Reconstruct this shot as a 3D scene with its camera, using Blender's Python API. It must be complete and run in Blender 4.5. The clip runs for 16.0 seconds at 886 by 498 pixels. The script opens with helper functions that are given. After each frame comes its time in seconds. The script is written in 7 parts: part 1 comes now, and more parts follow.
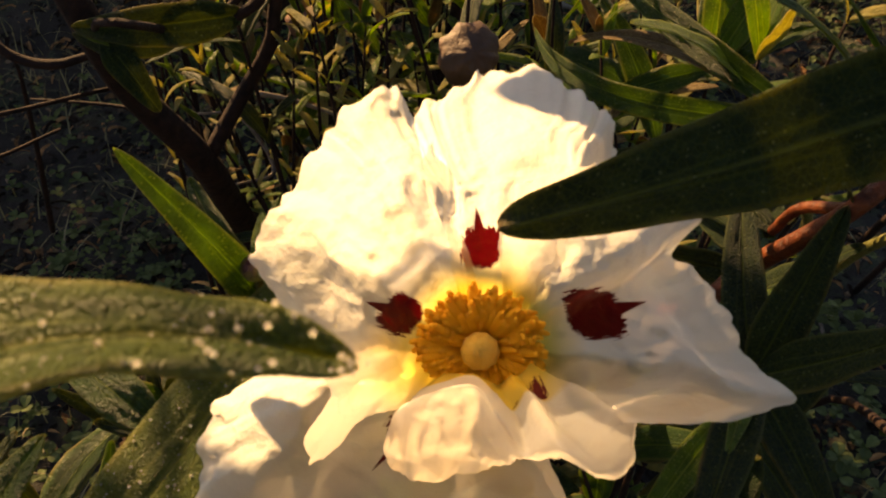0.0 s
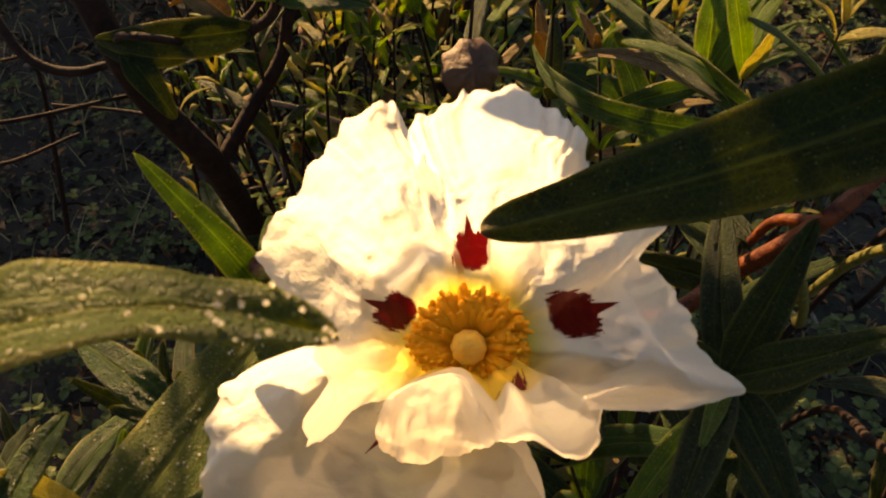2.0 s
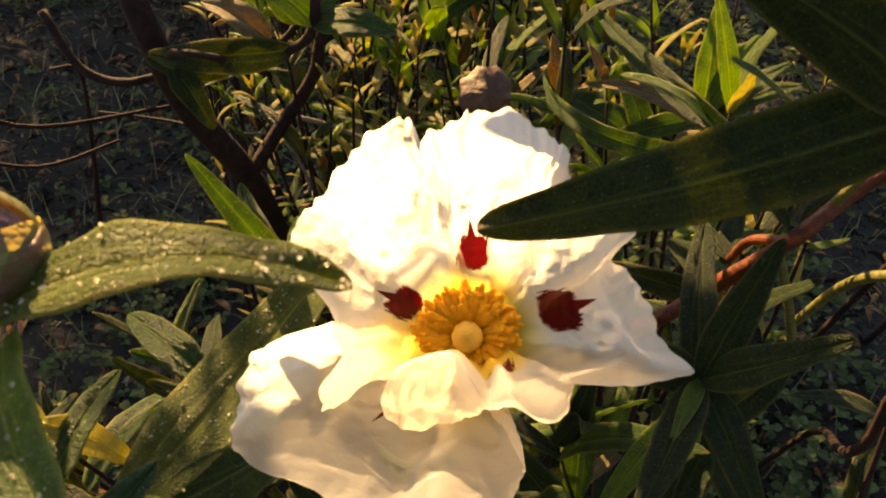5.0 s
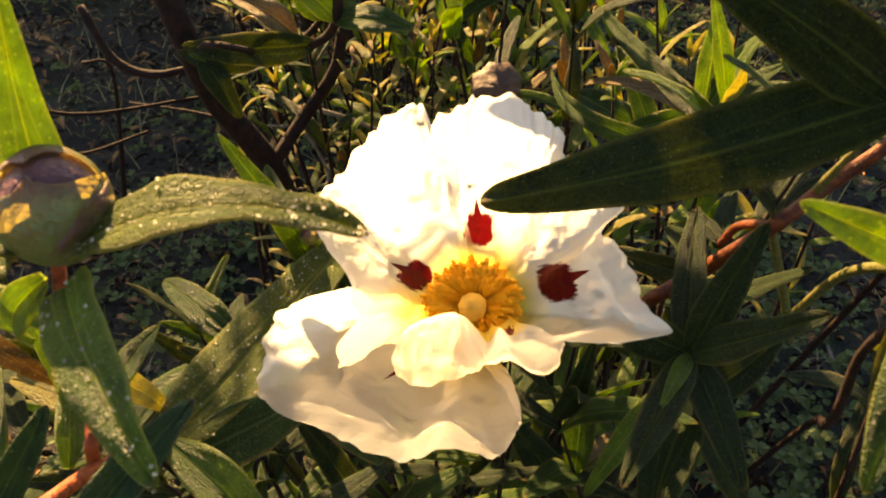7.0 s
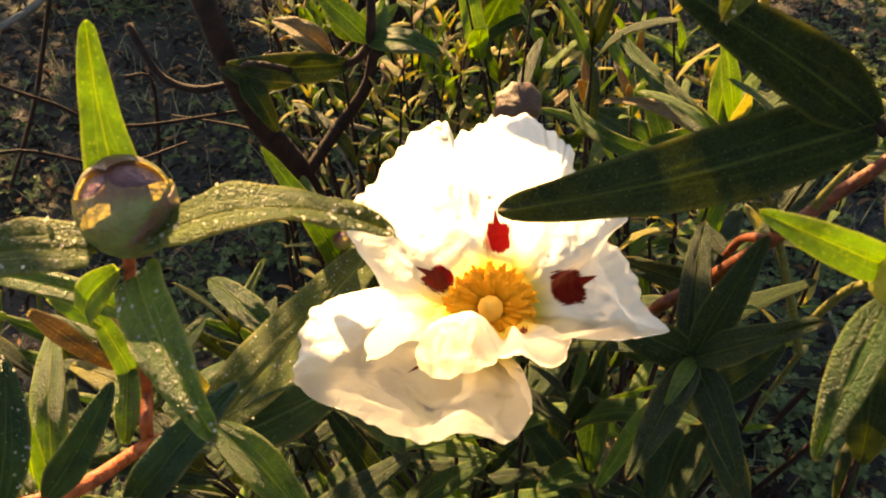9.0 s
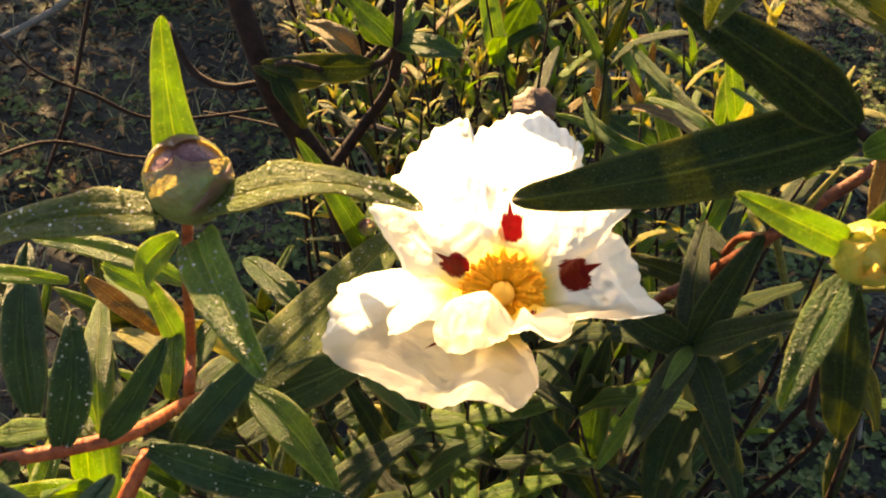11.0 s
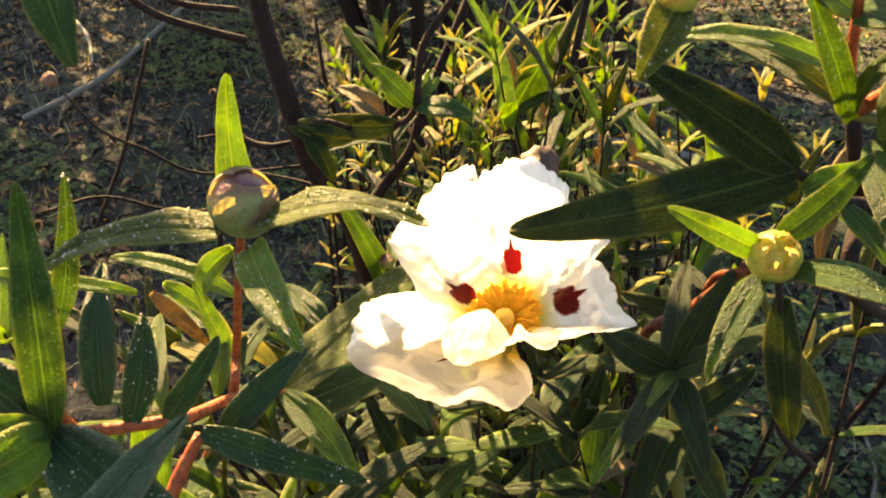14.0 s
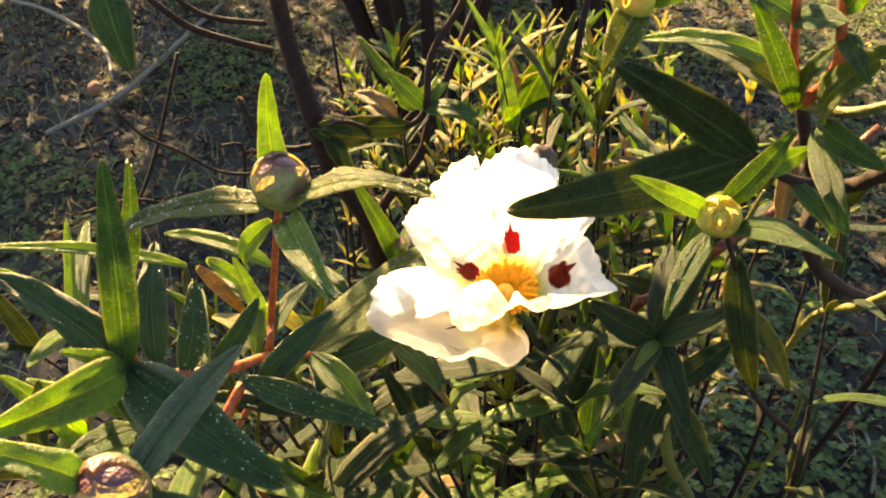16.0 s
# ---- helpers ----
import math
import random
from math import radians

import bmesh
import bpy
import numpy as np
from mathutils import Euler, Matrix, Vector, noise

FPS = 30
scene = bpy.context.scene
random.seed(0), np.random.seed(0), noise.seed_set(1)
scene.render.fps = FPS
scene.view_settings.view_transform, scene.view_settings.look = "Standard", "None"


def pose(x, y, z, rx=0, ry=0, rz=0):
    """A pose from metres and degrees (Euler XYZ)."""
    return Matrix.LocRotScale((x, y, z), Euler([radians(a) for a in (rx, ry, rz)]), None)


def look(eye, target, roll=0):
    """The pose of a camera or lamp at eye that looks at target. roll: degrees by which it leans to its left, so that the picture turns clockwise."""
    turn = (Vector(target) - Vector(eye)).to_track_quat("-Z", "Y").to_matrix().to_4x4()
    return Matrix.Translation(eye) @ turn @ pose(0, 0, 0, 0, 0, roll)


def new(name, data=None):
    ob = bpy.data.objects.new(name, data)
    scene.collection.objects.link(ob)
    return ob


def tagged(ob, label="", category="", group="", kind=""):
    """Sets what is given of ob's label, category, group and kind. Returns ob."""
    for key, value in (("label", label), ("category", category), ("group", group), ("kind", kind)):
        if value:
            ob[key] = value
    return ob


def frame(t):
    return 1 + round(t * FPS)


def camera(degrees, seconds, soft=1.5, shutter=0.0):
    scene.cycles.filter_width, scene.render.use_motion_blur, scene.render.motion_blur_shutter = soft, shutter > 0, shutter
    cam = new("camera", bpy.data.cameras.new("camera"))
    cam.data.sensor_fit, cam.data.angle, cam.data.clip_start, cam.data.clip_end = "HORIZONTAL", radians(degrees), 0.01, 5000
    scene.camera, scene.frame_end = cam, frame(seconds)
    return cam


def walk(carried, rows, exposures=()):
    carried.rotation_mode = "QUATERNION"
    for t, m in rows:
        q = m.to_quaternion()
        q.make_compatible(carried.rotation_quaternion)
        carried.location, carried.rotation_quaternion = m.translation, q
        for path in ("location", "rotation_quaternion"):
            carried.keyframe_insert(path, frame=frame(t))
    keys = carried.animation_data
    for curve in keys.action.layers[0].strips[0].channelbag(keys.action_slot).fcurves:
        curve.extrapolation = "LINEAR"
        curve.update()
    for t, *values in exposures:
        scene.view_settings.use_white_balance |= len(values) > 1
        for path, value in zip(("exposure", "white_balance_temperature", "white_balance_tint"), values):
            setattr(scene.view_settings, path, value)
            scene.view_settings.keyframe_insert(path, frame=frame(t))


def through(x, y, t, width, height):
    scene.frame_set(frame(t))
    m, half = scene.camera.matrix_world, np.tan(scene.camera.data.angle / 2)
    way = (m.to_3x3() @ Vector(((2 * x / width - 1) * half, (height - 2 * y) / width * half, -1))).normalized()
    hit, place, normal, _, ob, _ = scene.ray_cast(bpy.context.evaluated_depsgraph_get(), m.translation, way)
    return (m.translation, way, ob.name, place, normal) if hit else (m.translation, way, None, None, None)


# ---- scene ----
cam = camera(50.0, 16.0, soft=2.0)
# a small lens close to its subject: what is nearer than the flower falls out of focus
cam.data.dof.use_dof, cam.data.dof.focus_distance, cam.data.dof.aperture_fstop = True, 0.28, 115.0
PATH = [
    (0, (0.03195, 0.07280, 0.53052), (0.01300, 0.22110, 0.39770), -4.40),
    (0.5, (0.03335, 0.07240, 0.53173), (0.01362, 0.22075, 0.39910), -3.90),
    (1, (0.03524, 0.07166, 0.53113), (0.01455, 0.21918, 0.39768), -4.06),
    (1.5, (0.03542, 0.06803, 0.53336), (0.01385, 0.21651, 0.40111), -3.83),
    (2, (0.03550, 0.06484, 0.53647), (0.01433, 0.21422, 0.40518), -3.92),
    (2.5, (0.03615, 0.06145, 0.53945), (0.01489, 0.21144, 0.40886), -3.46),
    (3, (0.03681, 0.05968, 0.53999), (0.01491, 0.21026, 0.41020), -3.36),
    (3.5, (0.03741, 0.05751, 0.54019), (0.01430, 0.20859, 0.41119), -3.31),
    (6, (0.04239, 0.04127, 0.55061), (0.01581, 0.19375, 0.42395), -2.10),
    (6.5, (0.04327, 0.03811, 0.55155), (0.01472, 0.19045, 0.42515), -2.74),
    (7, (0.04389, 0.03433, 0.55166), (0.01477, 0.18627, 0.42490), -2.32),
    (7.5, (0.04585, 0.03039, 0.55382), (0.01626, 0.18297, 0.42794), -2.22),
    (8, (0.04757, 0.02994, 0.55852), (0.01536, 0.18204, 0.43270), -2.99),
    (8.5, (0.04719, 0.02565, 0.55783), (0.01403, 0.17865, 0.43336), -2.64),
    (9, (0.04723, 0.02208, 0.55984), (0.01242, 0.17487, 0.43558), -2.62),
    (11.5, (0.04969, 0.00360, 0.56779), (0.01133, 0.15793, 0.44650), -1.14),
    (12, (0.05056, -0.00007, 0.56932), (0.01057, 0.15578, 0.45053), -1.02),
    (12.5, (0.05388, -0.00543, 0.56904), (0.01191, 0.15225, 0.45339), -1.40),
    (13, (0.05607, -0.01285, 0.56763), (0.01340, 0.14682, 0.45500), -1.34),
    (13.5, (0.05875, -0.01855, 0.57134), (0.01435, 0.14173, 0.46026), -2.11),
    (14, (0.06009, -0.02148, 0.57674), (0.01565, 0.13922, 0.46627), -2.01),
    (14.5, (0.06006, -0.02481, 0.57793), (0.01499, 0.13547, 0.46712), -2.03),
    (15, (0.06154, -0.03163, 0.58165), (0.01710, 0.12961, 0.47197), -1.91),
    (15.5, (0.06772, -0.04465, 0.58480), (0.02072, 0.11642, 0.47595), -2.69),
    (16, (0.06912, -0.05013, 0.58592), (0.02181, 0.11154, 0.47811), -2.91),
]
EXPOSURES = [(0, 1.56, 7700, 21), (3.5, 2.05, 7750, 19), (7, 2.56, 7700, 16), (9, 2.80, 7500, 14), (12.5, 3.08, 7100, 11), (16, 3.36, 7000, 10)]
walk(cam, [(t, look(eye, target, roll)) for t, eye, target, roll in PATH], EXPOSURES)

# ---- light ----
SUN_FROM = Vector((-0.50, 0.64, 0.47)).normalized()
SUN_ELEVATION = math.asin(SUN_FROM.z)
sun = new("sun", bpy.data.lights.new("sun", "SUN"))
sun.data.energy, sun.data.angle, sun.data.color = 5.0, radians(0.6), (1.0, 0.69, 0.325)
sun.matrix_world = look(SUN_FROM * 20, (0, 0, 0))
world = bpy.data.worlds.new("evening_sky")
scene.world = world
world.use_nodes = True
sky = world.node_tree.nodes.new("ShaderNodeTexSky")
sky.sky_type, sky.sun_disc = "NISHITA", False
sky.sun_elevation, sky.sun_rotation = SUN_ELEVATION, math.atan2(SUN_FROM.x, SUN_FROM.y)
world.node_tree.links.new(sky.outputs["Color"], world.node_tree.nodes["Background"].inputs["Color"])
world.node_tree.nodes["Background"].inputs["Strength"].default_value = 0.049


# ---- materials ----
class Nodes:
    """A small writer of node trees."""

    def __init__(self, name):
        self.mat = bpy.data.materials.new(name)
        self.mat.use_nodes = True
        self.tree = self.mat.node_tree
        self.tree.nodes.clear()
        self.out = self.tree.nodes.new("ShaderNodeOutputMaterial")

    def add(self, kind, props=(), **inputs):
        node = self.tree.nodes.new(kind)
        props = dict(props)
        if "operation" in props:
            node.operation = props["operation"]
        if "feature" in props:
            node.feature = props["feature"]
        if "data_type" in props:
            node.data_type, node.blend_type = props["data_type"], props["blend_type"]
        if "attribute_name" in props:
            node.attribute_name = props["attribute_name"]
        for key, value in inputs.items():
            sock = node.inputs[int(key[1:])] if key[0] == "i" and key[1:].isdigit() else node.inputs[key.replace("_", " ")]
            if isinstance(value, bpy.types.NodeSocket):
                self.tree.links.new(value, sock)
            elif sock.type == "RGBA" and len(value) == 3:
                sock.default_value = (*value, 1)
            else:
                sock.default_value = value
        return node

    def math(self, op, a, b=0.0, c=0.0):
        return self.add("ShaderNodeMath", {"operation": op}, i0=a, i1=b, i2=c).outputs[0]

    def ramp(self, fac, *stops):
        node = self.add("ShaderNodeValToRGB", (), Fac=fac)
        el = node.color_ramp.elements
        while len(el) < len(stops):
            el.new(0.5)
        for e, (pos, col) in zip(el, stops):
            e.position, e.color = pos, (*col, 1) if len(col) == 3 else col
        return node.outputs["Color"]

    def mix(self, fac, a, b, blend="MIX"):
        node = self.add("ShaderNodeMix", {"data_type": "RGBA", "blend_type": blend})
        for n, value in ((0, fac), (6, a), (7, b)):
            if isinstance(value, bpy.types.NodeSocket):
                self.tree.links.new(value, node.inputs[n])
            else:
                node.inputs[n].default_value = value if n == 0 else (*value, 1)
        return node.outputs[2]

    def noise(self, scale, detail=3.0, rough=0.55, vector=None):
        node = self.add("ShaderNodeTexNoise", (), Scale=scale, Detail=detail, Roughness=rough)
        if vector is not None:
            self.tree.links.new(vector, node.inputs["Vector"])
        return node.outputs["Fac"]

    def coords(self, which="Object"):
        return self.add("ShaderNodeTexCoord").outputs[which]

    def random(self):
        return self.add("ShaderNodeObjectInfo").outputs["Random"]

    def bump(self, height, strength, distance=0.001):
        return self.add("ShaderNodeBump", (), Height=height, Strength=strength, Distance=distance).outputs["Normal"]

    def finish(self, color, rough, normal=None, translucent=None, share=0.0, **more):
        p = self.add("ShaderNodeBsdfPrincipled", (), Base_Color=color, Roughness=rough, **more)
        if normal is not None:
            self.tree.links.new(normal, p.inputs["Normal"])
        last = p.outputs[0]
        if translucent is not None:
            t = self.add("ShaderNodeBsdfTranslucent", (), Color=translucent)
            if normal is not None:
                self.tree.links.new(normal, t.inputs["Normal"])
            last = self.add("ShaderNodeMixShader", (), i0=share, i1=last, i2=t.outputs[0]).outputs[0]
        self.tree.links.new(last, self.out.inputs["Surface"])
        return self.mat


def leaf_material(name, dark, light, rib, glow, share, rough, gloss=0.34, net_share=0.10, resin=0.4):
    """Sticky green leaf: pale midrib and two side ribs, a net of fine veins, beads of resin paled like glints, a hairy
    margin, light shining through.
    """
    n = Nodes(name)
    uv = n.add("ShaderNodeSeparateXYZ", (), Vector=n.coords("UV"))
    across = n.math("ABSOLUTE", uv.outputs[0])
    along = uv.outputs[1]
    obj = n.coords()
    grain = n.noise(1700.0, 4.0, 0.7, vector=obj)
    glands = n.ramp(n.add("ShaderNodeTexVoronoi", (), Vector=obj, Scale=2600.0).outputs["Distance"], (0.0, (1, 1, 1)), (0.45, (0, 0, 0)))
    beads = n.add("ShaderNodeTexVoronoi", (), Vector=obj, Scale=1500.0, Randomness=1.0)
    bead = n.math("MULTIPLY", n.ramp(beads.outputs["Distance"], (0.22, (1, 1, 1)), (0.36, (0, 0, 0))), n.math("GREATER_THAN", n.add("ShaderNodeSeparateColor", (), Color=beads.outputs["Color"]).outputs[0], 1.0 - resin))
    patch = n.ramp(n.noise(170.0, 4.0, 0.7, vector=obj), (0.30, (0, 0, 0)), (0.70, (1, 1, 1)))
    tone = n.math("ADD", n.math("MULTIPLY", patch, 0.75), n.math("MULTIPLY", n.math("SUBTRACT", n.random(), 0.4), 0.5))
    col = n.mix(tone, dark, light)
    col = n.mix(n.math("MULTIPLY", n.ramp(grain, (0.35, (0, 0, 0)), (0.65, (1, 1, 1))), 0.6), col, tuple(0.45 * c for c in dark))
    rib_mask = n.ramp(across, (0.02, (1, 1, 1)), (0.07, (0, 0, 0)))
    pair = n.ramp(n.math("ABSOLUTE", n.math("SUBTRACT", across, n.math("MULTIPLY", n.math("SUBTRACT", 1.0, along), 0.5))), (0.015, (1, 1, 1)), (0.06, (0, 0, 0)))
    net = n.add("ShaderNodeTexVoronoi", {"feature": "DISTANCE_TO_EDGE"}, Vector=n.add("ShaderNodeVectorMath", {"operation": "ADD"}, i0=obj, i1=n.add("ShaderNodeVectorMath", {"operation": "SCALE"}, i0=n.add("ShaderNodeTexNoise", (), Vector=obj, Scale=700.0).outputs["Color"], Scale=0.0009).outputs[0]).outputs[0], Scale=1050.0).outputs["Distance"]
    net_mask = n.ramp(net, (0.02, (1, 1, 1)), (0.12, (0, 0, 0)))
    hairs = n.ramp(across, (0.84, (0, 0, 0)), (0.97, (1, 1, 1)))
    veins = n.mix(0.35, n.mix(0.4, rib_mask, pair, "ADD"), net_mask, "LIGHTEN")
    sparkle = n.noise(5200.0, 2.0, 0.6, vector=obj)
    col = n.mix(n.math("MULTIPLY", rib_mask, 0.7), col, rib)
    col = n.mix(n.math("MULTIPLY", pair, 0.22), col, rib)
    col = n.mix(n.math("MULTIPLY", net_mask, 0.4 * net_share), col, rib)
    col = n.mix(n.math("MULTIPLY", hairs, 0.35), col, rib)
    # pale bead colour paints the speckled glints of a sticky leaf
    col = n.mix(n.math("MULTIPLY", bead, 0.26), col, tuple(0.5 * a + 0.5 * b for a, b in zip(rib, (0.5, 0.5, 0.3))))
    # pale worn tip, and a little browning at the margin
    tip = n.ramp(along, (0.965, (0, 0, 0)), (1.0, (1, 1, 1)))
    worn = n.math("MULTIPLY", n.ramp(across, (0.8, (0, 0, 0)), (1.0, (1, 1, 1))), n.ramp(n.noise(70.0, 2.0, vector=obj), (0.54, (0, 0, 0)), (0.64, (1, 1, 1))))
    col = n.mix(n.math("MULTIPLY", n.math("MAXIMUM", worn, tip), 0.55), col, (0.26, 0.15, 0.05))
    height = n.math("SUBTRACT", n.math("ADD", n.math("MULTIPLY", grain, 1.0), n.math("ADD", n.math("MULTIPLY", glands, 0.35), n.math("ADD", n.math("MULTIPLY", sparkle, 0.35), n.math("MULTIPLY", bead, 1.1)))), n.math("MULTIPLY", veins, 0.45))
    normal = n.bump(height, 0.9, 0.0009)
    through = n.mix(n.math("MULTIPLY", n.mix(net_share, n.mix(0.4, rib_mask, pair, "ADD"), net_mask, "LIGHTEN"), 0.62), n.mix(patch, tuple(0.40 * c for c in glow), glow), tuple(min(1, 2.1 * c) for c in glow))
    through = n.mix(n.math("MULTIPLY", hairs, 0.5), through, (0.85, 0.80, 0.18))
    # beads also brightened from behind, as painted glints
    through = n.mix(n.math("MULTIPLY", bead, 0.45), through, tuple(min(1, 2.4 * c + 0.05) for c in glow))
    sheen = n.math("ADD", n.math("SUBTRACT", rough, n.math("MULTIPLY", bead, 0.15)), n.math("MULTIPLY", grain, 0.14))
    return n.finish(col, sheen, normal, through, share, Specular_IOR_Level=gloss)


leaf_green = leaf_material("leaf_green", (0.018, 0.054, 0.018), (0.070, 0.132, 0.034), (0.15, 0.19, 0.06), (0.36, 0.52, 0.040), 0.42, 0.34, 0.24)
# the leaf green darkened, so that shade is part of the colour
leaf_shade_dark = leaf_material("leaf_shade_dark", (0.009, 0.023, 0.010), (0.024, 0.052, 0.017), (0.09, 0.11, 0.03), (0.26, 0.30, 0.012), 0.30, 0.38, 0.2, 0.42, 0.15)
# cool dark leaf green: skylit shade is mixed into the colour
leaf_shade_teal = leaf_material("leaf_shade_teal", (0.012, 0.042, 0.011), (0.042, 0.094, 0.024), (0.09, 0.13, 0.06), (0.22, 0.34, 0.03), 0.20, 0.36, 0.3, 0.05, 0.12)
# olive-gold base and dense pale beads paint sunlight and glints on dewy leaves
leaf_lit_dewy = leaf_material("leaf_lit_dewy", (0.028, 0.064, 0.012), (0.112, 0.150, 0.026), (0.22, 0.22, 0.07), (0.52, 0.56, 0.05), 0.40, 0.36, 0.2, 0.10, 0.5)
# young leaf green, also brightened in place of golden sun
leaf_young = leaf_material("leaf_young", (0.055, 0.120, 0.024), (0.155, 0.245, 0.060), (0.27, 0.31, 0.09), (0.52, 0.74, 0.05), 0.54, 0.32, 0.42)
# leaf colour turned pale gold to imitate low sun and its sheen
leaf_lit_gold = leaf_material("leaf_lit_gold", (0.24, 0.23, 0.075), (0.54, 0.49, 0.21), (0.42, 0.37, 0.16), (0.92, 0.82, 0.16), 0.55, 0.34, 0.4)
leaf_dry = leaf_material("leaf_dry", (0.16, 0.10, 0.035), (0.34, 0.24, 0.09), (0.34, 0.26, 0.12), (0.60, 0.38, 0.08), 0.30, 0.5)


def bark_material(name, dark, light, rough, scale=260.0):
    n = Nodes(name)
    obj = n.coords()
    grain, patch = n.noise(scale, 5.0, 0.65, obj), n.noise(70.0, 3.0, vector=obj)
    col = n.mix(n.ramp(grain, (0.35, (0, 0, 0)), (0.68, (1, 1, 1))), dark, light)
    col = n.mix(n.math("MULTIPLY", patch, 0.5), col, tuple(0.5 * c for c in dark))
    return n.finish(col, rough, n.bump(grain, 0.7, 0.0014), Specular_IOR_Level=0.25)


bark_dark = bark_material("bark_dark", (0.009, 0.004, 0.003), (0.036, 0.015, 0.008), 0.85)
bark_pale = bark_material("bark_pale", (0.14, 0.11, 0.085), (0.33, 0.28, 0.22), 0.8)
stem_red = bark_material("stem_red", (0.18, 0.034, 0.012), (0.50, 0.125, 0.034), 0.42, 420.0)
branch_red = bark_material("branch_red", (0.055, 0.012, 0.005), (0.22, 0.055, 0.012), 0.45, 420.0)
stem_green = bark_material("stem_green", (0.08, 0.085, 0.022), (0.19, 0.17, 0.045), 0.5, 420.0)


def petal_material():
    """Thin white petal: crimson blotch with a jagged edge, yellow foot, fine folds, light shining through."""
    n = Nodes("petal_white")
    obj = n.coords()
    uv = n.add("ShaderNodeSeparateXYZ", (), Vector=n.coords("UV"))
    x, y = uv.outputs[0], uv.outputs[1]
    foot = n.add("ShaderNodeAttribute", {"attribute_name": "foot"}).outputs["Fac"]
    streak = n.add("ShaderNodeMapping", (), Vector=n.coords("UV"), Scale=(20.0, 3.5, 1.0)).outputs[0]
    jag = n.math("MULTIPLY", n.math("SUBTRACT", n.noise(1.5, 4.0, 0.75, streak), 0.5), 0.9)
    far = n.math("ADD", n.math("POWER", n.math("ABSOLUTE", n.math("DIVIDE", n.math("ADD", x, n.math("MULTIPLY", y, 0.22)), 0.29)), 3.6), n.math("POWER", n.math("ABSOLUTE", n.math("DIVIDE", y, 0.29)), 3.2))
    spike = n.math("MULTIPLY", n.math("LESS_THAN", n.math("ABSOLUTE", x), n.math("MULTIPLY", n.math("SUBTRACT", 0.54, y), 0.26)), n.math("GREATER_THAN", y, 0.1))
    edge = n.math("ADD", far, n.math("MULTIPLY", jag, 3.8))
    blotch = n.math("MAXIMUM", n.ramp(edge, (0.92, (1, 1, 1)), (1.0, (0, 0, 0))), spike)
    fold = n.noise(210.0, 4.0, 0.55, obj)
    wide = n.noise(85.0, 3.0, 0.5, obj)
    white = n.mix(wide, (0.89, 0.87, 0.84), (0.93, 0.92, 0.89))
    col = n.mix(n.ramp(foot, (0.0, (1, 1, 1)), (1.0, (0, 0, 0))), white, (0.88, 0.66, 0.12))
    red = n.mix(n.noise(700.0, 3.0, vector=obj), (0.075, 0.001, 0.004), (0.19, 0.004, 0.009))
    col = n.mix(blotch, col, red)
    glow = n.mix(blotch, n.mix(n.ramp(foot, (0.0, (1, 1, 1)), (1.0, (0, 0, 0))), (0.96, 0.92, 0.83), (0.97, 0.76, 0.12)), (0.06, 0.001, 0.002))
    veil = n.add("ShaderNodeTexVoronoi", {"feature": "DISTANCE_TO_EDGE"}, Vector=obj, Scale=160.0).outputs["Distance"]
    height = n.math("ADD", n.math("MULTIPLY", fold, 0.7), n.math("MULTIPLY", n.math("MINIMUM", veil, 0.25), 0.5))
    n.finish(col, 0.55, n.bump(height, 0.8, 0.0015), glow, 0.80)
    # a petal is thin enough to let a little sun straight through
    body = n.out.inputs["Surface"].links[0].from_socket
    clear = n.add("ShaderNodeBsdfTransparent", (), Color=(1.0, 0.94, 0.84, 1))
    thin = n.math("MULTIPLY", n.math("SUBTRACT", 1.0, blotch), 0.32)
    both = n.add("ShaderNodeMixShader", (), i0=thin, i1=body, i2=clear.outputs[0])
    n.tree.links.new(both.outputs[0], n.out.inputs["Surface"])
    return n.mat


petal_white = petal_material()


def plain_material(name, dark, light, rough, scale=300.0, bump=0.4, depth=0.0008, glow=None, share=0.0, few=0.2, **more):
    n = Nodes(name)
    obj = n.coords()
    grain = n.noise(scale, 4.0, 0.6, obj)
    island = n.add("ShaderNodeNewGeometry").outputs["Random Per Island"]
    tone = n.math("ADD", n.math("MULTIPLY", grain, 0.55), n.math("MULTIPLY", island, 0.55))
    col = n.mix(n.ramp(tone, (few, (0, 0, 0)), (max(0.9, few + 0.3), (1, 1, 1))), dark, light)
    return n.finish(col, rough, n.bump(grain, bump, depth), glow, share, **more)


stamen_yellow = plain_material("stamen_yellow", (0.97, 0.55, 0.02), (1.0, 0.68, 0.05), 0.6, 900.0, glow=(1.0, 0.60, 0.02), share=0.55)
anther_orange = plain_material("anther_orange", (0.95, 0.50, 0.02), (1.0, 0.66, 0.05), 0.7, 1500.0, glow=(1.0, 0.55, 0.02), share=0.4)
pistil_yellow = plain_material("pistil_yellow", (0.90, 0.56, 0.07), (0.97, 0.68, 0.15), 0.55, 1800.0, bump=0.6, glow=(0.8, 0.5, 0.1), share=0.2)
capsule_brown = plain_material("capsule_brown", (0.05, 0.022, 0.012), (0.20, 0.085, 0.04), 0.75, 600.0, bump=0.8)
husk_brown = plain_material("husk_brown", (0.020, 0.010, 0.006), (0.15, 0.075, 0.035), 0.6, 350.0, bump=0.9, glow=(0.2, 0.1, 0.04), share=0.12)
weed_green = plain_material("weed_green", (0.016, 0.030, 0.012), (0.130, 0.165, 0.060), 0.75, 200.0, glow=(0.20, 0.27, 0.04), share=0.28, Specular_IOR_Level=0.2)
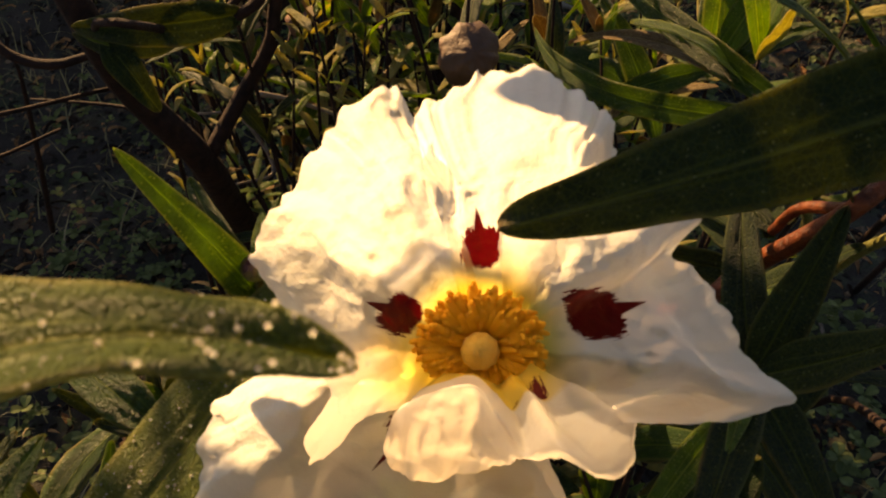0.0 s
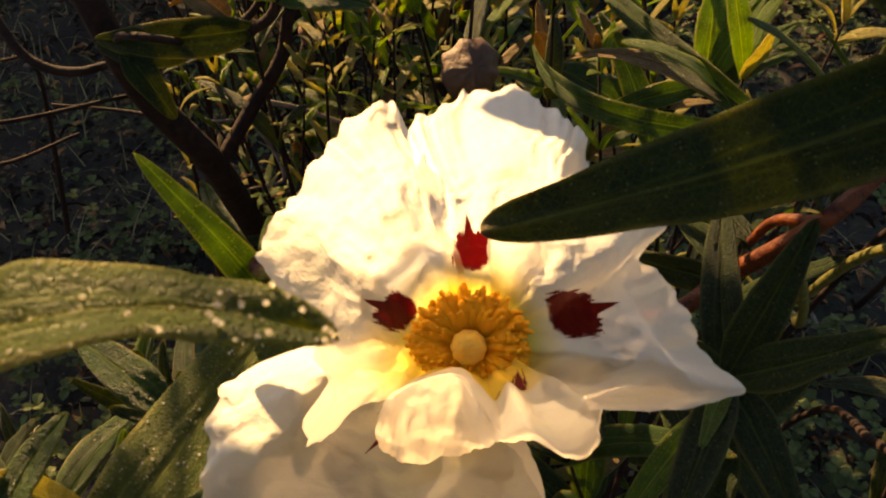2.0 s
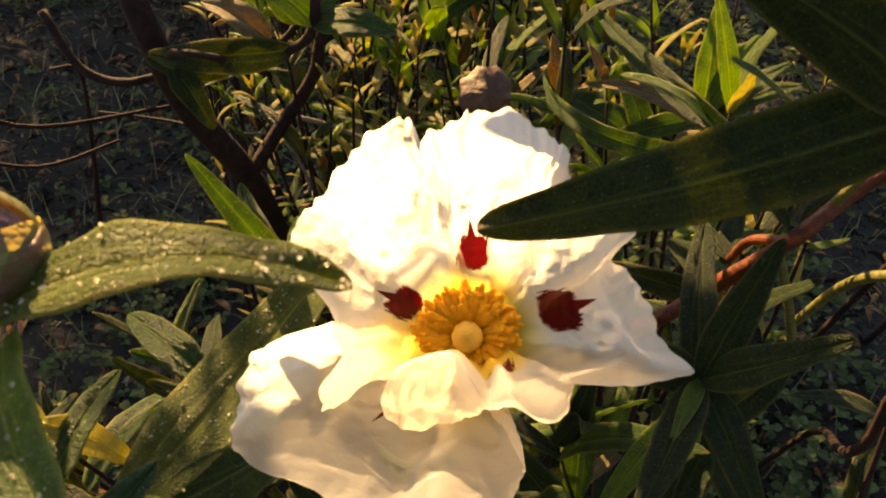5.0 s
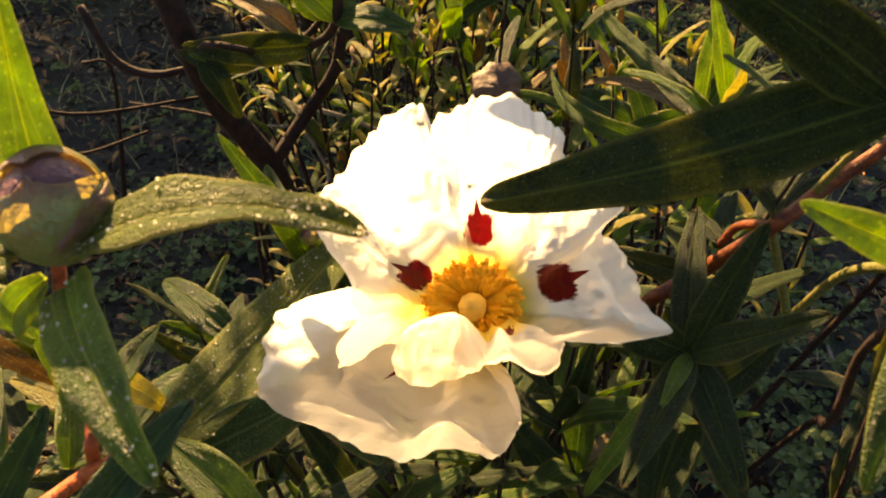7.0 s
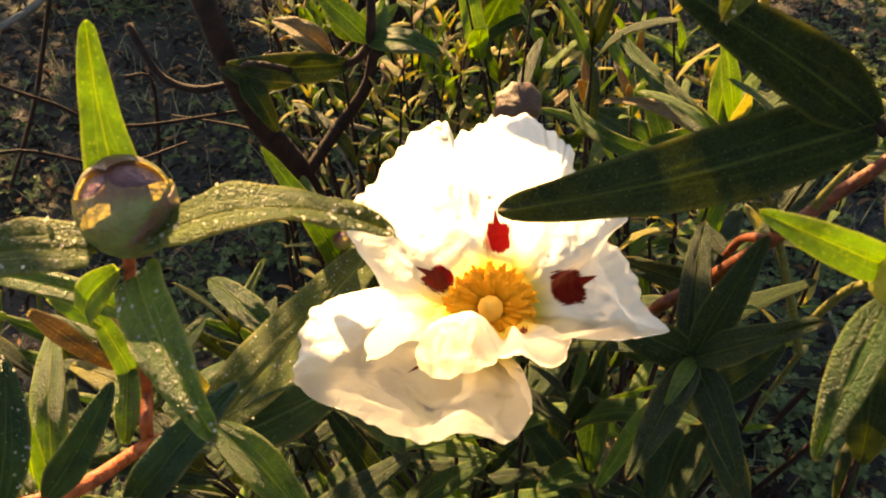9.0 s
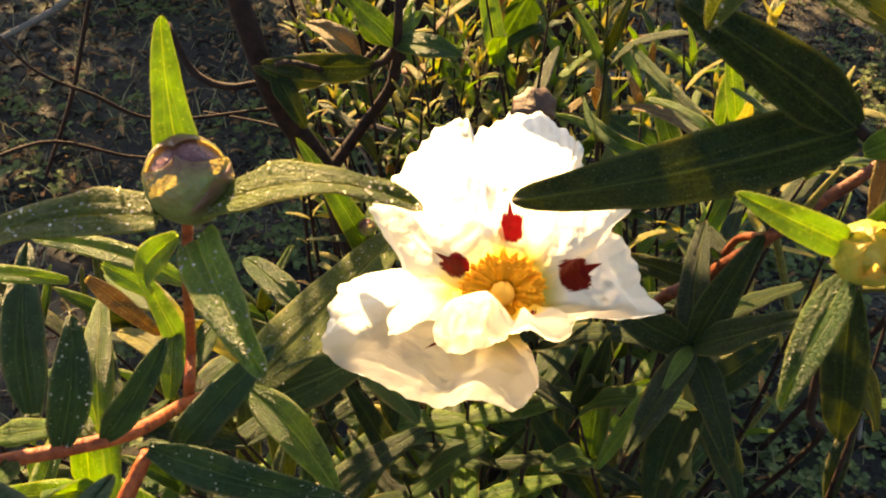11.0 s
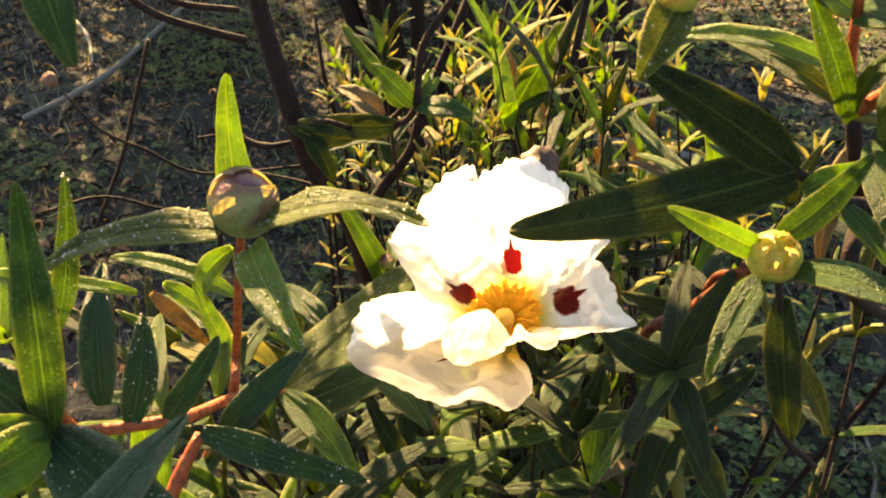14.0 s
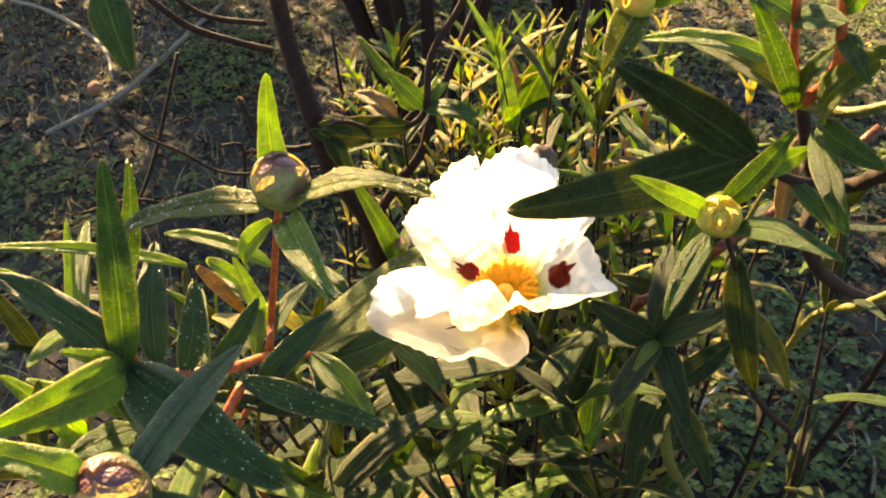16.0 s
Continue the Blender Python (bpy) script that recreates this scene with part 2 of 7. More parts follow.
grass_straw = plain_material("grass_straw", (0.10, 0.09, 0.035), (0.30, 0.26, 0.12), 0.6, 200.0, glow=(0.3, 0.26, 0.06), share=0.2)
# high few: mostly dark pieces, the rare pale ones imitate sun flecks
litter_brown = plain_material("litter_brown", (0.016, 0.008, 0.005), (0.52, 0.27, 0.11), 0.85, 150.0, few=0.54, Specular_IOR_Level=0.15)
pebble_grey = plain_material("pebble_grey", (0.014, 0.010, 0.007), (0.34, 0.23, 0.14), 0.85, 250.0, few=0.66, Specular_IOR_Level=0.2)
twig_grey = bark_material("twig_grey", (0.13, 0.11, 0.09), (0.30, 0.26, 0.22), 0.8)


def soil_material():
    n = Nodes("soil")
    obj = n.coords()
    fine, mid, broad = n.noise(420.0, 6.0, 0.7, obj), n.noise(55.0, 4.0, 0.6, obj), n.noise(7.0, 3.0, 0.5, obj)
    # soil colour cut to near black, in place of shade on the ground
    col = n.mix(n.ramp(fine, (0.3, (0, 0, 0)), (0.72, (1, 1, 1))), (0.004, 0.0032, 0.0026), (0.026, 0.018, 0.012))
    moss = n.ramp(n.math("ADD", n.math("MULTIPLY", mid, 0.6), n.math("MULTIPLY", broad, 0.5)), (0.54, (0, 0, 0)), (0.66, (1, 1, 1)))
    col = n.mix(n.math("MULTIPLY", moss, 0.6), col, (0.040, 0.060, 0.020))
    height = n.math("ADD", fine, n.math("MULTIPLY", mid, 1.6))
    return n.finish(col, 0.9, n.bump(height, 1.0, 0.006))


soil = soil_material()


def bud_material(name, green, pale, flush_col, low, share):
    """Sepal with mottled blotches, a flush of red toward its tip and a thin bright margin."""
    n = Nodes(name)
    obj = n.coords()
    uv = n.add("ShaderNodeSeparateXYZ", (), Vector=n.coords("UV"))
    patch = n.noise(330.0, 4.0, 0.65, vector=obj)
    flush = n.ramp(n.math("ADD", uv.outputs[1], n.math("MULTIPLY", n.math("SUBTRACT", patch, 0.5), 0.8)), (low, (0, 0, 0)), (low + 0.3, (1, 1, 1)))
    col = n.mix(n.ramp(n.noise(420.0, 4.0, 0.7, vector=obj), (0.36, (0, 0, 0)), (0.64, (1, 1, 1))), green, pale)
    col = n.mix(n.math("MULTIPLY", flush, 0.8), col, flush_col)
    rim = n.ramp(n.math("ABSOLUTE", uv.outputs[0]), (0.8, (0, 0, 0)), (1.0, (1, 1, 1)))
    col = n.mix(n.math("MULTIPLY", rim, 0.5), col, tuple(0.5 * a + 0.5 * b for a, b in zip(pale, flush_col)))
    warts = n.add("ShaderNodeTexVoronoi", (), Vector=obj, Scale=1300.0).outputs["Distance"]
    return n.finish(col, 0.45, n.bump(n.math("ADD", warts, patch), 0.4, 0.0006), (0.80, 0.60, 0.14), n.math("ADD", share, n.math("MULTIPLY", rim, 0.3)))


bud_sepal = bud_material("bud_sepal", (0.070, 0.115, 0.032), (0.17, 0.20, 0.060), (0.12, 0.022, 0.030), 0.62, 0.22)
bud_core = bud_material("bud_core", (0.07, 0.016, 0.022), (0.17, 0.06, 0.05), (0.05, 0.012, 0.018), 0.8, 0.1)
bud_pale = bud_material("bud_pale", (0.16, 0.27, 0.03), (0.40, 0.44, 0.07), (0.62, 0.20, 0.05), 0.70, 0.4)


def dew_material():
    n = Nodes("dew_water")
    # the warm translucent share imitates sun glints in the drops
    return n.finish((0.95, 0.95, 0.92, 1), 0.04, None, (1.0, 0.92, 0.66, 1), 0.45, Transmission_Weight=0.8, IOR=1.33)


dew_water = dew_material()


# ---- builders ----
def thing(name, at, label, category, group=""):
    ob = new(name)
    ob.location, ob.empty_display_size = at, 0.01
    return tagged(ob, label, category, group)


def offset(parent):
    """Where a part's origin lies under its thing or part, whose turns are all nil."""
    at = Vector()
    while parent:
        at += parent.location
        parent = parent.parent
    return at


def part(name, bm, material, parent, label="", m=None, smooth=True):
    """Links a bmesh as one mesh under a thing or part; m is its place in the world."""
    data = bm if isinstance(bm, bpy.types.Mesh) else bpy.data.meshes.new(name)
    if data is not bm:
        bm.normal_update()
        bm.to_mesh(data)
        bm.free()
        data.materials.append(material)
        if smooth:
            data.shade_smooth()
    ob = new(name, data)
    if parent:
        ob.parent = parent
        ob.matrix_basis = Matrix.Translation(-offset(parent)) @ (m or Matrix())
    elif m:
        ob.matrix_basis = m
    return tagged(ob, label)


def tube(points, radii, sides=9, ragged=0.0, steps=5):
    """A tapering stem through the points, on a smooth curve."""
    bm = bmesh.new()
    pts = [Vector(p) for p in points]
    ext = [2 * pts[0] - pts[1], *pts, 2 * pts[-1] - pts[-2]]
    line = []
    for i in range(len(pts) - 1):
        a, b, c, d = ext[i : i + 4]
        for k in range(steps if i < len(pts) - 2 else steps + 1):
            t = k / steps
            place = 0.5 * (2 * b + (c - a) * t + (2 * a - 5 * b + 4 * c - d) * t * t + (3 * b - a - 3 * c + d) * t**3)
            line.append((place, radii[i] + (radii[i + 1] - radii[i]) * t))
    side, rings = None, []
    for i, (place, r) in enumerate(line):
        ahead = (line[min(i + 1, len(line) - 1)][0] - line[max(i - 1, 0)][0]).normalized()
        if side is None:
            side = ahead.orthogonal().normalized()
        side = (side - ahead * side.dot(ahead)).normalized()
        other = ahead.cross(side)
        ring = []
        for k in range(sides):
            a = 2 * math.pi * k / sides
            w = r * (1 + ragged * noise.noise(place * 300 + Vector((k * 1.7, 0, 0))))
            ring.append(bm.verts.new(place + w * (math.cos(a) * side + math.sin(a) * other)))
        rings.append(ring)
    for a, b in zip(rings, rings[1:]):
        for k in range(sides):
            bm.faces.new((a[k], a[(k + 1) % sides], b[(k + 1) % sides], b[k]))
    bm.faces.new(rings[0][::-1])
    bm.faces.new(rings[-1])
    return bm


def stem(parent, points, radii, material, name="stem", label=""):
    return part(name, tube(points, radii, 9, 0.05), material, parent, label)


def leaf_bmesh(length, width, arch, fold, seed, rows=18, cols=16, wide=0.0, thick=0.00022):
    """A lance-shaped blade along +y with a sunken midrib, rolled margins and a rib below; base at the origin."""
    rng = random.Random(seed)
    bm = bmesh.new()
    uvs = bm.loops.layers.uv.new("leaf")
    p1, p2, p3 = (rng.uniform(0, 6.28) for _ in range(3))
    sway, twist, nick = rng.uniform(-0.03, 0.03), rng.uniform(-0.25, 0.25), rng.uniform(0.02, 0.05)
    full = 0.80 + 0.25 * rng.random()
    sheets = []
    coord = {}
    for under in (0, 1):
        grid = []
        for i in range(rows + 4):
            s = 0.93 * i / rows if i <= rows else (0.965, 0.988, 0.999)[i - rows - 1]
            rise_in = math.sin(math.pi / 2 * min(1.0, (s + 0.05) / 0.36)) ** 0.8
            cap = math.sqrt(max(0.0, 1 - (max(0.0, s - 0.93) / 0.07) ** 2))
            fall = (1 - 0.76 * max(0.0, (s - 0.36 * full) / (1 - 0.36 * full)) ** 1.7) * cap
            w = 0.5 * width * (0.10 + 0.90 * rise_in) * fall
            w += wide * (0.5 * width * (1 - 0.75 * s**1.25) * cap - w)
            w *= 1 + nick * math.sin(9 * s + p1) * min(1, 4 * s)
            rise = length * arch * 4 * s * (1 - s)
            row = []
            for j in range(cols + 1):
                u = 2 * j / cols - 1
                a = abs(u)
                x = u * w
                z = rise + fold * w * a - 0.55 * fold * w * a**3 + 0.02 * length * twist * u * (s - 0.5)
                z += 0.035 * width * math.sin(11 * s + p2 + 2 * u) * a + 0.02 * width * math.sin(23 * s + p3) * a
                if cols > 8:
                    # two sunken side veins beside the midrib, and a pebbled skin
                    z -= 0.022 * width * math.exp(-(((a - 0.5 * (1 - s * s)) / 0.10) ** 2)) + 0.025 * width * math.exp(-((a / 0.08) ** 2))
                    z += 0.020 * width * noise.noise((x * 1100, s * length * 900, seed))
                x += length * sway * math.sin(math.pi * s)
                if under:
                    z -= thick + (0.0006 * (width / 0.012) * max(0, 1 - 5 * a) * (1 - 0.8 * s))
                v = bm.verts.new((x, s * length, z))
                coord[v] = (u, s)
                row.append(v)
            grid.append(row)
        sheets.append(grid)
    for under, grid in enumerate(sheets):
        for i in range(rows + 3):
            for j in range(cols):
                f = [grid[i][j], grid[i][j + 1], grid[i + 1][j + 1], grid[i + 1][j]]
                bm.faces.new(f[::-1] if under else f)
    top, low = sheets
    for i in range(rows + 3):
        bm.faces.new((top[i][0], top[i + 1][0], low[i + 1][0], low[i][0]))
        bm.faces.new((top[i + 1][cols], top[i][cols], low[i][cols], low[i + 1][cols]))
    for f in bm.faces:
        for loop in f.loops:
            loop[uvs].uv = coord[loop.vert]
    return bm


leaf_count = 0


def frame_of(base, tip, normal):
    base, tip, normal = Vector(base), Vector(tip), Vector(normal)
    y = (tip - base).normalized()
    z = (normal - y * normal.dot(y)).normalized()
    m = Matrix((y.cross(z), y, z)).transposed().to_4x4()
    m.translation = base
    return m, (tip - base).length


def leaf(parent, base, tip, width, normal, arch, fold, material, dew=0, rows=18, cols=16, wide=0.0):
    """One leaf of a shoot from its base to its tip, its upper side toward the normal."""
    global leaf_count
    leaf_count += 1
    m, length = frame_of(base, tip, normal)
    ob = part("leaf", leaf_bmesh(length, width, arch, fold, leaf_count, rows, cols, wide), material, parent, "", m)
    if dew:
        rng = random.Random(leaf_count)
        bm = bmesh.new()
        faces = [f for f in ob.data.polygons if f.normal.z > 0.3]
        for _ in range(dew):
            f = rng.choice(faces)
            spot = f.center + Vector((rng.uniform(-0.4, 0.4) * width / cols, rng.uniform(-0.5, 0.5) * length / rows, 0))
            r = rng.choice((0.00007, 0.00010, 0.00014, 0.00022))
            bmesh.ops.create_icosphere(bm, subdivisions=2, radius=r, matrix=Matrix.Translation(spot + f.normal * r * 0.3) @ Matrix.Diagonal((1, 1, 0.75, 1)))
        drops = part("dew", bm, dew_water, None, "clear dew drops")
        drops.parent = ob
        tagged(drops, kind="stuff")
    return ob


def spline(points, t):
    """A smooth curve through the points; t from 0 to 1."""
    n = len(points) - 1
    i = min(int(t * n), n - 1)
    f = t * n - i
    g = [Vector(points[max(0, min(n, k))]) for k in (i - 1, i, i + 1, i + 2)]
    return 0.5 * (2 * g[1] + (g[2] - g[0]) * f + (2 * g[0] - 5 * g[1] + 4 * g[2] - g[3]) * f * f + (3 * g[1] - g[0] - 3 * g[2] + g[3]) * f**3)


# ---- ground ----
def ground_height(x, y):
    near = 1.0 / (1.0 + 0.2 * (x * x + y * y))
    return (0.030 * noise.noise((x * 2.2, y * 2.2, 0.3)) + 0.012 * noise.noise((x * 9, y * 9, 4.1)) + 0.006 * noise.noise((x * 33, y * 33, 7.7))) * near - 0.012


def ground_sheet():
    side = [math.copysign(abs(k / 95) ** 1.15 * 1.5 if abs(k) <= 95 else 1.5 + (abs(k) - 95) ** 3 * 0.05, k) for k in range(-104, 105)]
    bm = bmesh.new()
    rows = [[bm.verts.new((x, y + 0.7, ground_height(x, y + 0.7))) for x in side] for y in side]
    for a, b in zip(rows, rows[1:]):
        for j in range(len(side) - 1):
            bm.faces.new((a[j], a[j + 1], b[j + 1], b[j]))
    return bm


tagged(part("ground", ground_sheet(), soil, None, "soil with moss and fine litter, its colour darkened for shade"), category="ground", kind="structure")


def scatter(name, count, area, make, material, label, category, seed):
    """Uncountable small things on the ground, in one mesh."""
    rng = random.Random(seed)
    verts, faces = [], []
    for _ in range(count):
        x, y = rng.uniform(*area[0]), rng.uniform(*area[1])
        # thinner toward the edge of the patch
        if math.hypot((x + 0.35) / 1.35, (y - 1.1) / 1.2) + rng.uniform(-0.12, 0.12) < 1.0:
            make(rng, Vector((x, y, ground_height(x, y))), verts, faces)
    data = bpy.data.meshes.new(name)
    data.from_pydata(verts, [], faces)
    data.materials.append(material)
    return tagged(new(name, data), label, category, kind="stuff")


def leaflet(verts, faces, base, way, side, length, width, lift):
    k = len(verts)
    up = Vector((0, 0, 1))
    for s, w, h in ((0.0, 0.1, 0.0), (0.4, 0.9, 0.15), (0.75, 1.0, 0.16), (1.0, 0.35, 0.0)):
        for e in (-1, 0, 1):
            verts.append(base + way * length * s + side * width * 0.5 * w * e + up * (lift * s + length * (h - 0.12 * (e == 0))))
    for r in range(3):
        for c in range(2):
            a = k + 3 * r + c
            faces.append((a, a + 1, a + 4, a + 3))


def weed(rng, at, verts, faces):
    if noise.noise(at * 5.0) + 0.40 * at.x + rng.uniform(-0.35, 0.35) < -0.04:
        return
    stalk = rng.uniform(0.004, 0.02)
    turn = rng.uniform(0, 6.28)
    size = rng.choice((0.004, 0.005, 0.007, 0.009))
    for k in range(rng.choice((3, 3, 4))):
        a = turn + k * 2.094 + rng.uniform(-0.2, 0.2)
        way = Vector((math.cos(a), math.sin(a), 0))
        leaflet(verts, faces, at + Vector((0, 0, stalk)), way, Vector((-way.y, way.x, 0)), size, size * 0.9, rng.uniform(-0.4, 0.6) * size)


def blade(rng, at, verts, faces):
    a, size = rng.uniform(0, 6.28), rng.uniform(0.015, 0.06)
    way, k = Vector((math.cos(a), math.sin(a), 0)), len(verts)
    side = Vector((-way.y, way.x, 0)) * rng.uniform(0.0004, 0.0010)
    lean = rng.uniform(0.3, 1.0)
    for s in (0, 0.35, 0.7, 1.0):
        mid = at + way * size * lean * s + Vector((0, 0, size * (0.9 * s - 0.6 * lean * s * s)))
        verts.extend((mid - side * (1.02 - s), mid + side * (1.02 - s)))
    for r in range(3):
        faces.append((k + 2 * r, k + 2 * r + 1, k + 2 * r + 3, k + 2 * r + 2))


def crumb(rng, at, verts, faces):
    r = rng.choice((0.001, 0.0015, 0.002, 0.003, 0.0045))
    k = len(verts)
    for d in ((1, 0, 0.1), (0.3, 0.9, 0), (-0.8, 0.55, 0.1), (-0.7, -0.7, 0), (0.4, -0.9, 0.1), (0.1, 0, 0.7)):
        verts.append(at + Vector([r * (c + rng.uniform(-0.3, 0.3)) for c in d]))
    for j in range(5):
        faces.append((k + j, k + (j + 1) % 5, k + 5))


def flake(rng, at, verts, faces):
    a, size = rng.uniform(0, 6.28), rng.choice((0.004, 0.006, 0.008, 0.012, 0.02))
    way = Vector((math.cos(a), math.sin(a), rng.uniform(-0.3, 0.5)))
    side = way.cross(Vector((rng.uniform(-0.5, 0.5), rng.uniform(-0.5, 0.5), 1))).normalized()
    leaflet(verts, faces, at + Vector((0, 0, rng.uniform(0.001, 0.006))), way.normalized(), side, size, size * rng.uniform(0.2, 0.4), 0.0)


FIELD = ((-1.75, 1.05), (-0.1, 2.35))
scatter("clover_weeds", 52000, FIELD, weed, weed_green, "low green clover-like weeds covering the soil", "weeds", 21)
scatter("grass_blades", 15000, FIELD, blade, grass_straw, "thin dry and green grass blades", "grass", 22)
scatter("gravel", 52000, FIELD, crumb, pebble_grey, "small grey-brown stones and crumbs of soil", "gravel", 23)
scatter("leaf_litter", 33000, FIELD, flake, litter_brown, "brown fallen leaves and needles on the soil", "leaf litter", 24)


# ---- flower ----
FLOWER_AT = Vector((0.025, 0.164, 0.430))
FACE = Vector((-0.05, -0.74, 0.67)).normalized()
SIDE = Vector((0, 0, 1)).cross(FACE).normalized()
RISE = FACE.cross(SIDE)
FLOWER = Matrix((SIDE, RISE, FACE)).transposed().to_4x4()
FLOWER.translation = FLOWER_AT


def petal(parent, seed, foot, rim, blotch, ridge=None, belly=0.32, spread=0.62, crumple=0.115, sink=0.0, size=1.0, fine=1.0, label=""):
    """A crumpled petal in centimetres: x right, y up, z out of the flower. foot: the two angles of its base,
    rim: its outer margin from one side to the other, ridge: where it bends over, if it does."""
    rng = random.Random(seed)
    shift = Vector((rng.uniform(0, 50), rng.uniform(0, 50), rng.uniform(0, 50)))
    bm = bmesh.new()
    uvs = bm.loops.layers.uv.new("blotch")
    foots = bm.verts.layers.float.new("foot")
    rows, cols = 48, 110
    bx, by = blotch
    out = Vector((bx, by, 0)).normalized()
    along = Vector((-out.y, out.x, 0))
    grid = []
    for i in range(rows + 1):
        s = i / rows
        row = []
        for j in range(cols + 1):
            v = j / cols
            a = radians(foot[0] + (foot[1] - foot[0]) * v)
            base = Vector((0.42 * math.cos(a), 0.42 * math.sin(a), -0.25 - sink))
            edge = spline(rim, v)
            if ridge:
                knee = spline(ridge, v)
                mid = 2 * knee - 0.5 * (base + edge)
            else:
                mid = base.lerp(edge, spread)
                mid.z = base.z + (edge.z - base.z) * belly
            p = base * (1 - s) ** 2 + mid * 2 * s * (1 - s) + edge * s * s
            if ridge:
                bent = base.lerp(knee, s / 0.5) if s < 0.5 else knee.lerp(edge, (s - 0.5) / 0.5)
                p = p.lerp(bent, 0.75)
            q = p * 0.9 + shift
            k = crumple * min(1.0, s / 0.55) ** 1.5
            p += Vector((noise.noise(q * 1.1), noise.noise(q * 1.1 + Vector((9, 0, 0))), 1.5 * noise.noise(q * 1.1 + Vector((0, 9, 0))))) * k * 1.5
            # puffed cushions between narrow creases
            puff = 0.7 * abs(noise.noise(q * 1.7 + Vector((0, 0, 17)))) + 0.40 * abs(noise.noise(q * 3.6 + Vector((4, 0, 3)))) - 0.25
            p.z += fine * 2.3 * k * puff
            outward = Vector((p.x, p.y, 0)).normalized()
            frill = max(0, s - 0.66) / 0.34
            p += outward * (fine * 2.0 * k * puff * frill)
            lobe = abs(noise.noise((v * 7 + shift.z, shift.x, 1.5))) - 0.14 + 0.28 * (abs(noise.noise((v * 15, shift.x, 2.5))) - 0.15) + 0.13 * noise.noise((v * 31 + 2 * noise.noise((v * 9, 1, shift.x)), shift.y, 2.5)) + 0.08 * noise.noise((v * 75, shift.z, 4.5))
            p += outward * (2.2 * k * frill * lobe)
            pleat = noise.noise((v * 6 + shift.x, s * 1.6, shift.y)) + 0.30 * noise.noise((v * 15 + shift.y, s * 3.5, shift.x)) + 0.08 * noise.noise((v * 44 + shift.z, s * 6, shift.y))
            p.z += 1.1 * k * pleat + 0.2 * k * frill * noise.noise((v * 27 + 2 * noise.noise((v * 8, s * 2, shift.y)), s * 5 + shift.x, shift.z))
            crease = abs(noise.noise((v * 5 + 0.8 * s + shift.y, s * 0.9, shift.z))) + 0.6 * abs(noise.noise((v * 12 - 1.5 * s + shift.x, s * 1.5, shift.z + 3)))
            p.z -= 0.9 * k * max(0.0, 0.28 - crease)
            p += Vector((noise.noise(q * 8.0), noise.noise(q * 8.0 + Vector((7, 0, 0))), 1.6 * noise.noise(q * 8.0 + Vector((0, 5, 0))))) * k * 0.16
            row.append(bm.verts.new(p * 0.01))
        grid.append(row)
    for a, b in zip(grid, grid[1:]):
        for j in range(cols):
            bm.faces.new((a[j], a[j + 1], b[j + 1], b[j]))
    turned = set()
    for i, row in enumerate(grid):
        for v in row:
            if ridge and i > 0.28 * rows:
                turned.add(v)
                v[foots] = 1.0
                continue
            v[foots] = max(0.0, min(1.0, (math.hypot(v.co.x, v.co.y) * 100 - 0.9) / 0.55))
    for f in bm.faces:
        for loop in f.loops:
            p = loop.vert.co * 100
            d = Vector((p.x - bx, p.y - by, 0))
            loop[uvs].uv = (5, 5) if loop.vert in turned else (d.dot(along) / size, d.dot(out) / size)
    return part("petal", bm, petal_white, parent, label, FLOWER)


flower_shoot = thing("flowering_shoot", (0.055, 0.36, 0.0), "flowering shoot with one large white crimson-blotched bloom", "flower", "rockrose shoots")
stem(flower_shoot, [(0.055, 0.360, -0.01), (0.052, 0.330, 0.20), (0.040, 0.260, 0.375), (0.029, 0.186, 0.416), (0.0253, 0.167, 0.4275)], [0.0036, 0.0028, 0.0020, 0.0016, 0.0022], stem_green)
bloom = part("bloom", tube([FLOWER_AT - FACE * 0.0045, FLOWER_AT - FACE * 0.002, FLOWER_AT + FACE * 0.0002], [0.0022, 0.0046, 0.0050], 16), stem_green, flower_shoot, "wide open white flower with a yellow centre")
petal(bloom, 3, (35, 145), ((-0.62, 2.30, 2.0), (-0.45, 2.58, 2.9), (-0.24, 2.96, 3.6), (0.18, 3.15, 4.2), (0.76, 3.16, 4.2), (1.23, 3.05, 4.0), (1.47, 2.86, 3.8), (1.63, 2.42, 3.8), (1.48, 1.96, 3.0))[::-1], (-0.05, 1.42), belly=0.22, sink=0.06, size=0.98)
petal(bloom, 5, (88, 215), ((-1.61, -1.09, 2.8), (-1.51, -0.2, 3.1), (-2.16, 0.81, 3.0), (-2.56, 1.62, 2.6), (-2.23, 2.11, 2.5), (-1.81, 2.63, 2.3), (-1.55, 3.08, 2.2), (-1.16, 3.25, 2.5), (-0.86, 2.96, 2.6), (-0.52, 2.50, 2.3))[::-1], (-1.12, 0.45), belly=0.30, size=0.82, crumple=0.125)
petal(bloom, 8, (-30, 70), ((0.41, 2.0, 2.0), (0.62, 2.21, 2.7), (1.32, 2.36, 2.9), (1.98, 2.02, 3.1), (2.38, 1.72, 3.3), (2.24, 1.39, 3.3), (2.53, 1.06, 3.7), (2.9, 0.6, 3.7), (3.41, 0.21, 3.8), (2.81, -0.04, 4.0), (1.96, -0.27, 4.0))[::-1], (1.50, 0.64), belly=0.26, size=1.2, crumple=0.125)
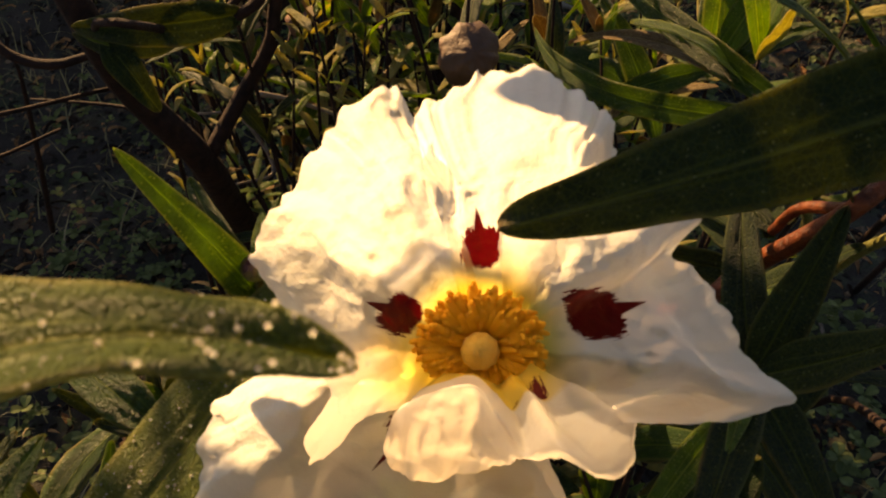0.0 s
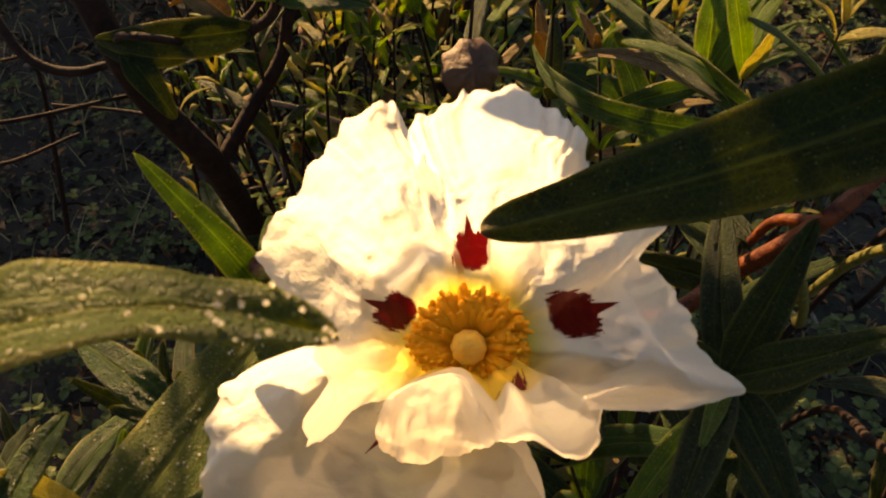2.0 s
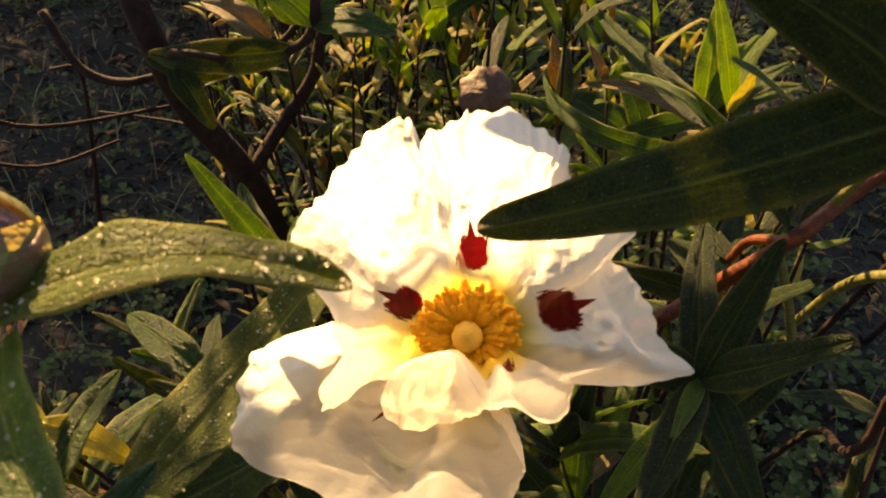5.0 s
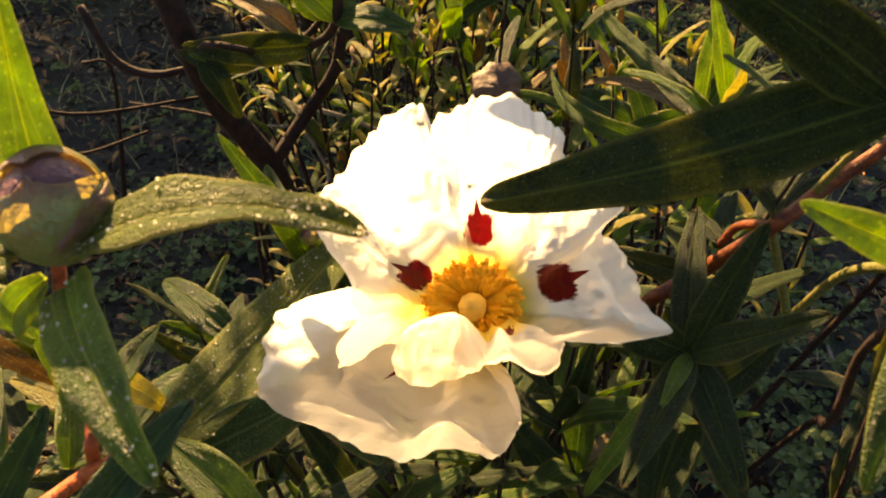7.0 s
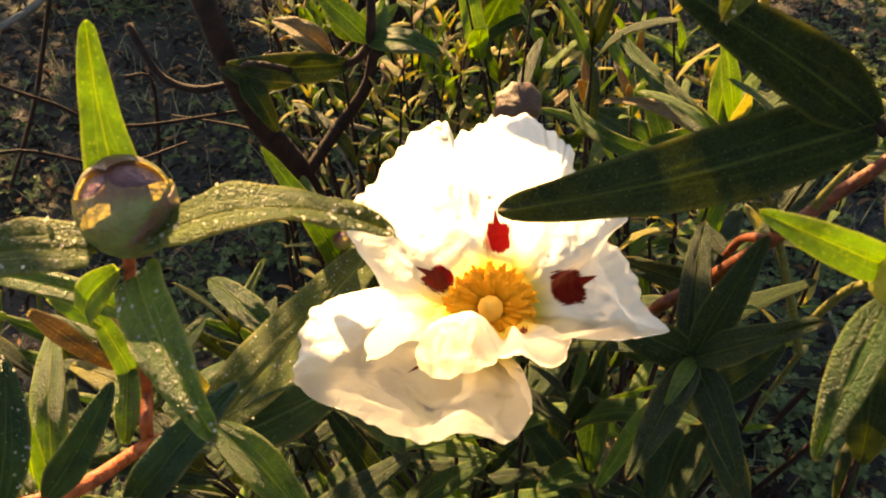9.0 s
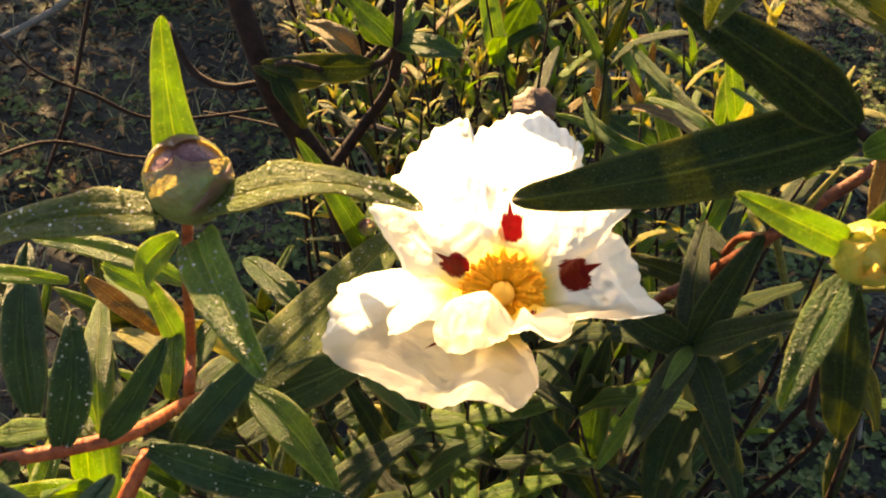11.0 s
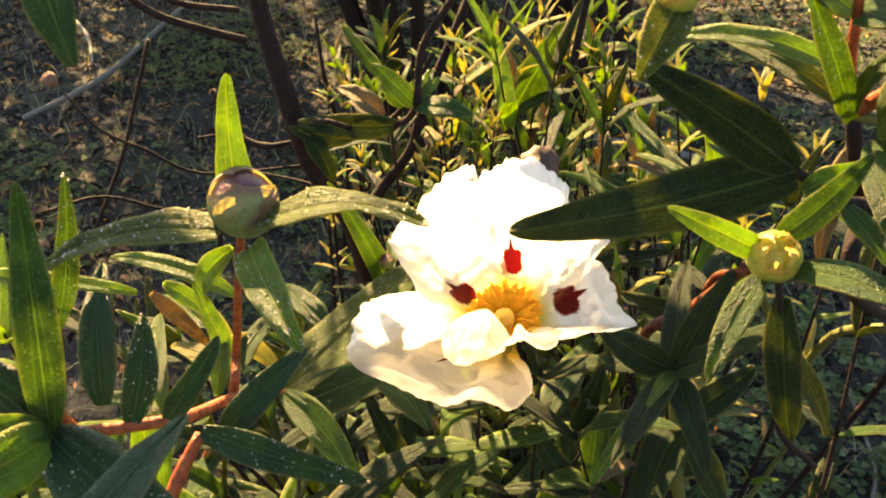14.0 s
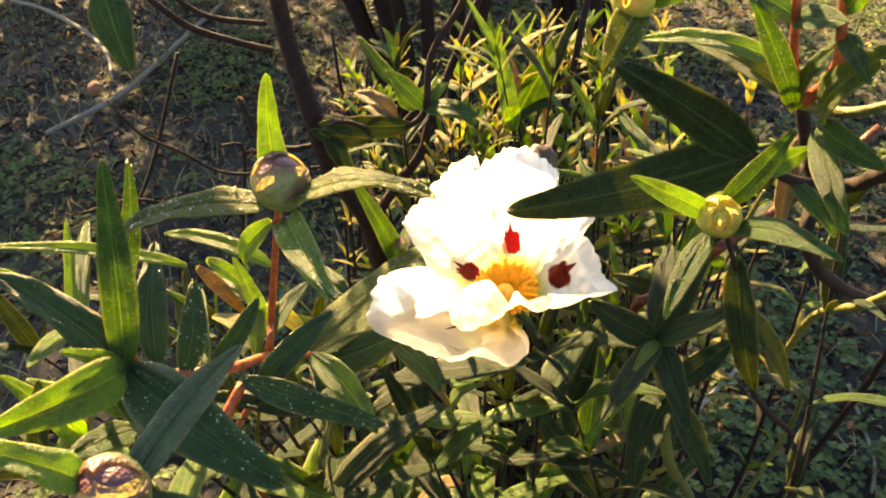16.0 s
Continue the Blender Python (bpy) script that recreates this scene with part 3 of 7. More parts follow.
petal(bloom, 11, (175, 290), ((-1.5, -0.06, 2.6), (-1.81, 0.05, 3.2), (-2.47, -0.29, 3.6), (-2.72, -0.76, 3.8), (-2.67, -1.18, 4.0), (-2.42, -1.55, 4.2), (-1.36, -1.89, 4.3), (-0.27, -2.13, 4.4), (0.41, -1.96, 4.2), (1.01, -2.03, 3.8), (1.39, -1.62, 3.0), (0.94, -1.33, 2.0), (0.44, -1.02, 1.5)), (-0.75, -0.95), belly=0.25, sink=0.12, crumple=0.13, fine=1.2)
petal(bloom, 14, (215, 350), ((-0.81, -0.98, 2.7), (-0.57, -1.26, 2.5), (-0.11, -1.2, 2.6), (0.3, -1.03, 2.8), (0.71, -0.8, 3.4), (1.21, -0.6, 4.2), (1.64, -0.7, 4.3), (1.95, -0.31, 3.8)), (0.88, -0.58), ridge=((-0.71, -0.52, 2.8), (-0.38, -0.3, 3.1), (0.2, -0.06, 3.5), (0.55, -0.28, 3.7), (0.88, -0.61, 3.8), (1.07, -0.22, 4.2), (1.4, -0.47, 4.1), (1.8, -0.21, 3.6)), crumple=0.085, fine=0.7)


def flower_centre(parent):
    """Pistil and a dense ring of stamens, each with its anther."""
    bm = bmesh.new()
    bmesh.ops.create_uvsphere(bm, u_segments=20, v_segments=12, radius=0.0027, matrix=Matrix.Translation((0, 0, 0.0046)) @ Matrix.Diagonal((1, 1, 0.82, 1)))
    for v in bm.verts:
        a = math.atan2(v.co.y, v.co.x)
        v.co *= 1 + 0.03 * math.cos(10 * a)
    part("pistil", bm, pistil_yellow, parent, "round yellow pistil", FLOWER)
    bm = bmesh.new()
    bmesh.ops.create_uvsphere(bm, u_segments=28, v_segments=10, radius=0.0054, matrix=Matrix.Translation((0, 0, -0.0009)) @ Matrix.Diagonal((1, 1, 0.36, 1)))
    part("receptacle", bm, stamen_yellow, parent, "orange-yellow base under the stamens", FLOWER)
    rng = random.Random(5)
    kinds = []
    for k in range(5):
        bm = tube([(0, 0, 0), (0, 0.5, 0.32 + 0.05 * k), (0, 1.0, 0.50 + 0.06 * k)], [0.13, 0.125, 0.09], 5, steps=2)
        bmesh.ops.create_icosphere(bm, subdivisions=1, radius=0.105, matrix=Matrix.Translation((0.02, 1.03, 0.52 + 0.06 * k)) @ pose(0, 0, 0, 20 * k, 0, 15 * k - 30) @ Matrix.Diagonal((0.65, 1.5, 0.7, 1)))
        data = bpy.data.meshes.new("stamen")
        bm.to_mesh(data)
        bm.free()
        data.materials.append(stamen_yellow)
        data.materials.append(anther_orange)
        for f in data.polygons:
            f.material_index = int(f.center.y > 0.93)
        data.shade_smooth()
        kinds.append(data)
    for k in range(520):
        a = k * 137.508 + rng.uniform(-6, 6)
        reach = 0.0036 + 0.0033 * ((k + 0.5) / 520) ** 0.8 + rng.uniform(-0.0005, 0.0005)
        lift = 24 - 24 * (k / 520) + rng.uniform(-7, 7)
        low = max(0.0, -math.cos(radians(a)) - 0.35)
        reach, lift = reach * (1 - 0.55 * low), lift + 30 * low
        m = FLOWER @ pose(0, 0, 0.0004, 0, 0, a) @ pose(0, 0.0016, 0, lift, 0, 0) @ Matrix.Scale(reach, 4)
        part("stamen", rng.choice(kinds), None, parent, "", m)


flower_centre(bloom)


# ---- small plant parts ----
def flower_bud(parent, at, r, up, seed, pale=False):
    """A closed round bud: a dark core and overlapping sepals, the front one lower; a pale one gapes with small tips."""
    z = Vector(up).normalized()
    x = (Vector((0.5, -0.9, 0.5)) - z * z.dot(Vector((0.5, -0.9, 0.5)))).normalized()
    m = Matrix((x, z.cross(x), z)).transposed().to_4x4()
    m.translation = at
    bm = bmesh.new()
    bmesh.ops.create_uvsphere(bm, u_segments=20, v_segments=14, radius=r * 0.95)
    core = part("bud", bm, bud_pale if pale else bud_core, parent, "small pale opening bud" if pale else "closed round flower bud", Matrix.Translation(at))
    tops = ((82, 180, 100), (84, -12, 112), (30, 38, 92)) if not pale else ((74, 20, 60), (92, 140, 64), (88, -115, 62), (66, 78, 46), (60, -45, 44))
    for k, (top, lon0, half) in enumerate(tops):
        bm = bmesh.new()
        uvs = bm.loops.layers.uv.new("sepal")
        grid, coord = [], {}
        for i in range(17):
            s = i / 16
            row = []
            for j in range(13):
                u = 2 * j / 12 - 1
                wide = radians(half) * math.sin(math.pi * (0.14 + 0.84 * s)) ** 0.6
                lat = radians(-88 + (88 + top) * s - 10 * abs(u) ** 3 * s)
                lon = radians(lon0) + u * wide
                rr = r * (1.0 + 0.022 * (k if not pale else 4 - k) + 0.05 * (1 - abs(u) ** 2) + 0.05 * noise.noise((2.5 * u + seed, 4 * s, k)))
                if pale:
                    rr *= 1 + 0.22 * max(0, s - 0.7) / 0.3 + 0.08 * noise.noise((3 * u, 5 * s + seed, k))
                v = bm.verts.new((rr * math.cos(lat) * math.cos(lon), rr * math.cos(lat) * math.sin(lon), rr * math.sin(lat) * 1.04))
                coord[v] = (u, s)
                row.append(v)
            grid.append(row)
        for a, b in zip(grid, grid[1:]):
            for j in range(12):
                f = bm.faces.new((a[j], a[j + 1], b[j + 1], b[j]))
                for loop in f.loops:
                    loop[uvs].uv = coord[loop.vert]
        part("sepal", bm, bud_pale if pale else bud_sepal, core, "pale yellow-green sepal" if pale else "mottled green sepal flushed with red", m)


def capsule(parent, at, r, seed):
    """A withered capsule with ragged valves."""
    rng = random.Random(seed)
    bm = bmesh.new()
    bmesh.ops.create_icosphere(bm, subdivisions=3, radius=r)
    for v in bm.verts:
        a = math.atan2(v.co.y, v.co.x)
        k = 1 + 0.22 * math.cos(5 * a) * max(0, v.co.z / r) + 0.25 * noise.noise(v.co * 260 + Vector((seed, 0, 0)))
        v.co *= k
    m = Matrix.Translation(at) @ pose(0, 0, 0, rng.uniform(-40, 40), rng.uniform(-40, 40), 0)
    part("capsule", bm, capsule_brown, parent, "ragged brown capsule", m)


def spent_bloom(parent, at, r):
    """A shrivelled calyx of papery husks."""
    bm = bmesh.new()
    bmesh.ops.create_uvsphere(bm, u_segments=28, v_segments=14, radius=r)
    for v in bm.verts:
        a = math.atan2(v.co.y, v.co.x)
        v.co *= 1 + 0.05 * math.sin(9 * a + 200 * v.co.z) + 0.2 * noise.noise(v.co * 220)
        v.co.z *= 0.8
    part("husk", bm, husk_brown, parent, "papery wrinkled husk", Matrix.Translation(at) @ pose(0, 0, 0, 50, 20, 0))


def leafy(parent, base, top, pairs, length, seed, material, bark, low=0.3, slim=0.2):
    """An upright shoot with crossed pairs of leaves that shorten toward the top."""
    rng = random.Random(seed)
    base, top = Vector(base), Vector(top)
    bend = Vector((rng.uniform(-0.1, 0.1), rng.uniform(-0.1, 0.1), 0)) * (top - base).length
    pts = [base, base.lerp(top, 0.4) + bend * 0.8, base.lerp(top, 0.75) + bend * 0.5, top]
    stem(parent, pts, [0.0020, 0.0016, 0.0009, 0.0003], bark)
    up = (top - base).normalized()
    turn = rng.uniform(0, 180)

    def one(at, a, size, lift):
        out = Vector((math.cos(a), math.sin(a), 0))
        way = (out * rng.uniform(0.6, 1.0) + up * lift).normalized()
        normal = up - way * up.dot(way) + Vector((rng.uniform(-0.4, 0.4), rng.uniform(-0.4, 0.4), 0))
        leaf(parent, at, at + way * size, size * slim * rng.uniform(0.85, 1.2), normal, rng.uniform(-0.03, 0.16), rng.uniform(0.2, 0.6), material if rng.random() < 0.7 else (leaf_green if material is leaf_shade_dark else rng.choice((leaf_young, leaf_lit_gold, leaf_dry))), 0, 8, 4)

    for k in range(pairs):
        t = low + (1 - low) * (k + 0.5) / pairs
        at = spline(pts, min(0.985, t))
        for half in (0, 180):
            one(at, radians(turn + 90 * (k % 2) + half + rng.uniform(-22, 22)), length * (1.05 - 0.45 * t) * rng.uniform(0.7, 1.15), rng.uniform(0.1, 1.0))
    for k in range(3):
        one(spline(pts, 0.985), radians(turn + 120 * k + rng.uniform(-25, 25)), length * rng.uniform(0.35, 0.55), rng.uniform(0.8, 2.2))


def shade_bush(at, height, spread, seed, low=0.25, leaves=95):
    """A tall bush added for its shade: several stems from one root and a loose crown of narrow leaves."""
    rng = random.Random(seed)
    root = Vector((*at, ground_height(*at)))
    bush = thing("added_shade_bush", root, "tall loose bush added, mostly out of view, to shade the ground", "bush", "tall bushes")
    verts, faces = [], []
    for k in range(9):
        a, lean = rng.uniform(0, 6.28), spread * rng.uniform(0.3, 1.0)
        top = root + Vector((lean * math.cos(a), lean * math.sin(a), height * rng.uniform(0.7, 1.0)))
        pts = [root + Vector((0.03 * math.cos(a), 0.03 * math.sin(a), -0.01)), root.lerp(top, 0.45) + Vector((0, 0, 0.08)), top]
        stem(bush, pts, [0.012, 0.007, 0.002], bark_dark)
        for _ in range(leaves):
            t = rng.uniform(low, 1.0)
            place = spline(pts, t) + Vector((rng.gauss(0, 0.05), rng.gauss(0, 0.05), rng.gauss(0, 0.04)))
            b = rng.uniform(0, 6.28)
            way = Vector((math.cos(b), math.sin(b), rng.uniform(-0.3, 0.9))).normalized()
            side = way.cross(Vector((rng.uniform(-1, 1), rng.uniform(-1, 1), 1))).normalized()
            leaflet(verts, faces, place, way, side, rng.uniform(0.05, 0.09), rng.uniform(0.012, 0.022), 0.0)
    data = bpy.data.meshes.new("crown")
    data.from_pydata([v - root for v in verts], [], faces)
    data.materials.append(weed_green)
    crown = new("crown", data)
    crown.parent = bush
    tagged(crown, "loose crown of narrow green leaves", kind="stuff")


# bushes added beyond the view, toward the sun, to shade the left ground
for where, tall, wide, key in (((-1.52, 1.92), 1.25, 0.40, 61), ((-1.16, 1.90), 1.15, 0.36, 62), ((-0.60, 1.97), 0.80, 0.50, 64), ((-0.40, 1.84), 0.72, 0.42, 65), ((-2.2, 1.5), 1.0, 0.4, 67), ((-1.75, 2.7), 1.8, 0.5, 66)):
    shade_bush(where, tall, wide, key, 0.25, 120 if where[0] < -1.0 else 95)
# two more with crowns above the view, added to shade the right ground
shade_bush((-0.28, 1.12), 0.66, 0.34, 68, 0.62)
shade_bush((-0.05, 1.22), 0.62, 0.30, 69, 0.62)

# ---- shoots of the shrub ----

bud_shoot = thing("bud_shoot", (-0.0293, 0.1185, 0.4298), "upright reddish stem with a round green-and-red bud", "shrub shoot", "rockrose shoots")
stem(bud_shoot, [(-0.1352, 0.3785, -0.0100), (-0.1347, 0.2592, 0.2272), (-0.0313, 0.1210, 0.4258), (-0.0221, 0.1135, 0.4525), (-0.0130, 0.1034, 0.4777), (-0.0090, 0.1030, 0.4960)], [0.0016, 0.0014, 0.0011, 0.0009, 0.0008, 0.0008], stem_red)
flower_bud(bud_shoot, (-0.0090, 0.1030, 0.4960), 0.0057, (0.05, -0.35, 0.94), 1)
leaf(bud_shoot, (-0.0110, 0.1052, 0.4973), (-0.0122, 0.1103, 0.5158), 0.0065, (0.62, -0.74, 0.24), -0.04, 0.3, leaf_young, wide=1.0)
leaf(bud_shoot, (-0.0045, 0.0993, 0.4945), (0.0232, 0.1040, 0.4950), 0.0092, (-0.08, -0.06, 0.99), 0.13, 0.3, leaf_lit_dewy, dew=110, wide=0.6)
leaf(bud_shoot, (-0.0116, 0.0984, 0.4929), (-0.0407, 0.0883, 0.4880), 0.0096, (-0.10, -0.18, 0.98), 0.1, 0.3, leaf_lit_dewy, dew=140, wide=0.6)
# the brighter young green here helps imitate sun on this leaf
leaf(bud_shoot, (-0.0058, 0.0965, 0.4912), (0.0105, 0.0779, 0.4872), 0.0080, (-0.50, -0.24, 0.83), 0.1, 0.3, leaf_young, dew=60, wide=0.6)
leaf(bud_shoot, (-0.0118, 0.1013, 0.4872), (-0.0240, 0.1103, 0.4677), 0.0050, (-0.60, -0.80, 0.00), 0.12, 0.25, leaf_young)
leaf(bud_shoot, (-0.0263, 0.1179, 0.4435), (-0.0340, 0.1214, 0.4628), 0.0048, (0.84, -0.37, 0.40), 0.06, 0.25, leaf_young)
leaf(bud_shoot, (-0.0261, 0.1170, 0.4424), (-0.0207, 0.1326, 0.4496), 0.0058, (-0.13, -0.38, 0.92), 0.06, 0.25, leaf_green)

pale_bud_shoot = thing("bud_shoot", (0.0884, 0.1442, 0.4464), "slender stem with a small pale green bud and four leaves", "shrub shoot", "rockrose shoots")
stem(pale_bud_shoot, [(0.1150, 0.4244, -0.0100), (0.1439, 0.3309, 0.2133), (0.0953, 0.1707, 0.3998), (0.0868, 0.1442, 0.4462), (0.0799, 0.1146, 0.4821), (0.0759, 0.0996, 0.4989)], [0.0018, 0.0015, 0.0010, 0.0008, 0.0006, 0.0006], bark_dark)
flower_bud(pale_bud_shoot, (0.0759, 0.0996, 0.4989), 0.0035, (-0.1, -0.6, 0.8), 2, True)
leaf(pale_bud_shoot, (0.0749, 0.1004, 0.4988), (0.0604, 0.0976, 0.5065), 0.0042, (0.31, -0.92, 0.25), 0.1, 0.5, leaf_young)
leaf(pale_bud_shoot, (0.0766, 0.1048, 0.4986), (0.0859, 0.0997, 0.5165), 0.0046, (-0.37, -0.93, -0.07), 0.06, 0.35, leaf_green)
leaf(pale_bud_shoot, (0.0784, 0.0992, 0.4970), (0.0947, 0.0855, 0.5012), 0.0049, (-0.46, -0.29, 0.84), 0.12, 0.3, leaf_green)
leaf(pale_bud_shoot, (0.0749, 0.1005, 0.4950), (0.0686, 0.0873, 0.4846), 0.0050, (-0.34, -0.48, 0.81), 0.08, 0.3, leaf_green)
leaf(pale_bud_shoot, (0.0815, 0.1210, 0.4770), (0.0905, 0.1330, 0.4330), 0.0074, (-0.39, -0.91, 0.14), 0.08, 0.25, leaf_shade_dark)
leaf(pale_bud_shoot, (0.0872, 0.1409, 0.4503), (0.0993, 0.1412, 0.4279), 0.0058, (0.71, -0.59, 0.38), 0.1, 0.25, leaf_shade_dark)

overhanging_shoot = thing("overhanging_shoot", (0.1139, 0.1786, 0.4706), "woody shoot with two large leaves seen from below, shade in their colour", "shrub shoot", "rockrose shoots")
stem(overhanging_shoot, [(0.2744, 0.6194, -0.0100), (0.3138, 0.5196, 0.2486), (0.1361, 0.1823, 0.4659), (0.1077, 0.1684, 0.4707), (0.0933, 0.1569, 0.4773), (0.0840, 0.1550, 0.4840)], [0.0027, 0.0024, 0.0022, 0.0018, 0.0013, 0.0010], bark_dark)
# both big blades carry their shade in the leaf colour
leaf(overhanging_shoot, (0.0840, 0.1550, 0.4840), (0.0283, 0.1460, 0.4680), 0.0142, (-0.05, 0.94, -0.34), 0.02, 0.12, leaf_shade_dark, wide=0.35)
leaf(overhanging_shoot, (0.0840, 0.1550, 0.4840), (0.0523, 0.1462, 0.5076), 0.0105, (-0.35, 0.93, -0.12), -0.05, 0.2, leaf_shade_dark, dew=60)
leaf(overhanging_shoot, (0.0860, 0.1535, 0.4803), (0.0962, 0.1555, 0.4864), 0.0055, (-0.02, -0.94, 0.34), 0.06, 0.25, leaf_young)
leaf(overhanging_shoot, (0.0934, 0.1566, 0.4769), (0.1051, 0.1539, 0.4648), 0.0056, (0.52, -0.57, 0.63), 0.06, 0.25, leaf_green)

red_branch = thing("red_branch", (0.0555, 0.2244, 0.3747), "smooth reddish branch with side twigs and narrow leaves", "shrub branch", "rockrose shoots")
stem(red_branch, [(0.0543, 0.4710, -0.0100), (0.0678, 0.3936, 0.2118), (0.0579, 0.2039, 0.3969), (0.0696, 0.1981, 0.4147), (0.0800, 0.1880, 0.4360), (0.0903, 0.1950, 0.4420), (0.1017, 0.1981, 0.4525), (0.1202, 0.2109, 0.4674)], [0.0019, 0.0017, 0.0015, 0.0018, 0.0016, 0.0015, 0.0014, 0.0013], branch_red)
stem(red_branch, [(0.0800, 0.1880, 0.4360), (0.0758, 0.1983, 0.4277), (0.0732, 0.2016, 0.4198)], [0.0011, 0.0010, 0.0009], branch_red, "twig")
stem(red_branch, [(0.0875, 0.1942, 0.4397), (0.0883, 0.1881, 0.4493), (0.0902, 0.1822, 0.4600)], [0.0011, 0.0008, 0.0005], stem_green, "twig")
leaf(red_branch, (0.0808, 0.1924, 0.4348), (0.0736, 0.1843, 0.4475), 0.0045, (0.90, -0.22, 0.37), 0.06, 0.25, leaf_shade_dark)
leaf(red_branch, (0.0828, 0.1925, 0.4356), (0.0942, 0.2002, 0.4422), 0.0057, (-0.39, -0.19, 0.90), 0.1, 0.25, leaf_shade_dark)
leaf(red_branch, (0.0732, 0.2018, 0.4200), (0.0660, 0.2106, 0.4219), 0.0041, (-0.10, -0.29, 0.95), 0.06, 0.25, leaf_shade_dark)
leaf(red_branch, (0.0727, 0.2010, 0.4190), (0.0772, 0.2211, 0.4217), 0.0049, (-0.21, -0.08, 0.98), 0.06, 0.25, leaf_shade_dark)
leaf(red_branch, (0.0696, 0.2011, 0.4105), (0.0496, 0.2130, 0.4069), 0.0068, (-0.53, -0.82, 0.21), 0.1, 0.25, leaf_shade_dark)
leaf(red_branch, (0.0707, 0.2027, 0.4126), (0.0633, 0.2203, 0.4094), 0.0065, (-0.19, 0.10, 0.98), 0.1, 0.25, leaf_shade_dark)

rosette_shoot = thing("rosette_shoot", (0.0694, 0.1844, 0.3832), "green shoot with a whorl of lance-shaped leaves, most with shade in their colour", "shrub shoot", "rockrose shoots")
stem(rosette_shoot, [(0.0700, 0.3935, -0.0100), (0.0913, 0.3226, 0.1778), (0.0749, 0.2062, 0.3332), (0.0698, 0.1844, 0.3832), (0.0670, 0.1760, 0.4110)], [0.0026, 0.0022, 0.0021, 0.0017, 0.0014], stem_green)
leaf(rosette_shoot, (0.0670, 0.1760, 0.4110), (0.0880, 0.1660, 0.4340), 0.0080, (-0.76, -0.32, 0.56), 0.05, 0.25, leaf_shade_dark)
leaf(rosette_shoot, (0.0670, 0.1760, 0.4110), (0.0544, 0.1461, 0.4040), 0.0079, (-0.09, -0.19, 0.98), 0.08, 0.25, leaf_shade_dark)
leaf(rosette_shoot, (0.0670, 0.1760, 0.4110), (0.0776, 0.1519, 0.3995), 0.0080, (0.07, -0.40, 0.91), 0.08, 0.25, leaf_shade_dark)
leaf(rosette_shoot, (0.0670, 0.1760, 0.4110), (0.0788, 0.1871, 0.4375), 0.0082, (-0.07, -0.91, 0.41), 0.06, 0.25, leaf_shade_dark)
leaf(rosette_shoot, (0.0670, 0.1760, 0.4110), (0.0676, 0.2045, 0.4273), 0.0077, (-0.21, -0.48, 0.85), 0.06, 0.25, leaf_shade_dark)
leaf(rosette_shoot, (0.0670, 0.1760, 0.4110), (0.0460, 0.1840, 0.4163), 0.0096, (-0.19, -0.85, 0.50), 0.1, 0.25, leaf_shade_dark)
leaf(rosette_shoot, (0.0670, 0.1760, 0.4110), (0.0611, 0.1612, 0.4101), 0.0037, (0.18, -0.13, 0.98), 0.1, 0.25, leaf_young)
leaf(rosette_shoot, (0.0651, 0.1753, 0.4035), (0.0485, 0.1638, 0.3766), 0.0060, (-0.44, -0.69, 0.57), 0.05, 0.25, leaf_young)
leaf(rosette_shoot, (0.0710, 0.1857, 0.3847), (0.0638, 0.1645, 0.3623), 0.0149, (-0.54, -0.52, 0.66), 0.06, 0.25, leaf_shade_dark)
leaf(rosette_shoot, (0.0720, 0.1846, 0.3835), (0.0870, 0.1738, 0.3580), 0.0095, (0.59, -0.56, 0.58), 0.06, 0.25, leaf_shade_dark)
leaf(rosette_shoot, (0.0725, 0.1870, 0.3862), (0.0897, 0.1967, 0.3995), 0.0087, (-0.03, -0.79, 0.62), 0.06, 0.25, leaf_shade_dark)
leaf(rosette_shoot, (0.0716, 0.2012, 0.3958), (0.0844, 0.2082, 0.3989), 0.0040, (-0.26, 0.04, 0.97), 0.25, 0.5, leaf_young)

side_shoot = thing("side_shoot", (-0.0136, 0.1858, 0.4048), "short shoot with long leaves and a tiny opening bud", "shrub shoot", "rockrose shoots")
stem(side_shoot, [(-0.0762, 0.4457, -0.0100), (-0.0686, 0.3601, 0.2121), (-0.0101, 0.1868, 0.3975), (-0.0098, 0.1764, 0.4233), (-0.0084, 0.1714, 0.4372)], [0.0013, 0.0011, 0.0011, 0.0008, 0.0007], stem_green)
flower_bud(side_shoot, (-0.0081, 0.1704, 0.4391), 0.0019, (-0.2, -0.5, 0.8), 3)
leaf(side_shoot, (-0.0108, 0.1838, 0.4110), (-0.0198, 0.1652, 0.4640), 0.0068, (0.66, -0.71, -0.26), 0.1, 0.3, leaf_green)
leaf(side_shoot, (-0.0091, 0.1741, 0.4282), (-0.0218, 0.1876, 0.4424), 0.0061, (-0.26, -0.81, 0.53), 0.1, 0.3, leaf_green)
leaf(side_shoot, (-0.0086, 0.1725, 0.4323), (-0.0112, 0.1869, 0.4359), 0.0030, (0.25, -0.19, 0.95), 0.06, 0.25, leaf_young)
leaf(side_shoot, (-0.0130, 0.1779, 0.4187), (-0.0143, 0.1644, 0.4207), 0.0042, (0.19, 0.13, 0.97), 0.06, 0.25, leaf_young)
leaf(side_shoot, (-0.0094, 0.1765, 0.4232), (-0.0059, 0.2007, 0.4181), 0.0066, (0.49, 0.11, 0.86), 0.06, 0.25, leaf_shade_teal)

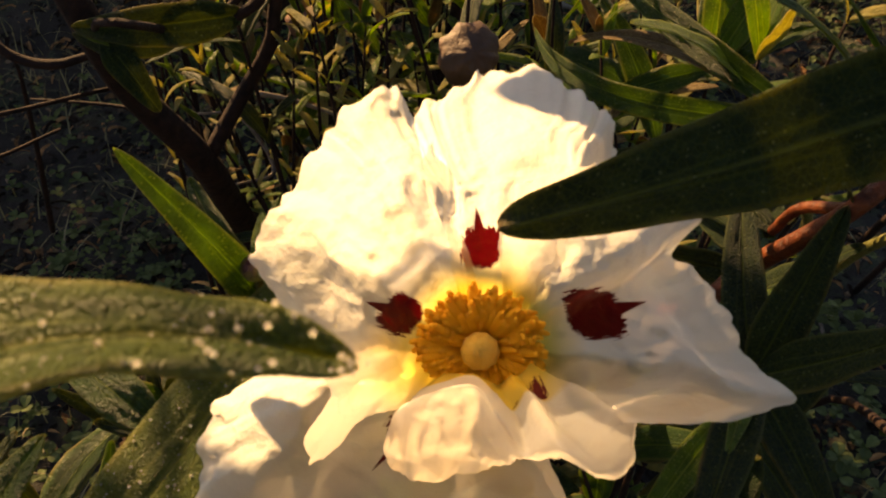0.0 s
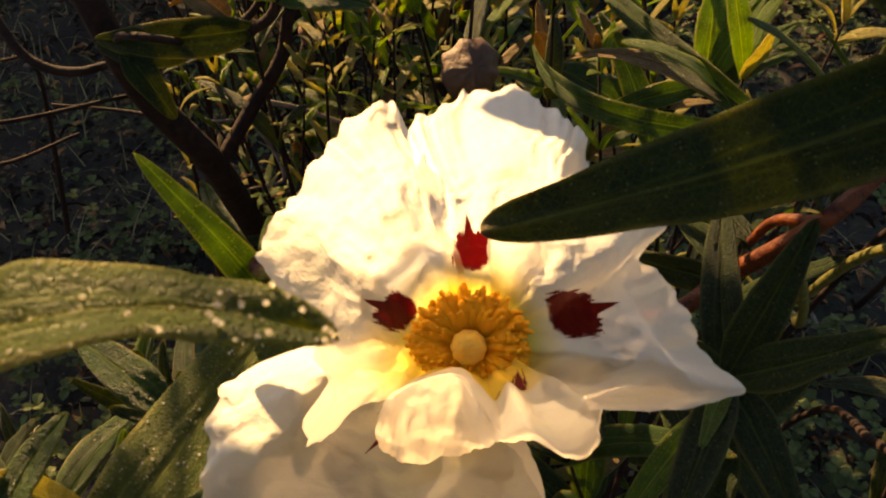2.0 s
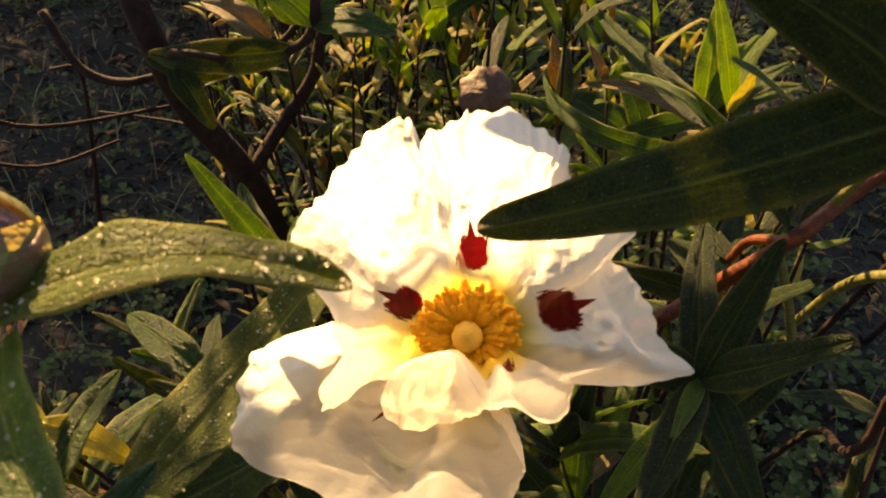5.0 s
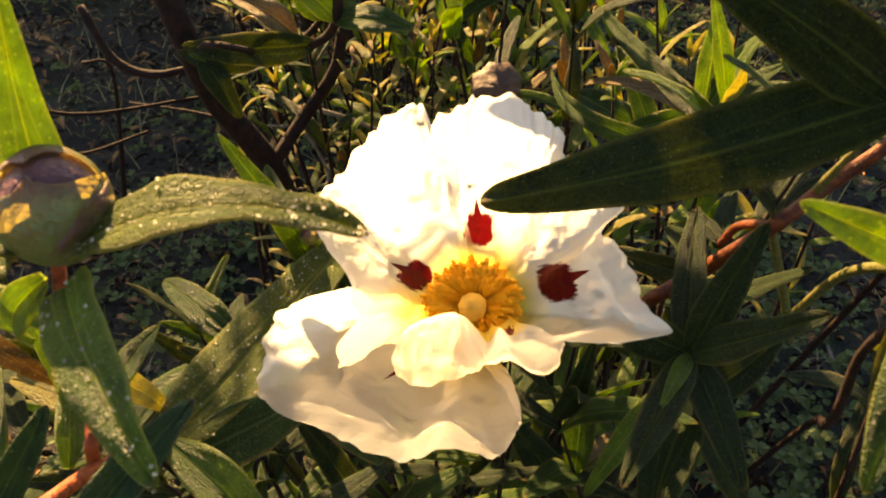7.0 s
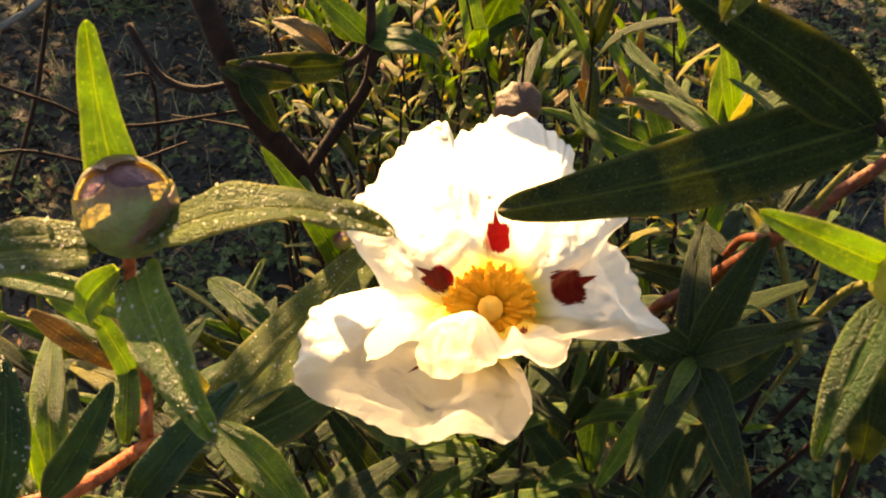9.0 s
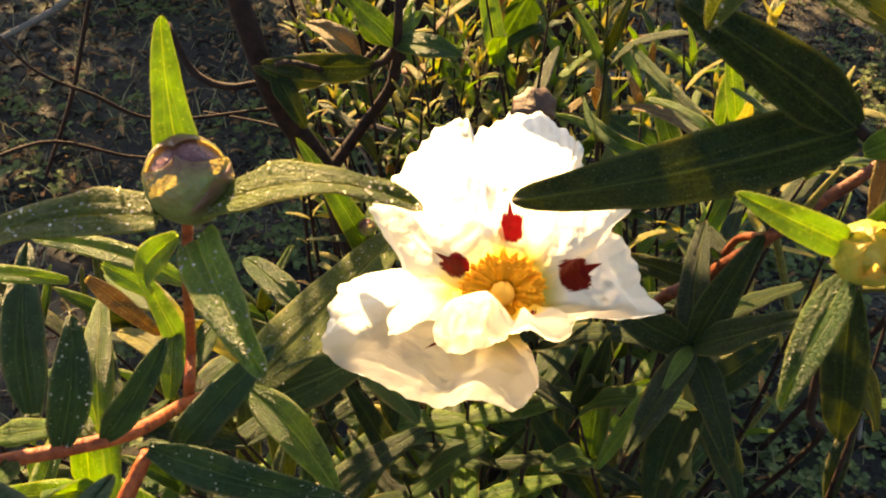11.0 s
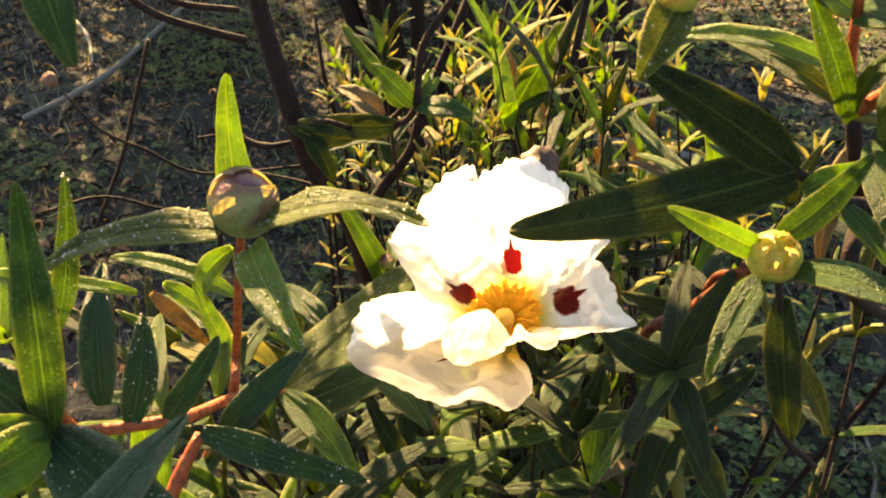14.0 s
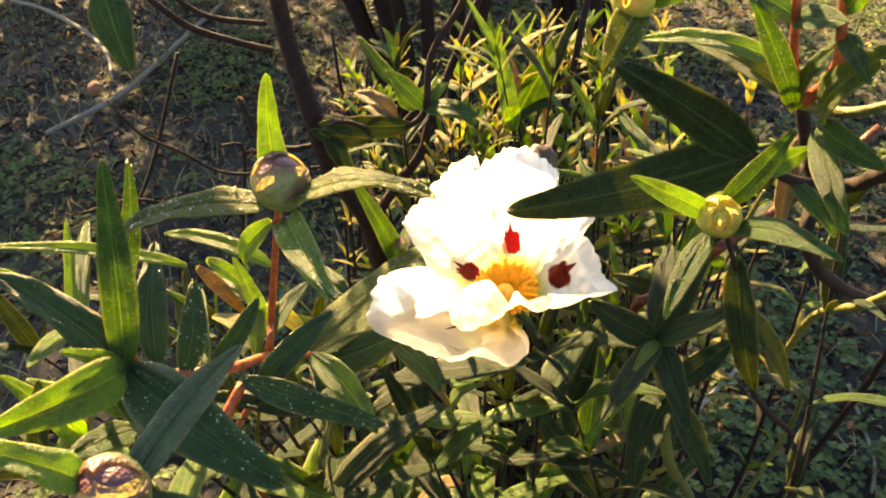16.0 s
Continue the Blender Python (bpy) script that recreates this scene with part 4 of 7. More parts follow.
red_node_shoot = thing("red_stem_shoot", (-0.0217, 0.0924, 0.4524), "red-stemmed leafy shoot with dew on broad leaves", "shrub shoot", "rockrose shoots")
stem(red_node_shoot, [(-0.2168, 0.3277, -0.0100), (-0.2155, 0.1829, 0.2480), (-0.0402, 0.0712, 0.4648), (-0.0335, 0.0781, 0.4612), (-0.0277, 0.0849, 0.4576), (-0.0220, 0.0934, 0.4533), (-0.0205, 0.1093, 0.4445), (-0.0154, 0.1241, 0.4333)], [0.0012, 0.0011, 0.0010, 0.0011, 0.0012, 0.0012, 0.0010, 0.0008], stem_red)
stem(red_node_shoot, [(-0.0206, 0.0930, 0.4492), (-0.0235, 0.0879, 0.4428), (-0.0266, 0.0821, 0.4339)], [0.0011, 0.0014, 0.0015], stem_red, "twig")
leaf(red_node_shoot, (-0.0279, 0.0839, 0.4585), (-0.0310, 0.0988, 0.4716), 0.0064, (0.65, -0.42, 0.63), 0.06, 0.25, leaf_shade_teal, dew=50)
leaf(red_node_shoot, (-0.0250, 0.0876, 0.4564), (-0.0327, 0.0925, 0.4604), 0.0031, (0.40, -0.09, 0.91), 0.06, 0.25, leaf_young)
leaf(red_node_shoot, (-0.0239, 0.0885, 0.4564), (-0.0167, 0.0999, 0.4683), 0.0050, (0.56, -0.74, 0.37), 0.1, 0.25, leaf_shade_teal)
leaf(red_node_shoot, (-0.0460, 0.0991, 0.4458), (-0.0537, 0.1202, 0.4657), 0.0080, (0.23, -0.62, 0.75), 0.06, 0.25, leaf_shade_teal)
leaf(red_node_shoot, (-0.0247, 0.1075, 0.4453), (-0.0309, 0.1238, 0.4502), 0.0042, (0.45, -0.09, 0.89), 0.1, 0.25, leaf_young)
leaf(red_node_shoot, (-0.0180, 0.1179, 0.4362), (-0.0006, 0.1798, 0.4351), 0.0128, (0.23, -0.05, 0.97), 0.04, 0.28, leaf_lit_dewy, dew=260)
leaf(red_node_shoot, (-0.0183, 0.0956, 0.4457), (-0.0052, 0.1118, 0.4579), 0.0067, (0.21, -0.69, 0.69), 0.1, 0.3, leaf_shade_teal)
leaf(red_node_shoot, (-0.0163, 0.1198, 0.4371), (0.0026, 0.1113, 0.4215), 0.0078, (0.51, -0.33, 0.80), 0.1, 0.25, leaf_young)
leaf(red_node_shoot, (-0.0198, 0.0922, 0.4510), (0.0098, 0.0999, 0.4364), 0.0064, (0.47, -0.64, 0.61), 0.12, 0.25, leaf_shade_teal, dew=80)
leaf(red_node_shoot, (-0.0169, 0.1209, 0.4311), (0.0042, 0.1396, 0.4329), 0.0101, (0.56, -0.68, 0.47), 0.08, 0.25, leaf_shade_teal)
leaf(red_node_shoot, (-0.0039, 0.1402, 0.4292), (0.0116, 0.1377, 0.4143), 0.0080, (0.63, -0.31, 0.71), 0.15, 0.25, leaf_shade_teal)
leaf(red_node_shoot, (-0.0421, 0.1180, 0.4611), (-0.0345, 0.1233, 0.4441), 0.0036, (0.81, -0.55, 0.19), 0.1, 0.25, leaf_dry)
leaf(red_node_shoot, (-0.0427, 0.1238, 0.4595), (-0.0356, 0.1275, 0.4493), 0.0041, (0.84, -0.23, 0.50), 0.1, 0.25, leaf_young)
leaf(red_node_shoot, (-0.0357, 0.0754, 0.4639), (-0.0513, 0.0823, 0.4683), 0.0048, (0.16, -0.23, 0.96), 0.1, 0.25, leaf_green)
leaf(red_node_shoot, (-0.0322, 0.0791, 0.4609), (-0.0292, 0.0638, 0.4651), 0.0058, (0.28, 0.30, 0.91), 0.1, 0.25, leaf_green)
leaf(red_node_shoot, (-0.0397, 0.1327, 0.4415), (-0.0547, 0.1389, 0.4434), 0.0054, (0.02, -0.25, 0.97), 0.1, 0.25, leaf_young)
leaf(red_node_shoot, (-0.0147, 0.1432, 0.4375), (-0.0300, 0.1524, 0.4407), 0.0063, (0.03, -0.28, 0.96), 0.1, 0.25, leaf_green)
leaf(red_node_shoot, (-0.0472, 0.0951, 0.4685), (-0.0444, 0.1049, 0.4963), 0.0046, (0.66, -0.73, 0.19), 0.06, 0.25, leaf_green, dew=60)
leaf(red_node_shoot, (-0.0409, 0.1121, 0.4656), (-0.0704, 0.0858, 0.4836), 0.0036, (0.57, -0.07, 0.82), 0.1, 0.25, leaf_young)
leaf(bud_shoot, (-0.0195, 0.1129, 0.4678), (-0.0436, 0.1102, 0.4754), 0.0045, (0.32, -0.28, 0.91), 0.1, 0.25, leaf_young)
leaf(bud_shoot, (-0.0291, 0.1238, 0.4440), (-0.0422, 0.1305, 0.4537), 0.0044, (0.43, -0.35, 0.83), 0.1, 0.25, leaf_lit_gold)
leaf(bud_shoot, (-0.0282, 0.1233, 0.4480), (-0.0206, 0.1278, 0.4350), 0.0050, (0.87, -0.23, 0.43), 0.1, 0.25, leaf_lit_gold)
leaf(bud_shoot, (-0.0306, 0.1238, 0.4365), (-0.0479, 0.1285, 0.4377), 0.0055, (0.01, -0.21, 0.98), 0.12, 0.25, leaf_lit_gold)
leaf(bud_shoot, (-0.0309, 0.1234, 0.4330), (-0.0207, 0.1190, 0.4252), 0.0051, (0.47, -0.34, 0.81), 0.1, 0.25, leaf_shade_dark)

left_shoot = thing("leafy_shoot", (-0.0293, 0.0663, 0.4643), "bright green shoot with long upright leaves", "shrub shoot", "rockrose shoots")
stem(left_shoot, [(-0.1576, 0.2951, -0.0100), (-0.1584, 0.1525, 0.2326), (-0.0365, 0.0713, 0.4360), (-0.0285, 0.0652, 0.4626), (-0.0250, 0.0630, 0.4770)], [0.0014, 0.0012, 0.0012, 0.0009, 0.0009], stem_green)
leaf(left_shoot, (-0.0250, 0.0630, 0.4770), (-0.0270, 0.0740, 0.5140), 0.0065, (0.68, -0.69, 0.24), 0.06, 0.3, leaf_green)
leaf(left_shoot, (-0.0250, 0.0630, 0.4770), (-0.0419, 0.0584, 0.4989), 0.0088, (0.79, -0.01, 0.61), 0.08, 0.3, leaf_shade_teal)
leaf(left_shoot, (-0.0250, 0.0630, 0.4770), (-0.0291, 0.0334, 0.4879), 0.0086, (0.91, 0.02, 0.40), 0.1, 0.5, leaf_young)
leaf(left_shoot, (-0.0250, 0.0630, 0.4770), (0.0080, 0.0542, 0.4636), 0.0116, (0.17, -0.58, 0.80), 0.13, 0.3, leaf_shade_teal, dew=110)
leaf(left_shoot, (-0.0250, 0.0630, 0.4770), (-0.0284, 0.0529, 0.4887), 0.0036, (0.95, 0.04, 0.31), 0.08, 0.25, leaf_young)
leaf(left_shoot, (-0.0277, 0.0650, 0.4651), (-0.0338, 0.0609, 0.4711), 0.0046, (0.76, -0.22, 0.61), 0.06, 0.25, leaf_young)
leaf(left_shoot, (-0.0282, 0.0653, 0.4625), (-0.0267, 0.0605, 0.4727), 0.0038, (0.92, -0.29, -0.27), 0.06, 0.25, leaf_green)
leaf(left_shoot, (-0.0291, 0.0658, 0.4590), (-0.0340, 0.0523, 0.4635), 0.0069, (0.40, 0.16, 0.90), 0.06, 0.25, leaf_green)

lower_bud_shoot = thing("bud_shoot", (-0.0083, 0.0311, 0.4718), "short shoot with a round pinkish bud and leaves, one coloured for shade", "shrub shoot", "rockrose shoots")
stem(lower_bud_shoot, [(-0.1255, 0.2331, -0.0100), (-0.1186, 0.0759, 0.2360), (-0.0176, 0.0390, 0.4423), (-0.0083, 0.0311, 0.4718), (-0.0039, 0.0274, 0.4875)], [0.0016, 0.0014, 0.0014, 0.0010, 0.0009], stem_red)
flower_bud(lower_bud_shoot, (-0.0039, 0.0274, 0.4875), 0.0053, (0.05, -0.35, 0.94), 4)
leaf(lower_bud_shoot, (-0.0030, 0.0296, 0.4857), (0.0011, 0.0604, 0.4890), 0.0068, (0.12, -0.12, 0.98), 0.05, 0.3, leaf_shade_teal)
leaf(lower_bud_shoot, (-0.0062, 0.0277, 0.4880), (-0.0175, 0.0197, 0.5010), 0.0059, (0.73, 0.05, 0.68), 0.1, 0.3, leaf_young)
leaf(lower_bud_shoot, (-0.0024, 0.0310, 0.4820), (0.0137, 0.0301, 0.4787), 0.0061, (0.19, -0.15, 0.97), 0.1, 0.3, leaf_green)

forked_shoot = thing("forked_shoot", (0.0983, 0.1800, 0.4684), "forked reddish shoot with glossy sunlit leaves", "shrub shoot", "rockrose shoots")
stem(forked_shoot, [(0.1618, 0.5187, -0.0100), (0.1941, 0.4262, 0.2327), (0.1078, 0.1833, 0.4361), (0.1010, 0.1727, 0.4661), (0.0930, 0.1600, 0.4950)], [0.0024, 0.0021, 0.0020, 0.0018, 0.0016], bark_dark)
stem(forked_shoot, [(0.0930, 0.1600, 0.4950), (0.0890, 0.1495, 0.5087), (0.0871, 0.1443, 0.5235), (0.0842, 0.1383, 0.5381)], [0.0015, 0.0010, 0.0009, 0.0007], stem_red, "twig")
stem(forked_shoot, [(0.0930, 0.1600, 0.4950), (0.0965, 0.1434, 0.5092), (0.0951, 0.1382, 0.5237), (0.0929, 0.1322, 0.5379)], [0.0016, 0.0014, 0.0010, 0.0007], stem_red, "twig")
stem(forked_shoot, [(0.0930, 0.1600, 0.4950), (0.1013, 0.1491, 0.4983), (0.1096, 0.1396, 0.5056)], [0.0015, 0.0012, 0.0009], stem_green, "twig")
leaf(forked_shoot, (0.0912, 0.1502, 0.4977), (0.0776, 0.1407, 0.5266), 0.0059, (0.57, -0.82, -0.00), 0.06, 0.25, leaf_green, dew=110)
leaf(forked_shoot, (0.0915, 0.1511, 0.4999), (0.0963, 0.1410, 0.5169), 0.0048, (-0.94, -0.33, 0.07), 0.12, 0.25, leaf_green)
leaf(forked_shoot, (0.0959, 0.1494, 0.4971), (0.1036, 0.1253, 0.5217), 0.0094, (-0.97, -0.24, 0.07), 0.1, 0.25, leaf_lit_dewy)
leaf(forked_shoot, (0.0897, 0.1515, 0.5003), (0.0633, 0.1660, 0.5076), 0.0053, (-0.02, -0.47, 0.88), 0.1, 0.25, leaf_lit_dewy)
leaf(forked_shoot, (0.0885, 0.1538, 0.5057), (0.0564, 0.1558, 0.5096), 0.0052, (0.07, -0.53, 0.84), 0.12, 0.25, leaf_young)
leaf(forked_shoot, (0.0877, 0.1480, 0.5189), (0.0738, 0.1411, 0.5274), 0.0066, (0.62, -0.51, 0.59), 0.06, 0.25, leaf_green)
leaf(forked_shoot, (0.0879, 0.1480, 0.5189), (0.0955, 0.1327, 0.5234), 0.0065, (-0.70, -0.14, 0.70), 0.06, 0.25, leaf_green)
leaf(forked_shoot, (0.0954, 0.1381, 0.5237), (0.0989, 0.1304, 0.5346), 0.0046, (-0.41, -0.80, -0.44), 0.06, 0.25, leaf_young)
leaf(forked_shoot, (0.0961, 0.1414, 0.5181), (0.1000, 0.1235, 0.5153), 0.0042, (-0.66, -0.25, 0.71), 0.06, 0.25, leaf_green)
leaf(forked_shoot, (0.0961, 0.1486, 0.4955), (0.1081, 0.1342, 0.4932), 0.0064, (-0.61, -0.59, 0.53), 0.15, 0.25, leaf_green)
leaf(forked_shoot, (0.0969, 0.1571, 0.4902), (0.1043, 0.1367, 0.4753), 0.0065, (-0.48, -0.62, 0.61), 0.1, 0.25, leaf_green)
leaf(forked_shoot, (0.0962, 0.1663, 0.4858), (0.0938, 0.1631, 0.4578), 0.0058, (-0.61, -0.78, 0.14), 0.1, 0.25, leaf_dry)

upper_bud_shoot = thing("bud_shoot", (0.0621, 0.1322, 0.5329), "shoot tip with a green bud and a pale sunlit leaf", "shrub shoot", "rockrose shoots")
stem(upper_bud_shoot, [(0.3043, 1.5218, -0.0100), (0.3112, 1.3510, 0.2854), (0.0773, 0.1637, 0.5349), (0.0651, 0.1326, 0.5339), (0.0579, 0.1158, 0.5316)], [0.0014, 0.0012, 0.0012, 0.0009, 0.0008], stem_green)
flower_bud(upper_bud_shoot, (0.0576, 0.1130, 0.5325), 0.0034, (-0.2, -0.6, 0.75), 5, True)
leaf(upper_bud_shoot, (0.0584, 0.1146, 0.5308), (0.0546, 0.0992, 0.5247), 0.0066, (0.41, -0.42, 0.81), 0.12, 0.25, leaf_lit_dewy, dew=25)
leaf(upper_bud_shoot, (0.0594, 0.1159, 0.5316), (0.0713, 0.1124, 0.5361), 0.0045, (-0.36, -0.90, 0.24), 0.06, 0.25, leaf_young)
leaf(upper_bud_shoot, (0.0560, 0.1157, 0.5316), (0.0458, 0.1205, 0.5337), 0.0046, (-0.07, -0.53, 0.84), 0.06, 0.25, leaf_green)

main_stem = thing("main_stem", (-0.0798, 0.4493, 0.0500), "dark brown woody main stem that forks upward", "shrub stem", "rockrose shoots")
stem(main_stem, [(-0.0551, 0.3972, -0.0100), (-0.0851, 0.4671, 0.0267), (-0.0798, 0.4493, 0.0500), (-0.0846, 0.3929, 0.2070), (-0.0712, 0.3212, 0.3234), (-0.0652, 0.2920, 0.3686), (-0.0745, 0.2820, 0.3983), (-0.0784, 0.2762, 0.4245), (-0.0885, 0.2827, 0.4580), (-0.0905, 0.2814, 0.4930)], [0.0137, 0.0120, 0.0114, 0.0079, 0.0054, 0.0044, 0.0043, 0.0041, 0.0036, 0.0031], bark_dark)
stem(main_stem, [(-0.0635, 0.2931, 0.3690), (-0.0546, 0.3047, 0.3810), (-0.0426, 0.3070, 0.3982), (-0.0379, 0.3113, 0.4149), (-0.0190, 0.3312, 0.4643)], [0.0024, 0.0024, 0.0021, 0.0019, 0.0016], bark_dark, "branch")
stem(main_stem, [(-0.0609, 0.2611, 0.4264), (-0.0462, 0.2626, 0.4284), (-0.0354, 0.2631, 0.4330), (-0.0283, 0.2642, 0.4423), (-0.0205, 0.2669, 0.4566)], [0.0009, 0.0010, 0.0010, 0.0009, 0.0007], bark_dark, "twig")
stem(main_stem, [(-0.0795, 0.3039, 0.3763), (-0.0964, 0.3088, 0.3768), (-0.1213, 0.3091, 0.3790)], [0.0008, 0.0006, 0.0004], bark_dark, "twig")
stem(main_stem, [(-0.0495, 0.3070, 0.3818), (-0.0415, 0.3163, 0.3731), (-0.0269, 0.3243, 0.3607)], [0.0009, 0.0008, 0.0006], bark_pale, "twig")
stem(main_stem, [(-0.0801, 0.2856, 0.4090), (-0.0948, 0.2826, 0.4066), (-0.1078, 0.2839, 0.4110), (-0.1184, 0.2909, 0.4248)], [0.0010, 0.0014, 0.0014, 0.0015], bark_dark, "twig")
# shaded leaves here get the darkened leaf colour
leaf(main_stem, (-0.0462, 0.2629, 0.4290), (-0.0718, 0.2573, 0.4294), 0.0084, (0.21, -0.98, -0.04), 0.2, 0.7, leaf_shade_dark)
leaf(main_stem, (-0.0422, 0.2629, 0.4306), (-0.0573, 0.2719, 0.4320), 0.0076, (0.17, 0.13, 0.98), 0.2, 0.6, leaf_dry)
leaf(main_stem, (-0.0637, 0.2553, 0.4295), (-0.0542, 0.2519, 0.4120), 0.0075, (0.38, -0.85, 0.37), 0.1, 0.25, leaf_shade_dark)
leaf(main_stem, (-0.0293, 0.2625, 0.4395), (-0.0076, 0.2653, 0.4336), 0.0071, (0.29, -0.42, 0.86), 0.15, 0.25, leaf_green)
leaf(main_stem, (-0.0299, 0.2620, 0.4389), (-0.0385, 0.2639, 0.4494), 0.0071, (0.16, -0.94, 0.31), 0.15, 0.25, leaf_green)
leaf(main_stem, (-0.0292, 0.2634, 0.4412), (-0.0207, 0.2640, 0.4496), 0.0056, (-0.29, -0.89, 0.36), 0.1, 0.25, leaf_young)
leaf(main_stem, (-0.0615, 0.2555, 0.4279), (-0.0670, 0.2541, 0.4303), 0.0024, (0.45, -0.58, 0.68), 0.06, 0.25, leaf_young)


# ---- unseen crown added over the flower on the side of the sun, to dapple the light ----
# places kept sunlit, each with the radius of its opening
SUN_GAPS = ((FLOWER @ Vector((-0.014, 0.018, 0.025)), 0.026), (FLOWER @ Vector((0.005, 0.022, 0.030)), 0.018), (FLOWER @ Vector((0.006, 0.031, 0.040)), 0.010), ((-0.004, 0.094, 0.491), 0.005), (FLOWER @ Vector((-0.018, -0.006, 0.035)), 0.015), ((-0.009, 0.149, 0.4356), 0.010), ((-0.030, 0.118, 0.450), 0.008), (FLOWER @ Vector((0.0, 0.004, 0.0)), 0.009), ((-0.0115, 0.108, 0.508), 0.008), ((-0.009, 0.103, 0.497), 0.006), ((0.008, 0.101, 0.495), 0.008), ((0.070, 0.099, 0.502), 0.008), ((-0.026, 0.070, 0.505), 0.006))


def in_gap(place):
    """Whether a leaf at this place would stand in one of the openings left in the added crown for sun."""
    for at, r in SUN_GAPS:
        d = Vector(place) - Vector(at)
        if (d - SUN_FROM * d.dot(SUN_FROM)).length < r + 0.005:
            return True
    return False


def dapple_branches(parent, seed, count):
    """Leafy branches added out of view, fanning out from the top of the main stem to cast dapple."""
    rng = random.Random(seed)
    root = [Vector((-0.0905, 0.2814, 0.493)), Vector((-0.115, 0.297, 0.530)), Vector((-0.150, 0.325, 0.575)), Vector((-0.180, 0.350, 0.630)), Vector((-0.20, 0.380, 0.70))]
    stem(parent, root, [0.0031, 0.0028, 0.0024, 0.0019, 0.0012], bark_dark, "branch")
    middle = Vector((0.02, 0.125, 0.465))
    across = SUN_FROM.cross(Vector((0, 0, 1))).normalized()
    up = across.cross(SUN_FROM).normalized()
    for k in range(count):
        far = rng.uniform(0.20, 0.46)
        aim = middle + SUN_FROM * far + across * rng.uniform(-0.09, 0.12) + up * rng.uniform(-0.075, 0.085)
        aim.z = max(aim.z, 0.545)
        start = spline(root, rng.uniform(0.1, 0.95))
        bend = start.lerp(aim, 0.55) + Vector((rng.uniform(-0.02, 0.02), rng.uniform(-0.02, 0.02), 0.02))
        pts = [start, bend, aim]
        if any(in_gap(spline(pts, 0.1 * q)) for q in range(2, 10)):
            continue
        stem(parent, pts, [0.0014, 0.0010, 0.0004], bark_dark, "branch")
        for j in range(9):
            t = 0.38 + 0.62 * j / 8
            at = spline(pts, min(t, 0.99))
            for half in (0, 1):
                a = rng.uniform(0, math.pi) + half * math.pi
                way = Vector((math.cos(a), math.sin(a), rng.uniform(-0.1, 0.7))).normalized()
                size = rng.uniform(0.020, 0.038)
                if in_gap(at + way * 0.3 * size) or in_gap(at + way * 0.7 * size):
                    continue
                leaf(parent, at, at + way * size, size * rng.uniform(0.2, 0.28), (rng.uniform(-0.5, 0.5), rng.uniform(-0.5, 0.5), 1), 0.1, 0.3, rng.choice((leaf_green, leaf_shade_dark)), 0, 8, 4)


dapple_branches(main_stem, 77, 13)


def shading_twig(parent, start, places, material=leaf_green):
    """A twig added out of view above the flower, its leaves laid across the sun to block it; places: what each leaf
    shades, the way it points, its length, width and distance."""
    base = Vector(start)
    for at, along, length, width, far in places:
        along = Vector(along)
        along = (along - SUN_FROM * along.dot(SUN_FROM)).normalized()
        mid = Vector(at) + SUN_FROM * far
        foot = mid - along * length * 0.5
        stem(parent, [base, base.lerp(foot, 0.6) + Vector((0, 0, 0.008)), foot], [0.0010, 0.0008, 0.0005], bark_dark, "twig")
        leaf(parent, foot, mid + along * length * 0.5, width, SUN_FROM, 0.04, 0.2, material, 0, 10, 6, 0.0)


BLADE = (-0.056, -0.009, -0.016)
# unseen leaves added to shade the rosette and the lower left leaves
shading_twig(main_stem, (-0.115, 0.297, 0.530), (((0.067, 0.176, 0.417), (0.6, 0.2, 0.6), 0.046, 0.016, 0.27), ((0.072, 0.162, 0.402), (0.7, 0.1, -0.6), 0.050, 0.017, 0.29), ((0.084, 0.180, 0.432), (0.9, 0.2, 0.1), 0.046, 0.016, 0.25), ((0.060, 0.160, 0.385), (0.2, -0.6, 0.7), 0.050, 0.017, 0.32), ((-0.001, 0.046, 0.4875), (0.1, 0.9, 0.2), 0.046, 0.015, 0.30), ((-0.012, 0.060, 0.473), (0.9, -0.2, -0.2), 0.046, 0.015, 0.33)))

rear_stem = thing("woody_shoot", (-0.0396, 0.4049, 0.2518), "thin dark woody stem rising behind the flower", "shrub stem", "rockrose shoots")
stem(rear_stem, [(-0.0651, 0.4508, -0.0100), (-0.0952, 0.5405, 0.0610), (-0.0814, 0.4896, 0.1144), (-0.0205, 0.3916, 0.2959), (-0.0049, 0.3867, 0.3396), (0.0069, 0.3867, 0.3794), (0.0166, 0.4044, 0.4444)], [0.0044, 0.0039, 0.0037, 0.0025, 0.0023, 0.0020, 0.0017], bark_dark)
stem(rear_stem, [(-0.0205, 0.3916, 0.2959), (-0.0703, 0.4022, 0.2923), (-0.0746, 0.4181, 0.3183), (-0.0710, 0.4291, 0.3353)], [0.0010, 0.0010, 0.0010, 0.0010], bark_dark, "twig")
stem(rear_stem, [(-0.0205, 0.3916, 0.2959), (-0.0355, 0.4190, 0.3041), (-0.0323, 0.4340, 0.3280), (-0.0252, 0.4487, 0.3541)], [0.0010, 0.0010, 0.0010, 0.0010], bark_dark, "twig")
leaf(rear_stem, (-0.0129, 0.3676, 0.3880), (0.0114, 0.3586, 0.4358), 0.0173, (0.18, -0.95, -0.27), 0.05, 0.25, leaf_green)
leaf(rear_stem, (-0.0705, 0.4051, 0.2965), (-0.0587, 0.4293, 0.3298), 0.0167, (0.50, -0.78, 0.39), 0.1, 0.25, leaf_green)

